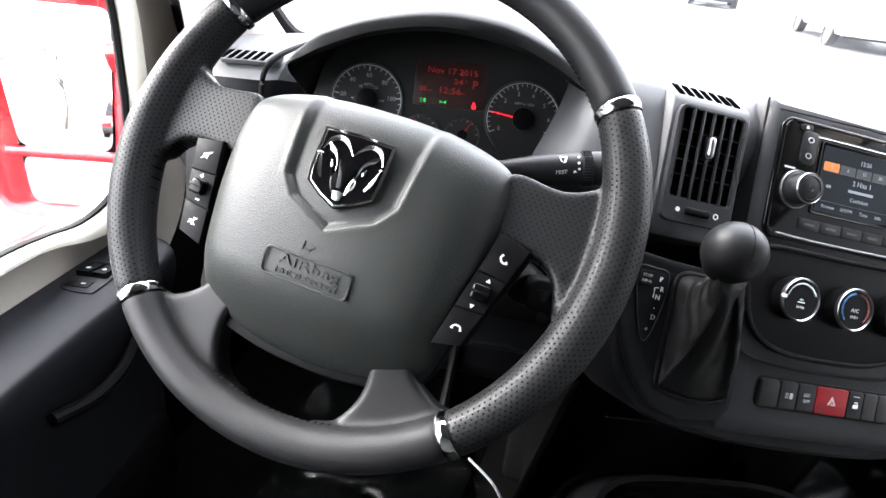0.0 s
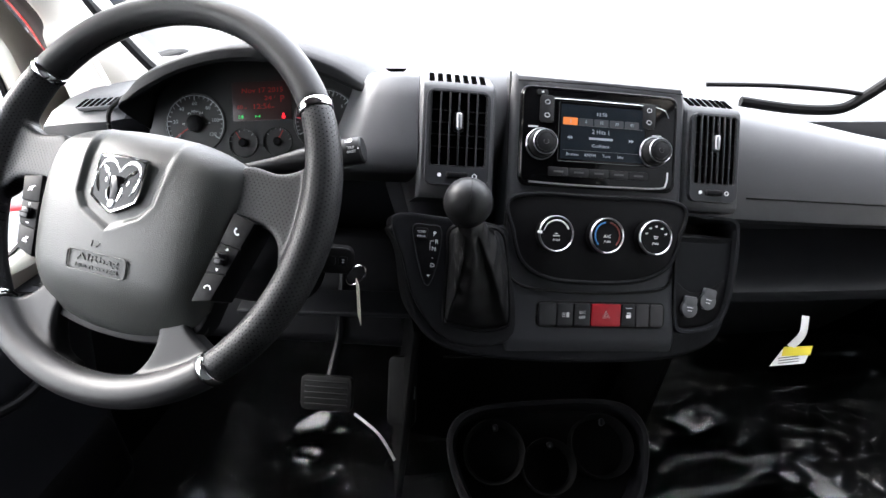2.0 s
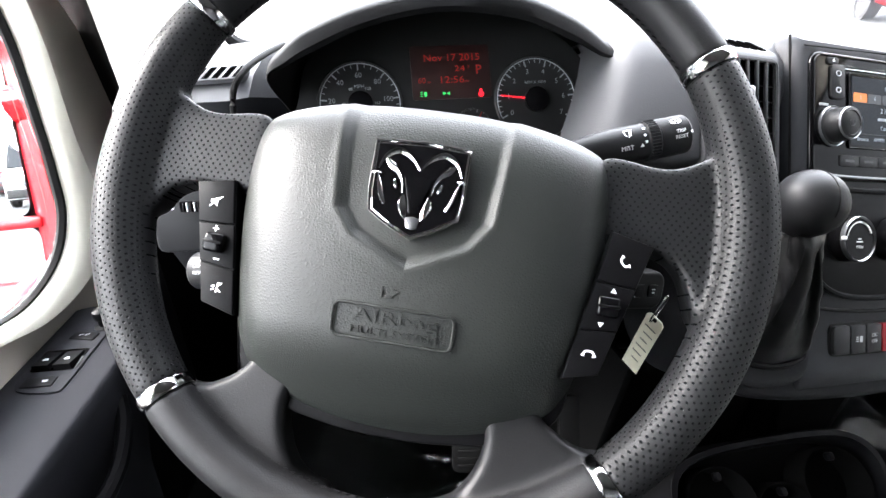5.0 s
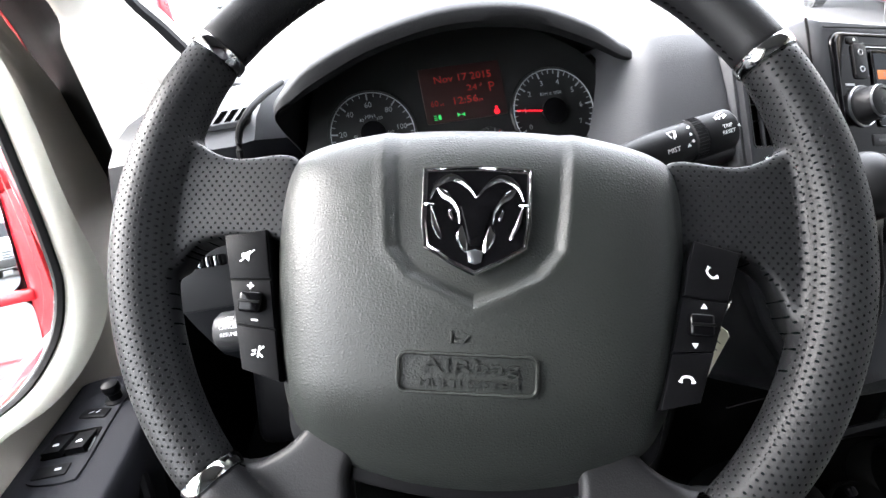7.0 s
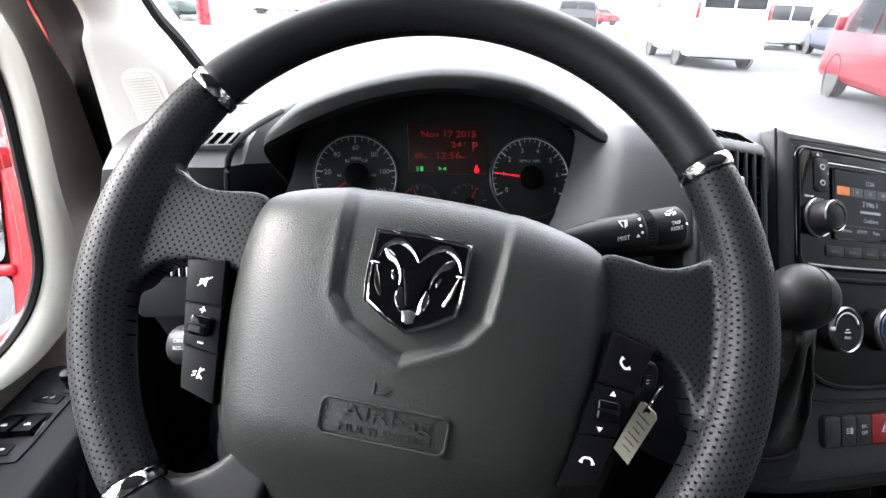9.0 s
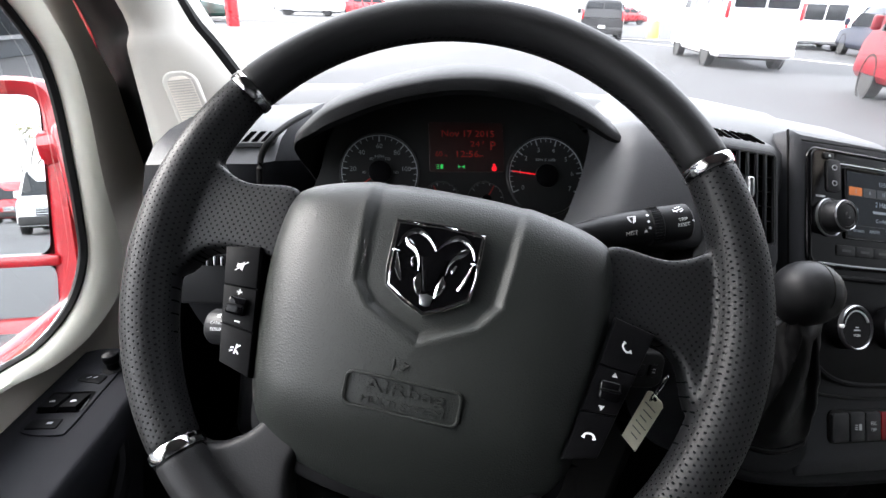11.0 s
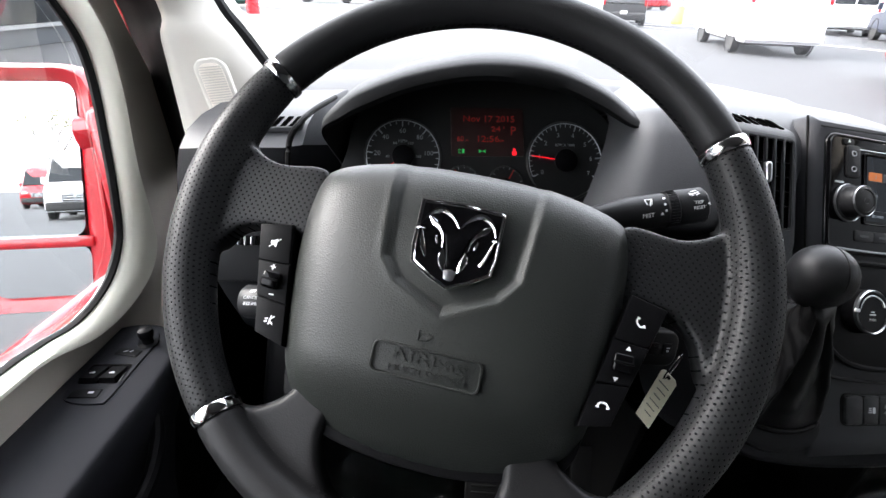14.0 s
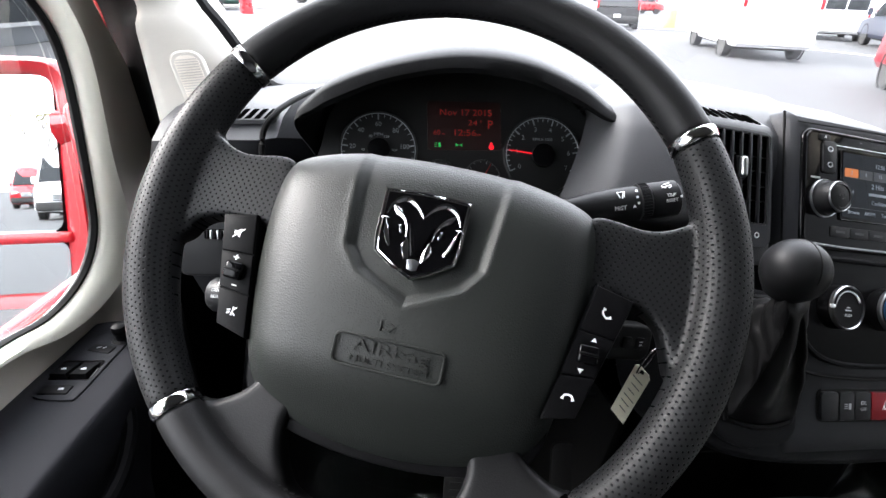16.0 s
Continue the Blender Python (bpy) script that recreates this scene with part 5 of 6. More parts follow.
for i in range(29):
    t = i / 28
    ctr = Vector((-0.151, -0.055, 0)).lerp(BALL + Vector((0.004, -0.022, -0.006)), t ** 1.2)
    ctr.z = 0.056 * t ** 0.75
    rowp = []
    for j, p in enumerate(gframe):
        a = 2 * math.pi * j / n
        d = p - Vector((-0.151, -0.055, 0))
        sag = t * (1 - t) * 4
        fold = 1 + 0.09 * sag * math.sin(3 * a + 2.2 * t + 0.7) + 0.025 * sag * math.sin(7 * a - 5 * t) + 0.10 * sag * (1 - t)
        crease = 0.0014 * sag * math.sin(26 * t + 2 * math.sin(2 * a)) + 0.0035 * sag * noise.noise(Vector((d.x * 60, d.y * 60, t * 5)))
        small = Vector((0.0145 * math.cos(math.atan2(d.y, d.x)), 0.0145 * math.sin(math.atan2(d.y, d.x)), 0))
        q = ctr + (d * fold).lerp(small * fold, min(1, t * 1.08) ** 0.72)
        rowp.append(q + d.normalized() * crease + Vector((0, 0, 0.004 * sag * math.sin(5 * a + 2 * t))))
    secs.append(rowp)
part("gaiter", loft(secs), M_GAITER, shifter, "creased black leather gaiter", angle=180)
ballm = T(*BALL)
prof = [(0.0001, -0.026), (0.013, -0.0255), (0.0175, -0.020)] + [(0.0262 * math.cos(radians(a)), 0.0262 * math.sin(radians(a))) for a in range(-40, 91, 10)]
aim = Vector((0.0, 0.80, 0.60)).normalized()
ball_turn = Vector((0, 0, 1)).rotation_difference(aim).to_matrix().to_4x4()
knob = part("ball_knob", moved(lathe([(max(r, 1e-4), z) for r, z in prof], 40), ballm @ ball_turn), M_STALK, shifter, "black leather ball knob")
part("knob_seam", moved(tube([(0.02625 * math.cos(a), 0, 0.02625 * math.sin(a)) for a in [math.pi * (0.05 + 0.9 * i / 28) for i in range(29)]], 0.0005, 5), ballm @ ball_turn @ pose(0, 0, 0, 0, 0, 80)), M_RUBBER, shifter)

# pocket right of the stack with two power outlets
pocket = thing("side_pocket", "open dark pocket beside the centre stack", "storage pocket", F_M)
po = smooth_line([(0.098, 0.028, 0), (0.14, 0.030, 0), (0.178, 0.028, 0), (0.186, 0.010, 0), (0.182, -0.05, 0), (0.170, -0.095, 0), (0.150, -0.113, 0), (0.110, -0.118, 0), (0.099, -0.10, 0), (0.097, -0.04, 0)], 5, closed=True)
secs = [[(p.x, p.y, -0.07) for p in po], [(p.x, p.y, -0.004) for p in po], [(0.14 + (p.x - 0.14) * 0.98, -0.04 + (p.y + 0.04) * 0.985, 0.0015) for p in po], [(0.14 + (p.x - 0.14) * 0.90, -0.04 + (p.y + 0.04) * 0.94, 0.001) for p in po], [(0.14 + (p.x - 0.14) * 0.86, -0.04 + (p.y + 0.04) * 0.91, -0.006) for p in po], [(0.14 + (p.x - 0.14) * 0.80, -0.045 + (p.y + 0.045) * 0.86, -0.055) for p in po]]
part("shell", loft(secs, caps=False), M_DASHSHADE, pocket, angle=40)
part("floor", prism([(0.14 + (p.x - 0.14) * 0.81, -0.045 + (p.y + 0.045) * 0.87) for p in po], -0.060, -0.054), M_BLACK, pocket)
part("outlet_shelf", prism(smooth_line([(0.103, -0.055, 0), (0.125, -0.066, 0), (0.150, -0.062, 0), (0.172, -0.05, 0), (0.168, -0.090, 0), (0.148, -0.108, 0), (0.112, -0.112, 0), (0.103, -0.10, 0)], 4, closed=True), -0.03, -0.004, 0.003), M_BLACK, pocket)
for x, v, r in ((0.121, -0.087, -8), (0.146, -0.077, -14)):
    ol = thing("power_outlet", "grey hinged cap of a power outlet", "power outlet", F_M @ T(x, v, -0.004) @ pose(0, 0, 0, 0, 0, r), "power outlets")
    part("cap", join(prism(rounded(0.022, 0.022, 0.0105, 6), 0.0, 0.005, 0.0015, 2), prism(rounded(0.017, 0.012, 0.003, 4, 0, 0.010), 0.0, 0.0055, 0.0012, 2)), mat("outlet_grey", (0.042, 0.044, 0.047), 0.5, grain=0.2, size=700) if "outlet_grey" not in MATS else MATS["outlet_grey"], ol)
    part("cap_print", join(moved(bar(-0.004, 0, 0.004, 0, 0.0012), T(0, 0.002, 0.0052)), moved(bar(-0.003, 0, 0.003, 0, 0.0012), T(0, -0.002, 0.0052))), M_ICONDIM, ol)

# lower edge under the switches and the cup holder console
part("base", prism(smooth_line([(-0.246, 0.006, 0), (-0.244, -0.02, 0), (-0.240, -0.04, 0), (-0.228, -0.098, 0), (-0.192, -0.136, 0), (-0.12, -0.152, 0), (-0.008, -0.157, 0), (0.10, -0.152, 0), (0.165, -0.126, 0), (0.183, -0.06, 0), (0.184, -0.01, 0), (0.178, 0.004, 0), (0.05, 0.008, 0), (-0.10, 0.008, 0)], 6, closed=True), -0.10, -0.006, 0.007, 3), M_DASHSHADE, stack, "rounded lower rim of the stack")
low = thing("lower_console", "black lower console under the centre stack", "console", S_M)
secs = []
for x, dy in ((-0.215, 0.03), (-0.19, 0.0), (0.0, -0.01), (0.16, 0.0), (0.20, 0.03)):
    secs.append([(x, a + dy + 0.055, b) for a, b in ((-0.045, -0.118), (-0.052, -0.135), (-0.045, -0.150), (-0.02, -0.160), (0.06, -0.165), (0.08, -0.30), (0.09, -0.62))])
# near-black colour stands for the shade under the stack
part("skirt", loft(secs, closed=False), M_LOWSHADE, low, angle=40)
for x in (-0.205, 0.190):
    part("side_panel", box(0.012, 0.16, 0.36, 0.004, at=(x, 0.12, -0.36)), M_LOWSHADE, low)
part("toe_seam", box(0.34, 0.003, 0.003, 0.001, at=(0.0, 0.010, -0.20)), M_RUBBER, low)
cup = thing("cup_holder", "black cup holder tray with three round wells", "cup holder", axes((0.444, 0.467, 1.280), Vector((0.985, 0.17, -0.02)).normalized(), Vector((-0.15, 0.80, 0.58)).normalized(), Vector((0.10, -0.57, 0.81)).normalized()))
co = smooth_line([(-0.138, 0.05, 0), (-0.10, 0.078, 0), (0.0, 0.084, 0), (0.10, 0.078, 0), (0.138, 0.05, 0), (0.138, 0.0, 0), (0.11, -0.062, 0), (0.05, -0.082, 0), (-0.05, -0.082, 0), (-0.11, -0.062, 0), (-0.138, 0.0, 0)], 6, closed=True)
secs = [[(p.x, p.y, -0.12) for p in co], [(p.x, p.y, -0.004) for p in co], [(p.x * 0.985, p.y * 0.98, 0.001) for p in co], [(p.x * 0.94, p.y * 0.91, 0.001) for p in co], [(p.x * 0.92, p.y * 0.88, -0.006) for p in co], [(p.x * 0.90, p.y * 0.85, -0.05) for p in co]]
part("tray", loft(secs, caps=False), M_BLACK, cup, angle=40)
part("base", prism([(p.x * 0.91, p.y * 0.86) for p in co], -0.075, -0.045), M_LOWSHADE, cup)
for x, y, r in ((-0.075, 0.018, 0.042), (0.0, -0.005, 0.036), (0.078, 0.018, 0.042)):
    part("well", moved(lathe([(r * 0.9, -0.05), (r, -0.012), (r * 1.03, -0.008), (r * 1.06, -0.012), (r * 1.04, -0.05)], 36, True), T(x, y, 0)), M_LOWSHADE, cup)
    part("well_clip", box(0.008, 0.010, 0.012, 0.003, at=(x + 0.004, y + r * 0.75, -0.012)), M_BLACK, cup)

# ---- pedals and footwell ----
pedal = thing("brake_pedal", "black rubber brake pedal on a steel arm", "pedal", axes((0.098, 0.545, 1.300), Vector((1, 0, 0)), Vector((0, 0.5, 0.86)).normalized(), Vector((0, -0.86, 0.5)).normalized()))
part("pad", prism(rounded(0.085, 0.055, 0.010), -0.004, 0.006, 0.002), M_RUBBER, pedal)
for i in range(5):
    part("rib", box(0.07, 0.003, 0.002, 0.0005, at=(0, -0.018 + 0.009 * i, 0.0068)), M_RUBBER, pedal)
part("arm", tube([(0, 0.01, -0.005), (0, 0.08, -0.05), (0, 0.2, -0.06)], 0.007, 8), M_BLACK, pedal)
gas = thing("accelerator_pedal", "black rubber accelerator pedal in the footwell", "pedal", axes((0.215, 0.565, 1.295), Vector((1, 0, 0)), Vector((0, 0.5, 0.86)).normalized(), Vector((0, -0.86, 0.5)).normalized()))
part("pad", prism(rounded(0.045, 0.11, 0.010), -0.004, 0.006, 0.002), M_RUBBER, gas)
part("arm", tube([(0, 0.01, -0.005), (0, 0.08, -0.05), (0, 0.2, -0.06)], 0.006, 8), M_BLACK, gas)
part("edge_strip", box(0.002, 0.02, 0.002, at=(0.021, 0.0, 0.007)), M_SATIN, gas)


def wrap(name, label, cx, cy, w, d, seed, zbase, crush):
    """A crumpled sheet of clear plastic: flat facets that meet in sharp creases, with crinkled patches."""
    n = 190
    bm = bmesh.new()
    bmesh.ops.create_grid(bm, x_segments=n, y_segments=n, size=0.5)
    off = Vector((seed * 3.1, seed * 1.7, 0))
    for v in bm.verts:
        p = Vector((v.co.x * w, v.co.y * d, 0))
        a = noise.noise(p * 5 + off)
        b = noise.noise(p * 17 + off * 2)
        warp = p + 0.035 * Vector((a, noise.noise(p * 7 - off), 0))
        c1 = noise.voronoi(Vector((warp.x * 9, warp.y * 13, 0)) + off * 3)[0]
        c2 = noise.voronoi(Vector((warp.x * 26 + warp.y * 8, warp.y * 22, 3)) - off)[0]
        here = max(0.0, noise.noise(p * 4.5 + off * 5) + 0.18)
        z = 0.006 * a + 0.009 * c1[0] + 0.017 * max(0.0, 0.12 - (c1[1] - c1[0])) / 0.12 * (0.15 + here * 2) * crush + 0.010 * c2[0] * here * 2 * crush
        v.co = Vector((cx + p.x + 0.02 * a, cy + p.y + 0.006 * b, zbase + z + 0.22 * max(0, p.y + 0.02) ** 1.3))
    return solo(name, bm, M_WRAP, label, "plastic sheet", angle=180)


wrap("plastic_floor_sheet", "crumpled clear plastic sheet covering the driver footwell floor", 0.10, 0.60, 0.52, 0.55, 1, 1.09, 1.9)
wrap("plastic_floor_sheet", "crumpled clear plastic sheet covering the passenger footwell floor", 0.80, 0.62, 0.50, 0.60, 2, 1.14, 1.4)
# glint on a shiny edge, given as a plain white strip
strip = thing("shiny_edge", "shiny edge in the driver footwell, its glint put in as white", "strip")
part("strip", tube(smooth_line([(0.145, 0.527, 1.277), (0.185, 0.512, 1.253), (0.212, 0.492, 1.221)], 6), 0.003, 6, flat=0.3), M_PAPER, strip)
ptag = thing("hanging_label", "white paper label with a yellow band hanging under the dashboard", "label", axes((0.80, 0.645, 1.345), Vector((0.93, 0.25, 0.15)).normalized(), Vector((-0.05, 0.35, 0.93)).normalized(), Vector((0.2, -0.9, 0.35)).normalized()))
part("label_sheet", moved(prism([(-0.032, -0.014), (0.020, -0.016), (0.030, 0.006), (-0.012, 0.010)], 0, 0.0005), T(0, 0, 0)), M_PAPER, ptag)
part("label_band", moved(prism([(-0.014, 0.000), (0.028, -0.004), (0.032, 0.010), (-0.010, 0.014)], 0.0006, 0.0011), T(0, 0, 0)), M_YELLOW, ptag, "yellow printed band")
part("label_strap", tube(smooth_line([(0.0, 0.012, 0), (0.016, 0.032, 0.004), (0.024, 0.058, 0.0)], 5), 0.006, 6, flat=0.12), M_PAPER, ptag)
for i in range(3):
    part("label_line", box(0.03, 0.0014, 0.0002, at=(-0.004, -0.003 - 0.004 * i, 0.0007)), M_INK, ptag)

# passenger seat, its cushion corner comes into view
seat = thing("captains_chair", "pale grey leather passenger seat", "car seat", T(0.985, 0.17, 1.25))
secs = []
for z, s in ((-0.10, 0.96), (-0.06, 1.0), (0.02, 1.0), (0.05, 0.97), (0.065, 0.90), (0.07, 0.6)):
    secs.append([(x * s, y * s, z) for x, y in rounded(0.50, 0.52, 0.09, 8)])
part("cushion", loft(secs), M_SEAT, seat)
part("cushion_seam", tube([(x * 0.90, y * 0.90, 0.066) for x, y in rounded(0.50, 0.52, 0.09, 8)], 0.003, 6, closed=True), M_SEAT, seat)
part("base", box(0.40, 0.40, 0.16, 0.02, at=(0, 0, -0.17)), M_BLACK, seat)
part("backrest", moved(loft([[(x * s, y * s, z) for x, y in rounded(0.50, 0.14, 0.06, 6)] for z, s in ((0, 0.95), (0.1, 1), (0.5, 0.95), (0.62, 0.8), (0.66, 0.6))]), T(0, -0.30, 0.0) @ pose(0, 0, 0, 12)), M_SEAT, seat)

# ---- driver's door, pillar and mirror ----
door = thing("driver_door", "van door with cream window surround and dark armrest", "door")
ARM_M = settled((-0.3130, 0.5116, 1.5281), (-0.0414, 0.0425, -0.0511), (-2.33, -1.60, 3.93), 0.9389)
opening = [(-0.40, 1.53), (0.10, 1.53), (0.42, 1.53), (0.50, 1.525), (0.553, 1.517), (0.60, 1.524), (0.637, 1.543), (0.664, 1.577), (0.674, 1.62), (0.681, 1.675), (0.687, 1.775), (0.664, 1.838), (0.58, 1.93), (0.40, 2.08), (0.05, 2.15), (-0.40, 2.15)]
band = [(-0.46, 1.515), (0.10, 1.515), (0.42, 1.515), (0.492, 1.512), (0.560, 1.492), (0.625, 1.490), (0.688, 1.508), (0.717, 1.54), (0.718, 1.585), (0.713, 1.66), (0.717, 1.765), (0.700, 1.835), (0.62, 1.95), (0.43, 2.13), (0.05, 2.22), (-0.46, 2.22)]
outer = [(-0.50, 1.40), (0.10, 1.40), (0.42, 1.40), (0.52, 1.39), (0.60, 1.38), (0.69, 1.39), (0.755, 1.45), (0.786, 1.525), (0.816, 1.60), (0.825, 1.665), (0.812, 1.735), (0.775, 1.81), (0.68, 1.98), (0.47, 2.20), (0.05, 2.32), (-0.50, 2.32)]


def ring_loop(pts, x, grow=0.0):
    """A closed line of the door's outline (ahead, up) at x; grow moves it outwards."""
    line = smooth_line([(y, z, 0) for y, z in pts], 6, closed=True)
    c = Vector((0.15, 1.83, 0))
    return [Vector((x, p.x + (p.x - c.x) * grow, p.y + (p.y - c.y) * grow)) for p in line]


part("window_seal", loft([ring_loop(opening, -0.411, 0.006), ring_loop(opening, -0.405), ring_loop(opening, -0.400, 0.004), ring_loop(opening, -0.400, 0.011), ring_loop(opening, -0.405, 0.014)], caps=False), M_RUBBER, door, "black rubber window seal")
a, b, c2 = ring_loop(opening, -0.402, 0.012), ring_loop(band, -0.391), ring_loop(outer, -0.399)
part("window_surround", loft([a, [p.lerp(q, 0.08) + Vector((0.008, 0, 0)) for p, q in zip(a, b)], [p.lerp(q, 0.55) + Vector((0.010, 0, 0)) for p, q in zip(a, b)], [p.lerp(q, 0.93) + Vector((0.006, 0, 0)) for p, q in zip(a, b)], b], caps=False), M_LIPLIT, door, "cream plastic window surround", angle=50)
# same trim as the surround; the taupe tone carries its shade
part("door_frame", loft([b, [p.lerp(q, 0.08) + Vector((-0.006, 0, 0)) for p, q in zip(b, c2)], [p.lerp(q, 0.9) + Vector((-0.004, 0, 0)) for p, q in zip(b, c2)], c2, [p + Vector((-0.05, 0, 0)) for p in c2]], caps=False), M_TAUPE, door, "cream inner door frame, its shade put in as a taupe tone", angle=50)
part("door_skin", join(box(0.03, 1.34, 0.62, 0.01, at=(-0.452, 0.22, 1.19))), M_RED, door, "red painted door metal")
arm = [(-0.42, -0.35), (-0.275, -0.35), (-0.266, 0.20), (-0.262, 0.36), (-0.256, 0.45), (-0.256, 0.52), (-0.268, 0.572), (-0.30, 0.598), (-0.345, 0.60), (-0.395, 0.56), (-0.42, 0.50)]
armo = smooth_line([(x, y, 0) for x, y in arm], 5, closed=True)
c = Vector((-0.34, 0.12, 0))


def arm_z(y, z):
    return z + 0.05 * (y - 0.45)


secs = []
for z, s in ((1.06, 0.75), (1.30, 0.80), (1.40, 0.88), (1.455, 0.975), (1.480, 1.0), (1.500, 1.0), (1.509, 0.985), (1.513, 0.955)):
    secs.append([(-0.42 + (p.x + 0.42) * s, c.y + (p.y - c.y) * (0.5 + 0.5 * s), arm_z(p.y, z)) for p in armo])
part("armrest", loft(secs), M_ARM, door, "dark grey armrest", ARM_M, angle=50)


def on_arm(x, y, up=0.0):
    return Vector((x, y, arm_z(y, 1.5135) + up))


def arm_frame(x, y, up=0.0, rz=0.0):
    return T(*on_arm(x, y, up)) @ pose(0, 0, 0, math.degrees(math.atan(0.05)), 0, rz)


panel = smooth_line([(-0.351, 0.450, 0), (-0.335, 0.438, 0), (-0.303, 0.436, 0), (-0.296, 0.445, 0), (-0.293, 0.50, 0), (-0.291, 0.545, 0), (-0.296, 0.570, 0), (-0.310, 0.572, 0), (-0.335, 0.556, 0), (-0.347, 0.540, 0), (-0.352, 0.49, 0)], 5, closed=True)
controls = part("control_panel", moved(prism([(p.x + 0.32, p.y - 0.5) for p in panel], 0, 0.0022, 0.0008), arm_frame(-0.32, 0.5)), M_ARM, door, "black window control panel", ARM_M)
for x in (-0.334, -0.311):
    sw = moved(loft([[(-0.0095, -0.015, 0.002), (0.0095, -0.015, 0.002), (0.0095, 0.015, 0.002), (-0.0095, 0.015, 0.002)], [(-0.0090, -0.0145, 0.010), (0.0090, -0.0145, 0.010), (0.0090, 0.0145, 0.004), (-0.0090, 0.0145, 0.004)]]), arm_frame(x, 0.485))
    s_ob = part("window_switch", sw, M_BLACK, controls, "black window switch")
    part("switch_sign", moved(join(bar(-0.003, 0, 0.003, 0, 0.0022), bar(-0.002, 0.0025, 0.002, 0.0025, 0.0008)), arm_frame(x, 0.482) @ T(0, 0, 0.0080) @ pose(0, 0, 0, -11)), M_ICON, controls)
part("switch_well", moved(prism(rounded(0.050, 0.036, 0.004), 0.0012, 0.0026, 0.0006), arm_frame(-0.3225, 0.487)), M_GLOSS, controls)
part("lock_switch", moved(prism(rounded(0.034, 0.015, 0.002), 0.0018, 0.0036, 0.0008), arm_frame(-0.327, 0.452)), M_BLACK, controls)
part("lock_sign", moved(bar(-0.003, 0, 0.003, 0, 0.003), arm_frame(-0.320, 0.452, 0.0039)), M_ICONDIM, controls)
part("fold_switch", moved(prism(rounded(0.032, 0.014, 0.002), 0.0018, 0.0036, 0.0008), arm_frame(-0.316, 0.528, 0, -12)), M_BLACK, controls)
part("fold_sign", moved(join(bar(-0.006, 0, -0.001, 0.002, 0.0012), bar(0.002, -0.001, 0.006, 0.002, 0.0012)), arm_frame(-0.316, 0.528, 0.0039)), M_ICONDIM, controls)
part("mirror_joystick", moved(lathe([(0.013, 0.0015), (0.0125, 0.003), (0.007, 0.004), (0.0072, 0.012), (0.0090, 0.014), (0.0098, 0.019), (0.0088, 0.024), (0.005, 0.026), (0.0001, 0.0265)], 28), arm_frame(-0.300, 0.548, 0.0)), M_BLACK, controls, "black mirror joystick")
# pull handle in the door's side
part("pull_handle", tube(smooth_line([(-0.262, 0.30, 1.435), (-0.250, 0.35, 1.425), (-0.248, 0.40, 1.43), (-0.252, 0.44, 1.452), (-0.262, 0.465, 1.475)], 5), 0.009, 10), M_BLACK, door, "black pull handle", ARM_M)
part("lower_trim", moved(box(0.03, 1.32, 0.50, 0.01, 2), T(-0.425, 0.18, 1.21)), M_BLACK, door)
part("door_pocket", moved(box(0.10, 0.80, 0.16, 0.03, 3), T(-0.36, 0.15, 1.14)), M_BLACK, door)
glass = part("door_glass", loft([[(-0.407, p.y, p.z) for p in ring_loop(opening, 0, 0.004)], [(-0.4105, p.y, p.z) for p in ring_loop(opening, 0, 0.004)]]), M_GLASS, door, "clear side window")
glass.visible_shadow = False

# A-pillar with speaker grille
pillar = thing("windscreen_pillar", "cream trimmed windscreen pillar with a small speaker grille", "pillar", T(-0.0014, -0.0202, 0.0128))
lft = [(-0.430, 0.44, 2.34), (-0.395, 0.60, 2.10), (-0.336, 0.745, 1.857), (-0.330, 0.745, 1.795), (-0.324, 0.745, 1.715), (-0.318, 0.745, 1.62)]
rgt = [(-0.390, 0.56, 2.34), (-0.345, 0.70, 2.08), (-0.291, 0.79, 1.862), (-0.256, 0.795, 1.798), (-0.213, 0.80, 1.735), (-0.16, 0.80, 1.66)]
L, R_ = smooth_line(lft, 6), smooth_line(rgt, 6)
secs = []
for p, q in zip(L, R_):
    d = q - p
    o = Vector((0.35, -0.9, 0.2)).normalized()
    secs.append([p + Vector((-0.02, 0.06, 0)), p, p + d * 0.12 + o * 0.012, p + d * 0.5 + o * 0.018, p + d * 0.85 + o * 0.012, q, q + Vector((0.0, 0.05, 0.01))])
part("pillar_trim", loft(secs, closed=False, caps=False), M_CREAM, pillar, "cream pillar trim", angle=60)
# black seal between door and pillar
bl = smooth_line([(-0.460, 0.50, 2.34), (-0.425, 0.66, 2.10), (-0.410, 0.790, 1.856), (-0.410, 0.820, 1.786), (-0.410, 0.842, 1.70), (-0.410, 0.860, 1.606)], 6)
secs = []
for p, q in zip(bl, L):
    d = q - p
    secs.append([p + Vector((-0.05, 0.04, 0)), p, p + d * 0.25 + Vector((0.01, 0.0, 0)), p + d * 0.6 + Vector((0, 0.012, 0)), q + Vector((0, 0.004, 0)), q + Vector((0.01, 0.06, 0))])
part("door_seal", loft(secs, closed=False, caps=False), M_RUBBER, pillar, "black door seal", angle=60)
bl2 = [p + Vector((-0.004, 0.004, 0)) for p in bl][:-8]
part("sill_paint", tube(bl2, 0.004, 8), M_RED, pillar, "red painted door opening")
# black windscreen edge
edge_l = smooth_line([(-0.40, 0.58, 2.34), (-0.353, 0.72, 2.08), (-0.300, 0.80, 1.865), (-0.258, 0.81, 1.795), (-0.214, 0.815, 1.733), (-0.185, 0.82, 1.718), (-0.150, 0.83, 1.712), (-0.08, 0.87, 1.705)], 6)
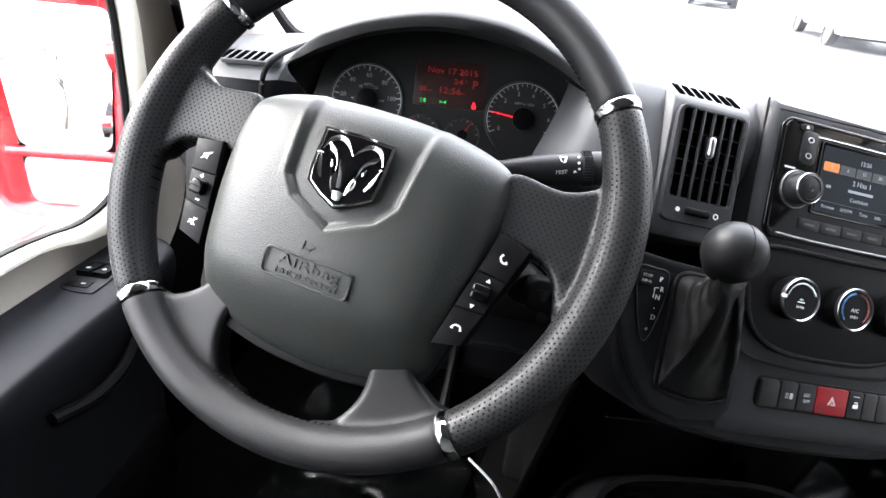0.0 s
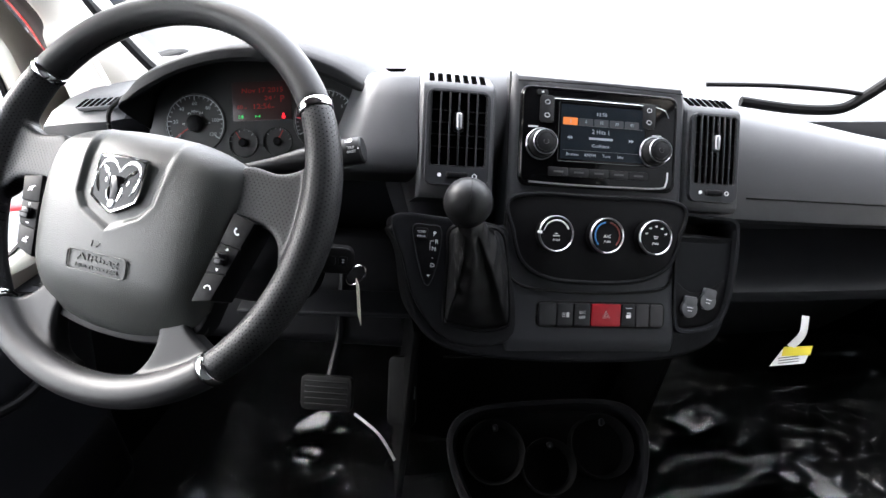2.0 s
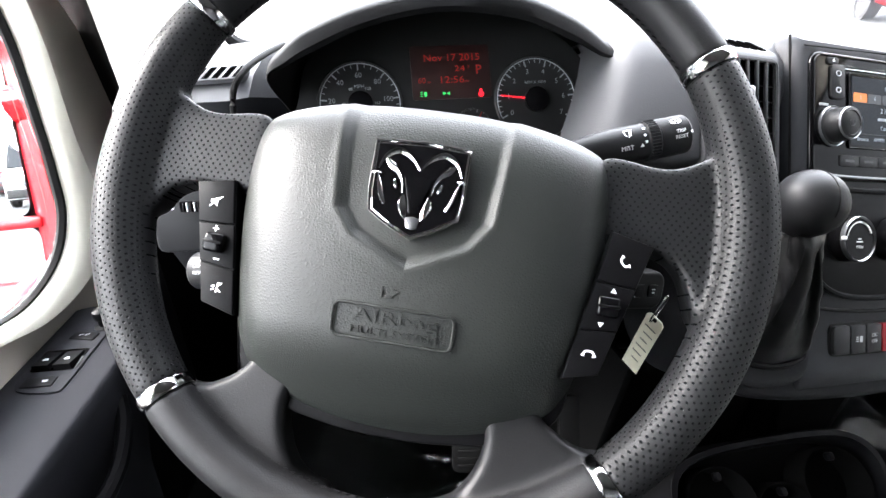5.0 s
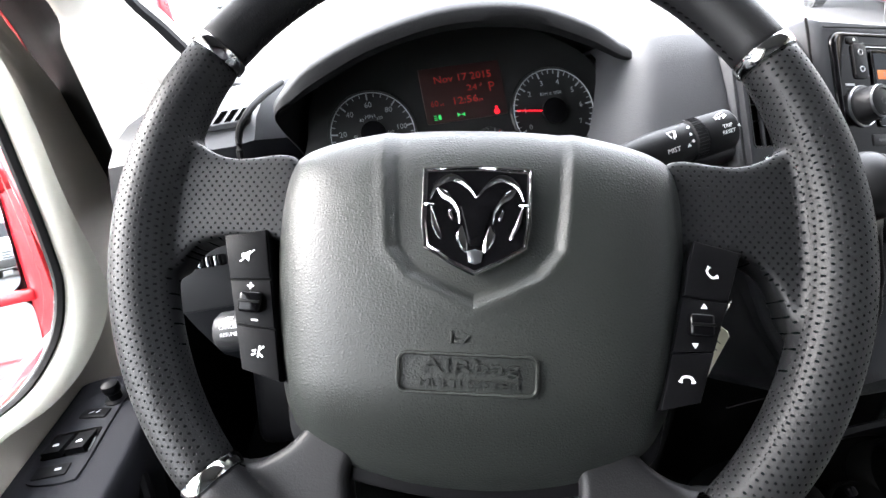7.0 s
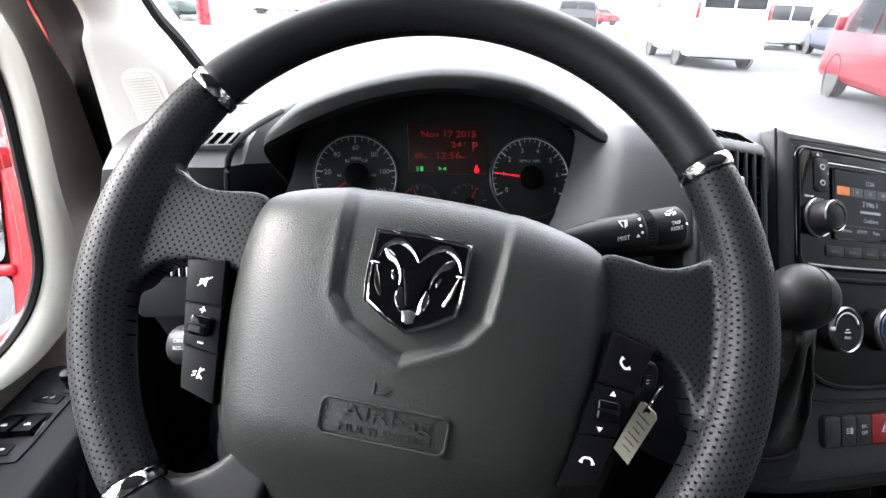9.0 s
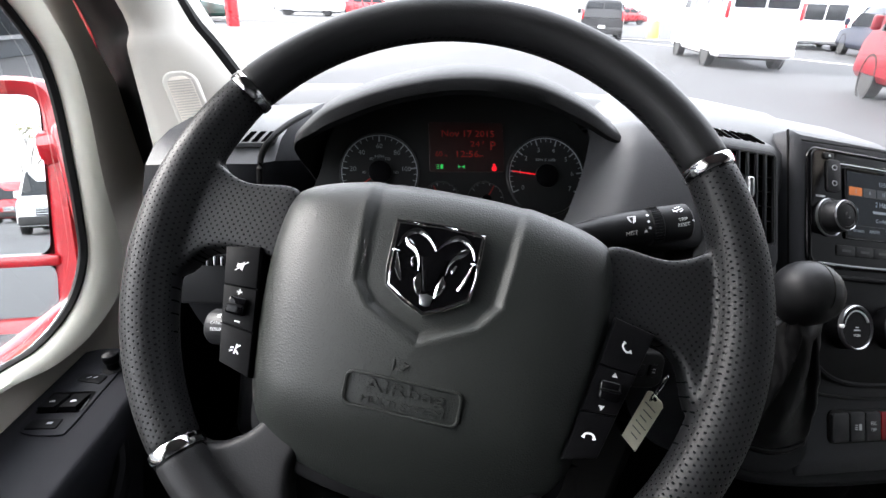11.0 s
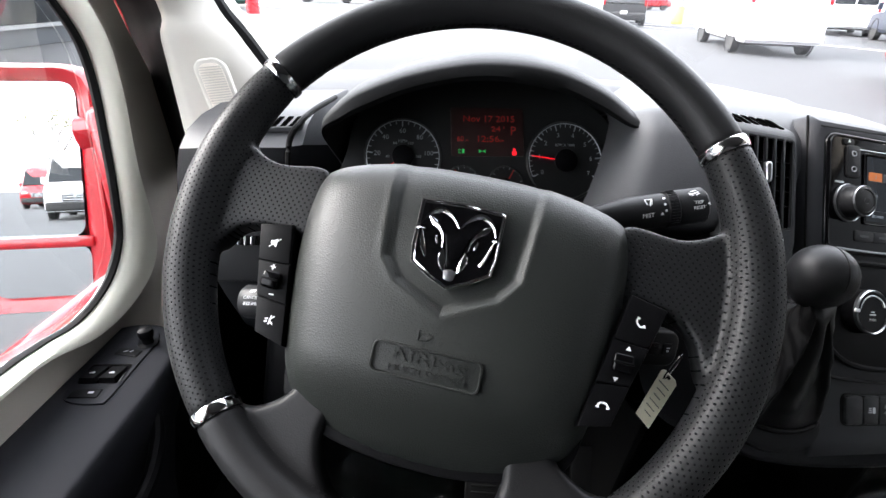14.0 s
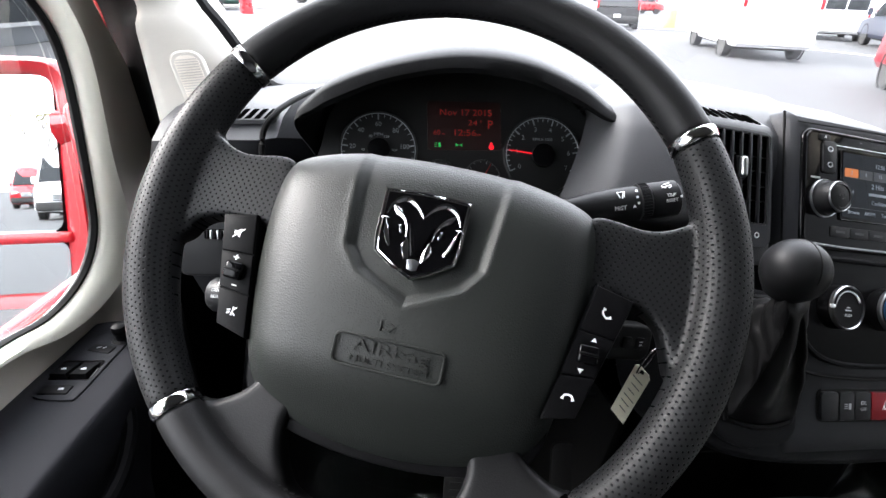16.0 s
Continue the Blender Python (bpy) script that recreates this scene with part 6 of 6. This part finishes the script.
part("windscreen_edge", tube(edge_l, 0.0125, 10), M_RUBBER, pillar, "black windscreen edge")
gr = axes((-0.263, 0.735, 1.738), Vector((0.93, 0.30, 0.10)).normalized(), Vector((-0.30, 0.10, 0.95)).normalized(), Vector((0.28, -0.94, 0.19)).normalized())
speaker = part("speaker_frame", moved(prism(rounded(0.037, 0.084, 0.014, 6), -0.01, 0.005, 0.003, 3), gr), M_CREAM, pillar, "cream speaker grille")
part("speaker_mesh", moved(prism(rounded(0.027, 0.072, 0.010, 6), 0.004, 0.0058, 0.0005), gr), M_TAUPE, speaker)
for i in range(22):
    part("grille_rib", moved(box(0.0255, 0.0014, 0.0009, 0.0003, at=(0, -0.0315 + 0.0030 * i, 0.0060)), gr), M_CREAM, speaker)

# door mirror: tall red housing, two glasses
MN = Vector((0.222, -0.964, 0.165)).normalized()
MX = Vector((0, 0, 1)).cross(MN).normalized()
MY = MN.cross(MX)
mirror = thing("door_mirror", "tall red door mirror with a main glass and a wide-angle glass", "door mirror", axes((-0.667, 0.84, 1.565), MX, MY, MN))


def mirror_loop(w0, w1, h0, h1, z, r=0.03):
    pts = [(-w0, h0), (w0 * 0.93, h0), (w1, h1), (-w1, h1)]
    out = []
    for i, p in enumerate(pts):
        q, s = pts[i - 1], pts[(i + 1) % 4]
        p_, q_, s_ = Vector(p), Vector(q), Vector(s)
        u, v = p_ + (q_ - p_).normalized() * r, p_ + (s_ - p_).normalized() * r
        for j in range(6):
            t = j / 5
            out.append(((1 - t) ** 2 * u + 2 * t * (1 - t) * p_ + t * t * v).to_3d() + Vector((0, 0, z)))
    return out


part("housing", loft([mirror_loop(0.112, 0.118, -0.185, 0.170, -0.10, 0.05), mirror_loop(0.128, 0.130, -0.205, 0.188, -0.05, 0.05), mirror_loop(0.131, 0.133, -0.208, 0.190, 0.012, 0.045), mirror_loop(0.125, 0.128, -0.203, 0.184, 0.022, 0.042), mirror_loop(0.100, 0.116, -0.192, 0.172, 0.018, 0.034), mirror_loop(0.078, 0.104, -0.184, 0.164, 0.002, 0.030)], caps=False), M_RED, mirror, "red mirror housing", angle=50)
part("housing_back", prism([(p.x, p.y) for p in mirror_loop(0.112, 0.115, -0.19, 0.170, 0, 0.034)], -0.02, -0.006), M_BLACK, mirror)
part("main_glass", prism([(p.x, p.y) for p in mirror_loop(0.084, 0.103, -0.080, 0.164, 0, 0.024)], -0.002, 0.004), M_MIRROR, mirror, "main mirror glass")
part("wide_glass", prism([(p.x, p.y) for p in mirror_loop(0.077, 0.083, -0.184, -0.096, 0, 0.024)], -0.002, 0.004), M_MIRROR, mirror, "lower wide-angle mirror glass")
part("glass_divider", box(0.21, 0.018, 0.016, 0.005, 3, at=(-0.012, -0.088, 0.008)), M_RED, mirror)
part("arm", tube(smooth_line([(0.10, 0.085, 0.0), (0.15, 0.088, 0.0), (0.21, 0.080, 0.02), (0.25, 0.06, 0.06)], 5), 0.028, 12, flat=1.3), M_RED, mirror, "red mirror arm")
part("foot", moved(box(0.05, 0.22, 0.05, 0.02, 3), T(0.150, 0.02, 0.02) @ pose(0, 0, 0, 0, 20, 4)), M_RED, mirror, "red mirror foot")

# windscreen
solo_glass = loft([[(-0.42, 0.52, 2.36), (-0.20, 0.50, 2.40), (0.40, 0.48, 2.42), (1.0, 0.50, 2.40), (1.22, 0.52, 2.36)], [(-0.38, 0.80, 2.03), (-0.20, 0.82, 2.05), (0.40, 0.84, 2.06), (1.0, 0.86, 2.05), (1.20, 0.86, 2.03)], [(-0.33, 0.98, 1.70), (-0.20, 1.10, 1.66), (0.40, 1.22, 1.64), (1.0, 1.20, 1.60), (1.20, 1.10, 1.58)]], closed=False, caps=False)
ws = solo("windscreen", solo_glass, M_GLASS, "clear sloping windscreen", "window", kind="structure", angle=180)
ws.visible_shadow = False
# right door as a plain mirror image of the shell, with its window
rd = thing("passenger_door", "van door with cream window surround seen from inside", "door")
part("door_skin", box(0.04, 1.40, 0.50, 0.01, at=(1.27, 0.25, 1.22)), M_RED, rd, "red painted door metal")
part("door_trim", box(0.05, 1.44, 0.52, 0.02, at=(1.235, 0.25, 1.23)), M_BLACK, rd)
part("window_surround", box(0.05, 1.40, 0.06, 0.01, at=(1.26, 0.25, 1.50)), M_CREAM, rd)
part("door_frame", join(box(0.05, 0.30, 0.95, 0.01, at=(1.26, -0.34, 1.93)), box(0.05, 1.2, 0.30, 0.01, at=(1.26, 0.10, 2.28))), M_TAUPE, rd)
# unseen pane, added so that less light comes in from the right
part("door_glass", box(0.006, 1.16, 0.64, 0.002, at=(1.262, 0.39, 1.84)), M_LIGHTCUT, rd, "unseen dark pane added to cut light from the passenger side")
pr = thing("windscreen_pillar", "cream trimmed windscreen pillar", "pillar")
part("pillar_trim", tube([(1.22, 0.50, 2.36), (1.23, 0.80, 2.05), (1.26, 1.0, 1.55)], 0.04, 10), M_CREAM, pr)
solo("header_rail", box(1.75, 0.10, 0.07, 0.02, at=(0.40, 0.50, 2.46)), M_HEADLINER, "unseen rail over the windscreen, darkened like the headliner", "trim", kind="structure")
for x in (-0.50, 1.30):
    solo("roof_rail", box(0.06, 1.4, 0.20, 0.02, at=(x, -0.10, 2.42)), M_HEADLINER, "unseen roof rail over the door, darkened like the headliner", "trim", kind="structure")
# wiper arm low on the windscreen, set inside the glass to fit the camera's view
wp = thing("windscreen_wiper", "black wiper blade set inside the windscreen to fit the view", "wiper")
part("blade", tube(smooth_line([(0.715, 1.0, 1.664), (0.83, 1.0, 1.660), (0.932, 1.0, 1.650), (0.99, 1.0, 1.640)], 6), 0.004, 8), M_RUBBER, wp)
part("arm", tube(smooth_line([(0.779, 1.0, 1.633), (0.866, 1.0, 1.619), (0.941, 1.0, 1.617), (0.980, 1.0, 1.638), (1.04, 0.99, 1.70)], 6), 0.0095, 10), M_RUBBER, wp)

# ---- vehicles and the lot outside ----


def vehicle(name, label, paint, m, L=5.6, W=2.0, H=2.1, nose=1.1, kind="van", group="", wheels=(0.95, 4.35), belt=1.15, dark_windows=True):
    """A parked vehicle facing +y from its tail at y = 0: shaped body, windows, wheels, lamps, bumpers."""
    v = thing(name, label, "vehicle", m, group)
    hw = W / 2
    # stations: y, roof height, half width at the roof, bonnet or roof flag
    if kind == "van":
        st_ = [(0.0, H * 0.97, 0.84), (0.12, H, 0.86), (L - nose - 0.75, H, 0.86), (L - nose - 0.35, H * 0.90, 0.85), (L - nose + 0.30, belt + 0.12, 0.90), (L - 0.25, belt - 0.12, 0.90), (L, belt - 0.35, 0.84)]
    else:
        st_ = [(0.0, belt, 0.86), (0.35, H * 0.93, 0.78), (0.6, H, 0.80), (L - nose - 1.1, H, 0.80), (L - nose - 0.2, belt + 0.06, 0.88), (L - 0.3, belt - 0.10, 0.88), (L, belt - 0.32, 0.80)]
    secs = []
    for y, zr, k in st_:
        zb = 0.32
        e = 0.95 if y in (0.0, L) else 1.0
        mid = min(belt, zr - 0.05)
        s = [(hw * 0.92 * e, zb), (hw * e, zb + 0.12), (hw * 1.0 * e, mid * 0.7), (hw * 0.985 * e, mid), (hw * k + (hw - hw * k) * (0.0 if zr > belt + 0.2 else 0.6), zr - 0.10), (hw * k * 0.93, zr - 0.02), (hw * k * 0.5, zr + 0.02)]
        secs.append([(x, y, z) for x, z in s] + [(-x, y, z) for x, z in s[::-1]])
    part("body", loft(secs), paint, v, angle=30)
    # side windows
    y1 = L - nose - (0.30 if kind == "van" else 0.5)
    n = 3
    y0 = 0.35 if kind == "van" else 0.55
    for s in (-1, 1):
        for i in range(n):
            a, b = y0 + (y1 - y0) * i / n + 0.05, y0 + (y1 - y0) * (i + 1) / n - 0.05
            zt = H - 0.16
            xb, xt = hw * 0.992, hw * 0.875 + 0.02
            slope = 0.35 if i == n - 1 else 0.0
            q = [(a, belt + 0.06), (b + slope * 0.4, belt + 0.06), (b - slope, zt - 0.06), (a, zt - 0.06)]
            bmv = loft([[(s * (xb + (xt - xb) * (z - belt) / (H - 0.1 - belt) - 0.03), y, z) for y, z in q], [(s * (xb + (xt - xb) * (z - belt) / (H - 0.1 - belt) + 0.012), y, z) for y, z in q]])
            part("side_window", bmv, M_DGLASS, v)
        for wy in wheels:
            w_ = part("wheel", moved(lathe([(0.20, -0.11), (0.32, -0.115), (0.355, -0.09), (0.36, 0.0), (0.355, 0.09), (0.32, 0.115), (0.20, 0.11)], 28), T(s * (hw - 0.12), wy, 0.36) @ pose(0, 0, 0, 0, 90, 0)), M_TYRE, v, "black tyre")
            part("rim", moved(lathe([(0.21, 0.0), (0.215, 0.105 * 1), (0.18, 0.10), (0.06, 0.07), (0.0001, 0.085)], 20), T(s * (hw - 0.12), wy, 0.36) @ pose(0, 0, 0, 0, 90 * s, 0)), M_RIM, w_, "alloy rim")
            for k in range(5):
                part("rim_slot", moved(box(0.05, 0.10, 0.01, 0.01), T(s * (hw - 0.12), wy, 0.36) @ pose(0, 0, 0, 0, 90 * s, 0) @ pose(0, 0, 0, 0, 0, 72 * k) @ T(0, 0.125, 0.088) @ pose(0, 0, 0, 14)), M_TYRE, w_)
            part("wheel_arch", moved(lathe([(0.39, -0.01), (0.43, -0.01), (0.43, 0.02), (0.39, 0.02)], 28, True), T(s * (hw - 0.012), wy, 0.38) @ pose(0, 0, 0, 0, 90 * s, 0)), M_TYRE, v)
        part("tail_lamp", box(0.10, 0.06, 0.42, 0.02, at=(s * (hw * 0.90), 0.02, belt + 0.05)), M_LAMP_R, v, "red tail lamp")
        part("head_lamp", moved(box(0.30, 0.20, 0.26, 0.05, 3), T(s * hw * 0.72, L - 0.13, belt - 0.36)), M_LAMP_W, v, "clear headlamp")
        part("wing_mirror", moved(box(0.16, 0.10, 0.26, 0.04, 3), T(s * (hw + 0.10), L - nose - 0.25, belt + 0.20)), paint, v)
    # rear glass, two panes
    for s in (-1, 1):
        part("rear_window", box(hw * 0.74, 0.03, H - belt - 0.32, 0.02, at=(s * hw * 0.40, 0.0 if kind == "van" else 0.17, (belt + H) / 2 - 0.05)), M_DGLASS, v)
    part("rear_bumper", box(W * 0.95, 0.16, 0.22, 0.05, 3, at=(0, -0.03, 0.48)), paint if kind == "van" else M_TYRE, v)
    part("front_bumper", box(W * 0.93, 0.22, 0.34, 0.08, 3, at=(0, L - 0.06, 0.50)), M_TYRE, v)
    part("plate_bar", box(0.32, 0.02, 0.14, 0.01, at=(0, -0.12, 0.60)), M_PAPER, v)
    # windscreen
    if kind == "van":
        a, b = (L - nose - 0.42, H * 0.90), (L - nose + 0.28, belt + 0.14)
    else:
        a, b = (L - nose - 1.05, H - 0.02), (L - nose - 0.22, belt + 0.08)
    q = [(-hw * 0.80, a), (hw * 0.80, a), (hw * 0.86, b), (-hw * 0.86, b)]
    part("windscreen", loft([[(x, p[0] - 0.02, p[1] - 0.03) for x, p in q], [(x, p[0] + 0.035, p[1] + 0.03) for x, p in q]]), M_DGLASS, v)
    # grille of crossed bars
    part("grille", box(W * 0.42, 0.06, 0.30, 0.03, at=(0, L + 0.0, belt - 0.42)), M_TYRE, v)
    for k in (-1, 0, 1):
        part("grille_bar", box(W * 0.42, 0.03, 0.035, 0.01, at=(0, L + 0.03, belt - 0.42 + 0.09 * k)), M_CHROME, v)
    part("grille_post", box(0.05, 0.03, 0.28, 0.01, at=(0, L + 0.032, belt - 0.42)), M_CHROME, v)
    part("underbody", box(W * 0.8, L * 0.9, 0.16, 0.03, at=(0, L / 2, 0.33)), M_TYRE, v)
    return v


def spot(x, y, heading):
    """Where a vehicle's tail stands, and the degrees that it turns to the right."""
    return pose(x, y, GROUND, 0, 0, -heading)


vehicle("passenger_van", "white passenger van parked tail towards the camera", M_WHITE, spot(8.15, 15.6, 8), L=5.7, W=2.05, H=2.5, belt=1.45, group="vans on the lot")
vehicle("passenger_van", "red passenger van parked side on", M_MAROON, spot(7.55, 6.5, 19), L=5.6, W=2.05, H=2.25, nose=0.8, wheels=(0.9, 4.5), group="vans on the lot")
vehicle("passenger_van", "white passenger van far off in the row", M_WHITE, spot(16.1, 25.8, 22), L=5.7, W=2.0, H=2.1, group="vans on the lot")
vehicle("sport_utility_car", "navy blue sport utility car parked in the row", M_NAVY, spot(15.8, 20.2, 18), L=4.9, W=1.95, H=1.8, kind="suv", wheels=(0.9, 3.8), belt=1.05, group="cars on the lot")
vehicle("sport_utility_car", "black sport utility car parked tail on", M_BLACKP, spot(7.0, 27.8, 12), L=5.0, W=2.05, H=1.85, kind="suv", wheels=(0.9, 3.8), belt=1.05, group="cars on the lot")
vehicle("sport_utility_car", "red car far across the lot", M_RED, spot(14.4, 56.2, 60), L=4.7, W=1.9, H=1.6, kind="suv", wheels=(0.9, 3.7), belt=1.0, group="cars on the lot")
vehicle("sport_utility_car", "red car far across the lot", M_RED, spot(21.3, 54.7, 70), L=4.7, W=1.9, H=1.7, kind="suv", wheels=(0.9, 3.7), belt=1.0, group="cars on the lot")
vehicle("sport_utility_car", "white car far across the lot", M_WHITE, spot(23.6, 33.4, 30), L=4.7, W=1.9, H=1.7, kind="suv", wheels=(0.9, 3.7), belt=1.0, group="cars on the lot")
vehicle("sport_utility_car", "dark green car beyond the red post", M_GREENP, spot(-17.1, 29.6, 62), L=5.2, W=2.0, H=1.75, kind="suv", wheels=(0.9, 3.8), belt=1.0, group="cars on the lot")
vehicle("pickup_truck", "white truck far across the lot", M_WHITE, spot(-14.4, 47.1, 80), L=5.4, W=2.0, H=1.95, kind="suv", wheels=(0.9, 4.0), belt=1.1, group="cars on the lot")
vehicle("pickup_truck", "red truck far across the lot", M_RED, spot(-8.8, 47.1, 80), L=4.4, W=2.0, H=1.95, kind="suv", wheels=(0.9, 3.4), belt=1.1, group="cars on the lot")
# rows behind, seen in the mirror
vehicle("cargo_van", "white van with a black bumper standing behind", M_WHITE, spot(-5.3, -26.6, 2), L=5.4, W=2.05, H=2.5, nose=0.8, wheels=(0.9, 4.4), belt=1.25, group="vans behind")
vehicle("cargo_van", "red van with a chrome grille standing behind", M_RED, spot(-10.4, -42.6, 2), L=5.4, W=2.05, H=2.5, nose=0.8, wheels=(0.9, 4.4), belt=1.25, group="vans behind")


def post(name, label, x, y, h, r, material, foot=None):
    p = thing(name, label, "post", T(x, y, GROUND))
    part("pole", lathe([(r, 0), (r, h * 0.5), (r * 0.8, h)], 16), material, p)
    if foot:
        part("footing", lathe([(0.30, 0), (0.30, 0.80), (0.26, 0.86), (r, 0.86)], 20), foot, p, "yellow painted footing")
    return p


post("lamp_post", "tall light post on a yellow footing", 10.9, 31.9, 8.0, 0.10, M_CONCRETE, M_YPAINT)
post("canopy_post", "red painted steel post", -10.6, 27.7, 6.0, 0.30, M_RED)
post("sign_post", "thin red post across the lot", -14.4, 29.6, 3.0, 0.06, M_RED)
# painted bay lines and a low kerb
for i, (x, y, w, d, r) in enumerate(((11.9, 21.0, 18.0, 0.13, -62), (6.8, 30.4, 20.0, 0.15, -6), (-9.9, 20.5, 9.0, 0.15, 8))):
    solo("painted_line", moved(box(w, d, 0.006), pose(x, y, GROUND + 0.004, 0, 0, r)), M_LINE, "white painted bay line on the asphalt", "road marking", group="bay lines", kind="structure")
solo("kerb", moved(box(34, 0.5, 0.16, 0.03), pose(-15.2, 33.4, GROUND + 0.08, 0, 0, 4)), M_CONCRETE, "pale concrete kerb across the lot", "kerb", kind="structure")
# dark showroom building beside the van
hall = thing("showroom_building", "dark grey showroom building beside the lot", "building", T(-14.5, 6.1, GROUND))
part("wall", box(10.0, 15.0, 4.6, 0.03, at=(0, 0, 2.3)), M_ROOFING, hall)
part("roof", box(10.6, 15.6, 0.5, 0.05, at=(0, 0, 4.85)), M_BLACKP, hall)
part("fascia", box(0.12, 15.0, 0.25, 0.02, at=(5.05, 0, 2.2)), M_CONCRETE, hall)
for i in range(6):
    wn_ = part("window", box(0.10, 2.0, 1.5, 0.02, at=(5.04, -6.0 + 2.4 * i, 1.2)), M_DGLASS, hall)
    part("window_frame", join(box(0.06, 2.1, 0.08, at=(5.08, -6.0 + 2.4 * i, 1.99)), box(0.06, 2.1, 0.08, at=(5.08, -6.0 + 2.4 * i, 0.41))), M_SATIN, wn_)


def tree(x, y, h, seed, leafy):
    """A bare late-autumn tree: tapered trunk, forked limbs, few leaves."""
    rg = random.Random(seed)
    t = thing("tree", "bare late-autumn tree with thin branches", "tree", T(x, y, GROUND), "trees behind")
    bms = []

    def grow(p, d, l, r, lev):
        q = p + d * l
        mid = p.lerp(q, 0.5) + Vector((rg.uniform(-1, 1), rg.uniform(-1, 1), 0)) * l * 0.06
        bms.append(tube([p, mid, q], [r, r * 0.85, r * 0.65], 5))
        if lev == 0:
            tips.append(q)
            return
        for _ in range(3 if lev > 1 else 2):
            nd = (d + Vector((rg.uniform(-1, 1), rg.uniform(-1, 1), rg.uniform(-0.1, 0.7))) * 0.62).normalized()
            grow(q, nd, l * rg.uniform(0.55, 0.8), r * 0.6, lev - 1)

    tips = []
    grow(Vector((0, 0, 0)), Vector((0, 0, 1)), h * 0.32, h * 0.016, 4)
    part("trunk", join(*bms), M_BARK, t)
    lv = bmesh.new()
    for q in tips:
        for _ in range(leafy):
            c = q + Vector((rg.gauss(0, 0.3), rg.gauss(0, 0.3), rg.gauss(0, 0.25)))
            a = Vector((rg.gauss(0, 1), rg.gauss(0, 1), rg.gauss(0, 1))).normalized() * 0.09
            b = a.cross(Vector((rg.gauss(0, 1), rg.gauss(0, 1), rg.gauss(0, 1)))).normalized() * 0.06
            lv.faces.new([lv.verts.new(c + s) for s in (-a - b, a - b, a + b, -a + b)])
    if leafy:
        part("crown", lv, M_LEAF, t)
    else:
        lv.free()


for i, (x, y, h, lf) in enumerate(((-9, -56, 10, 0), (-14, -58, 9, 6), (-19, -55, 11, 0), (-6, -60, 8, 6), (-25, -57, 10, 0))):
    tree(x, y, h, 20 + i, lf)
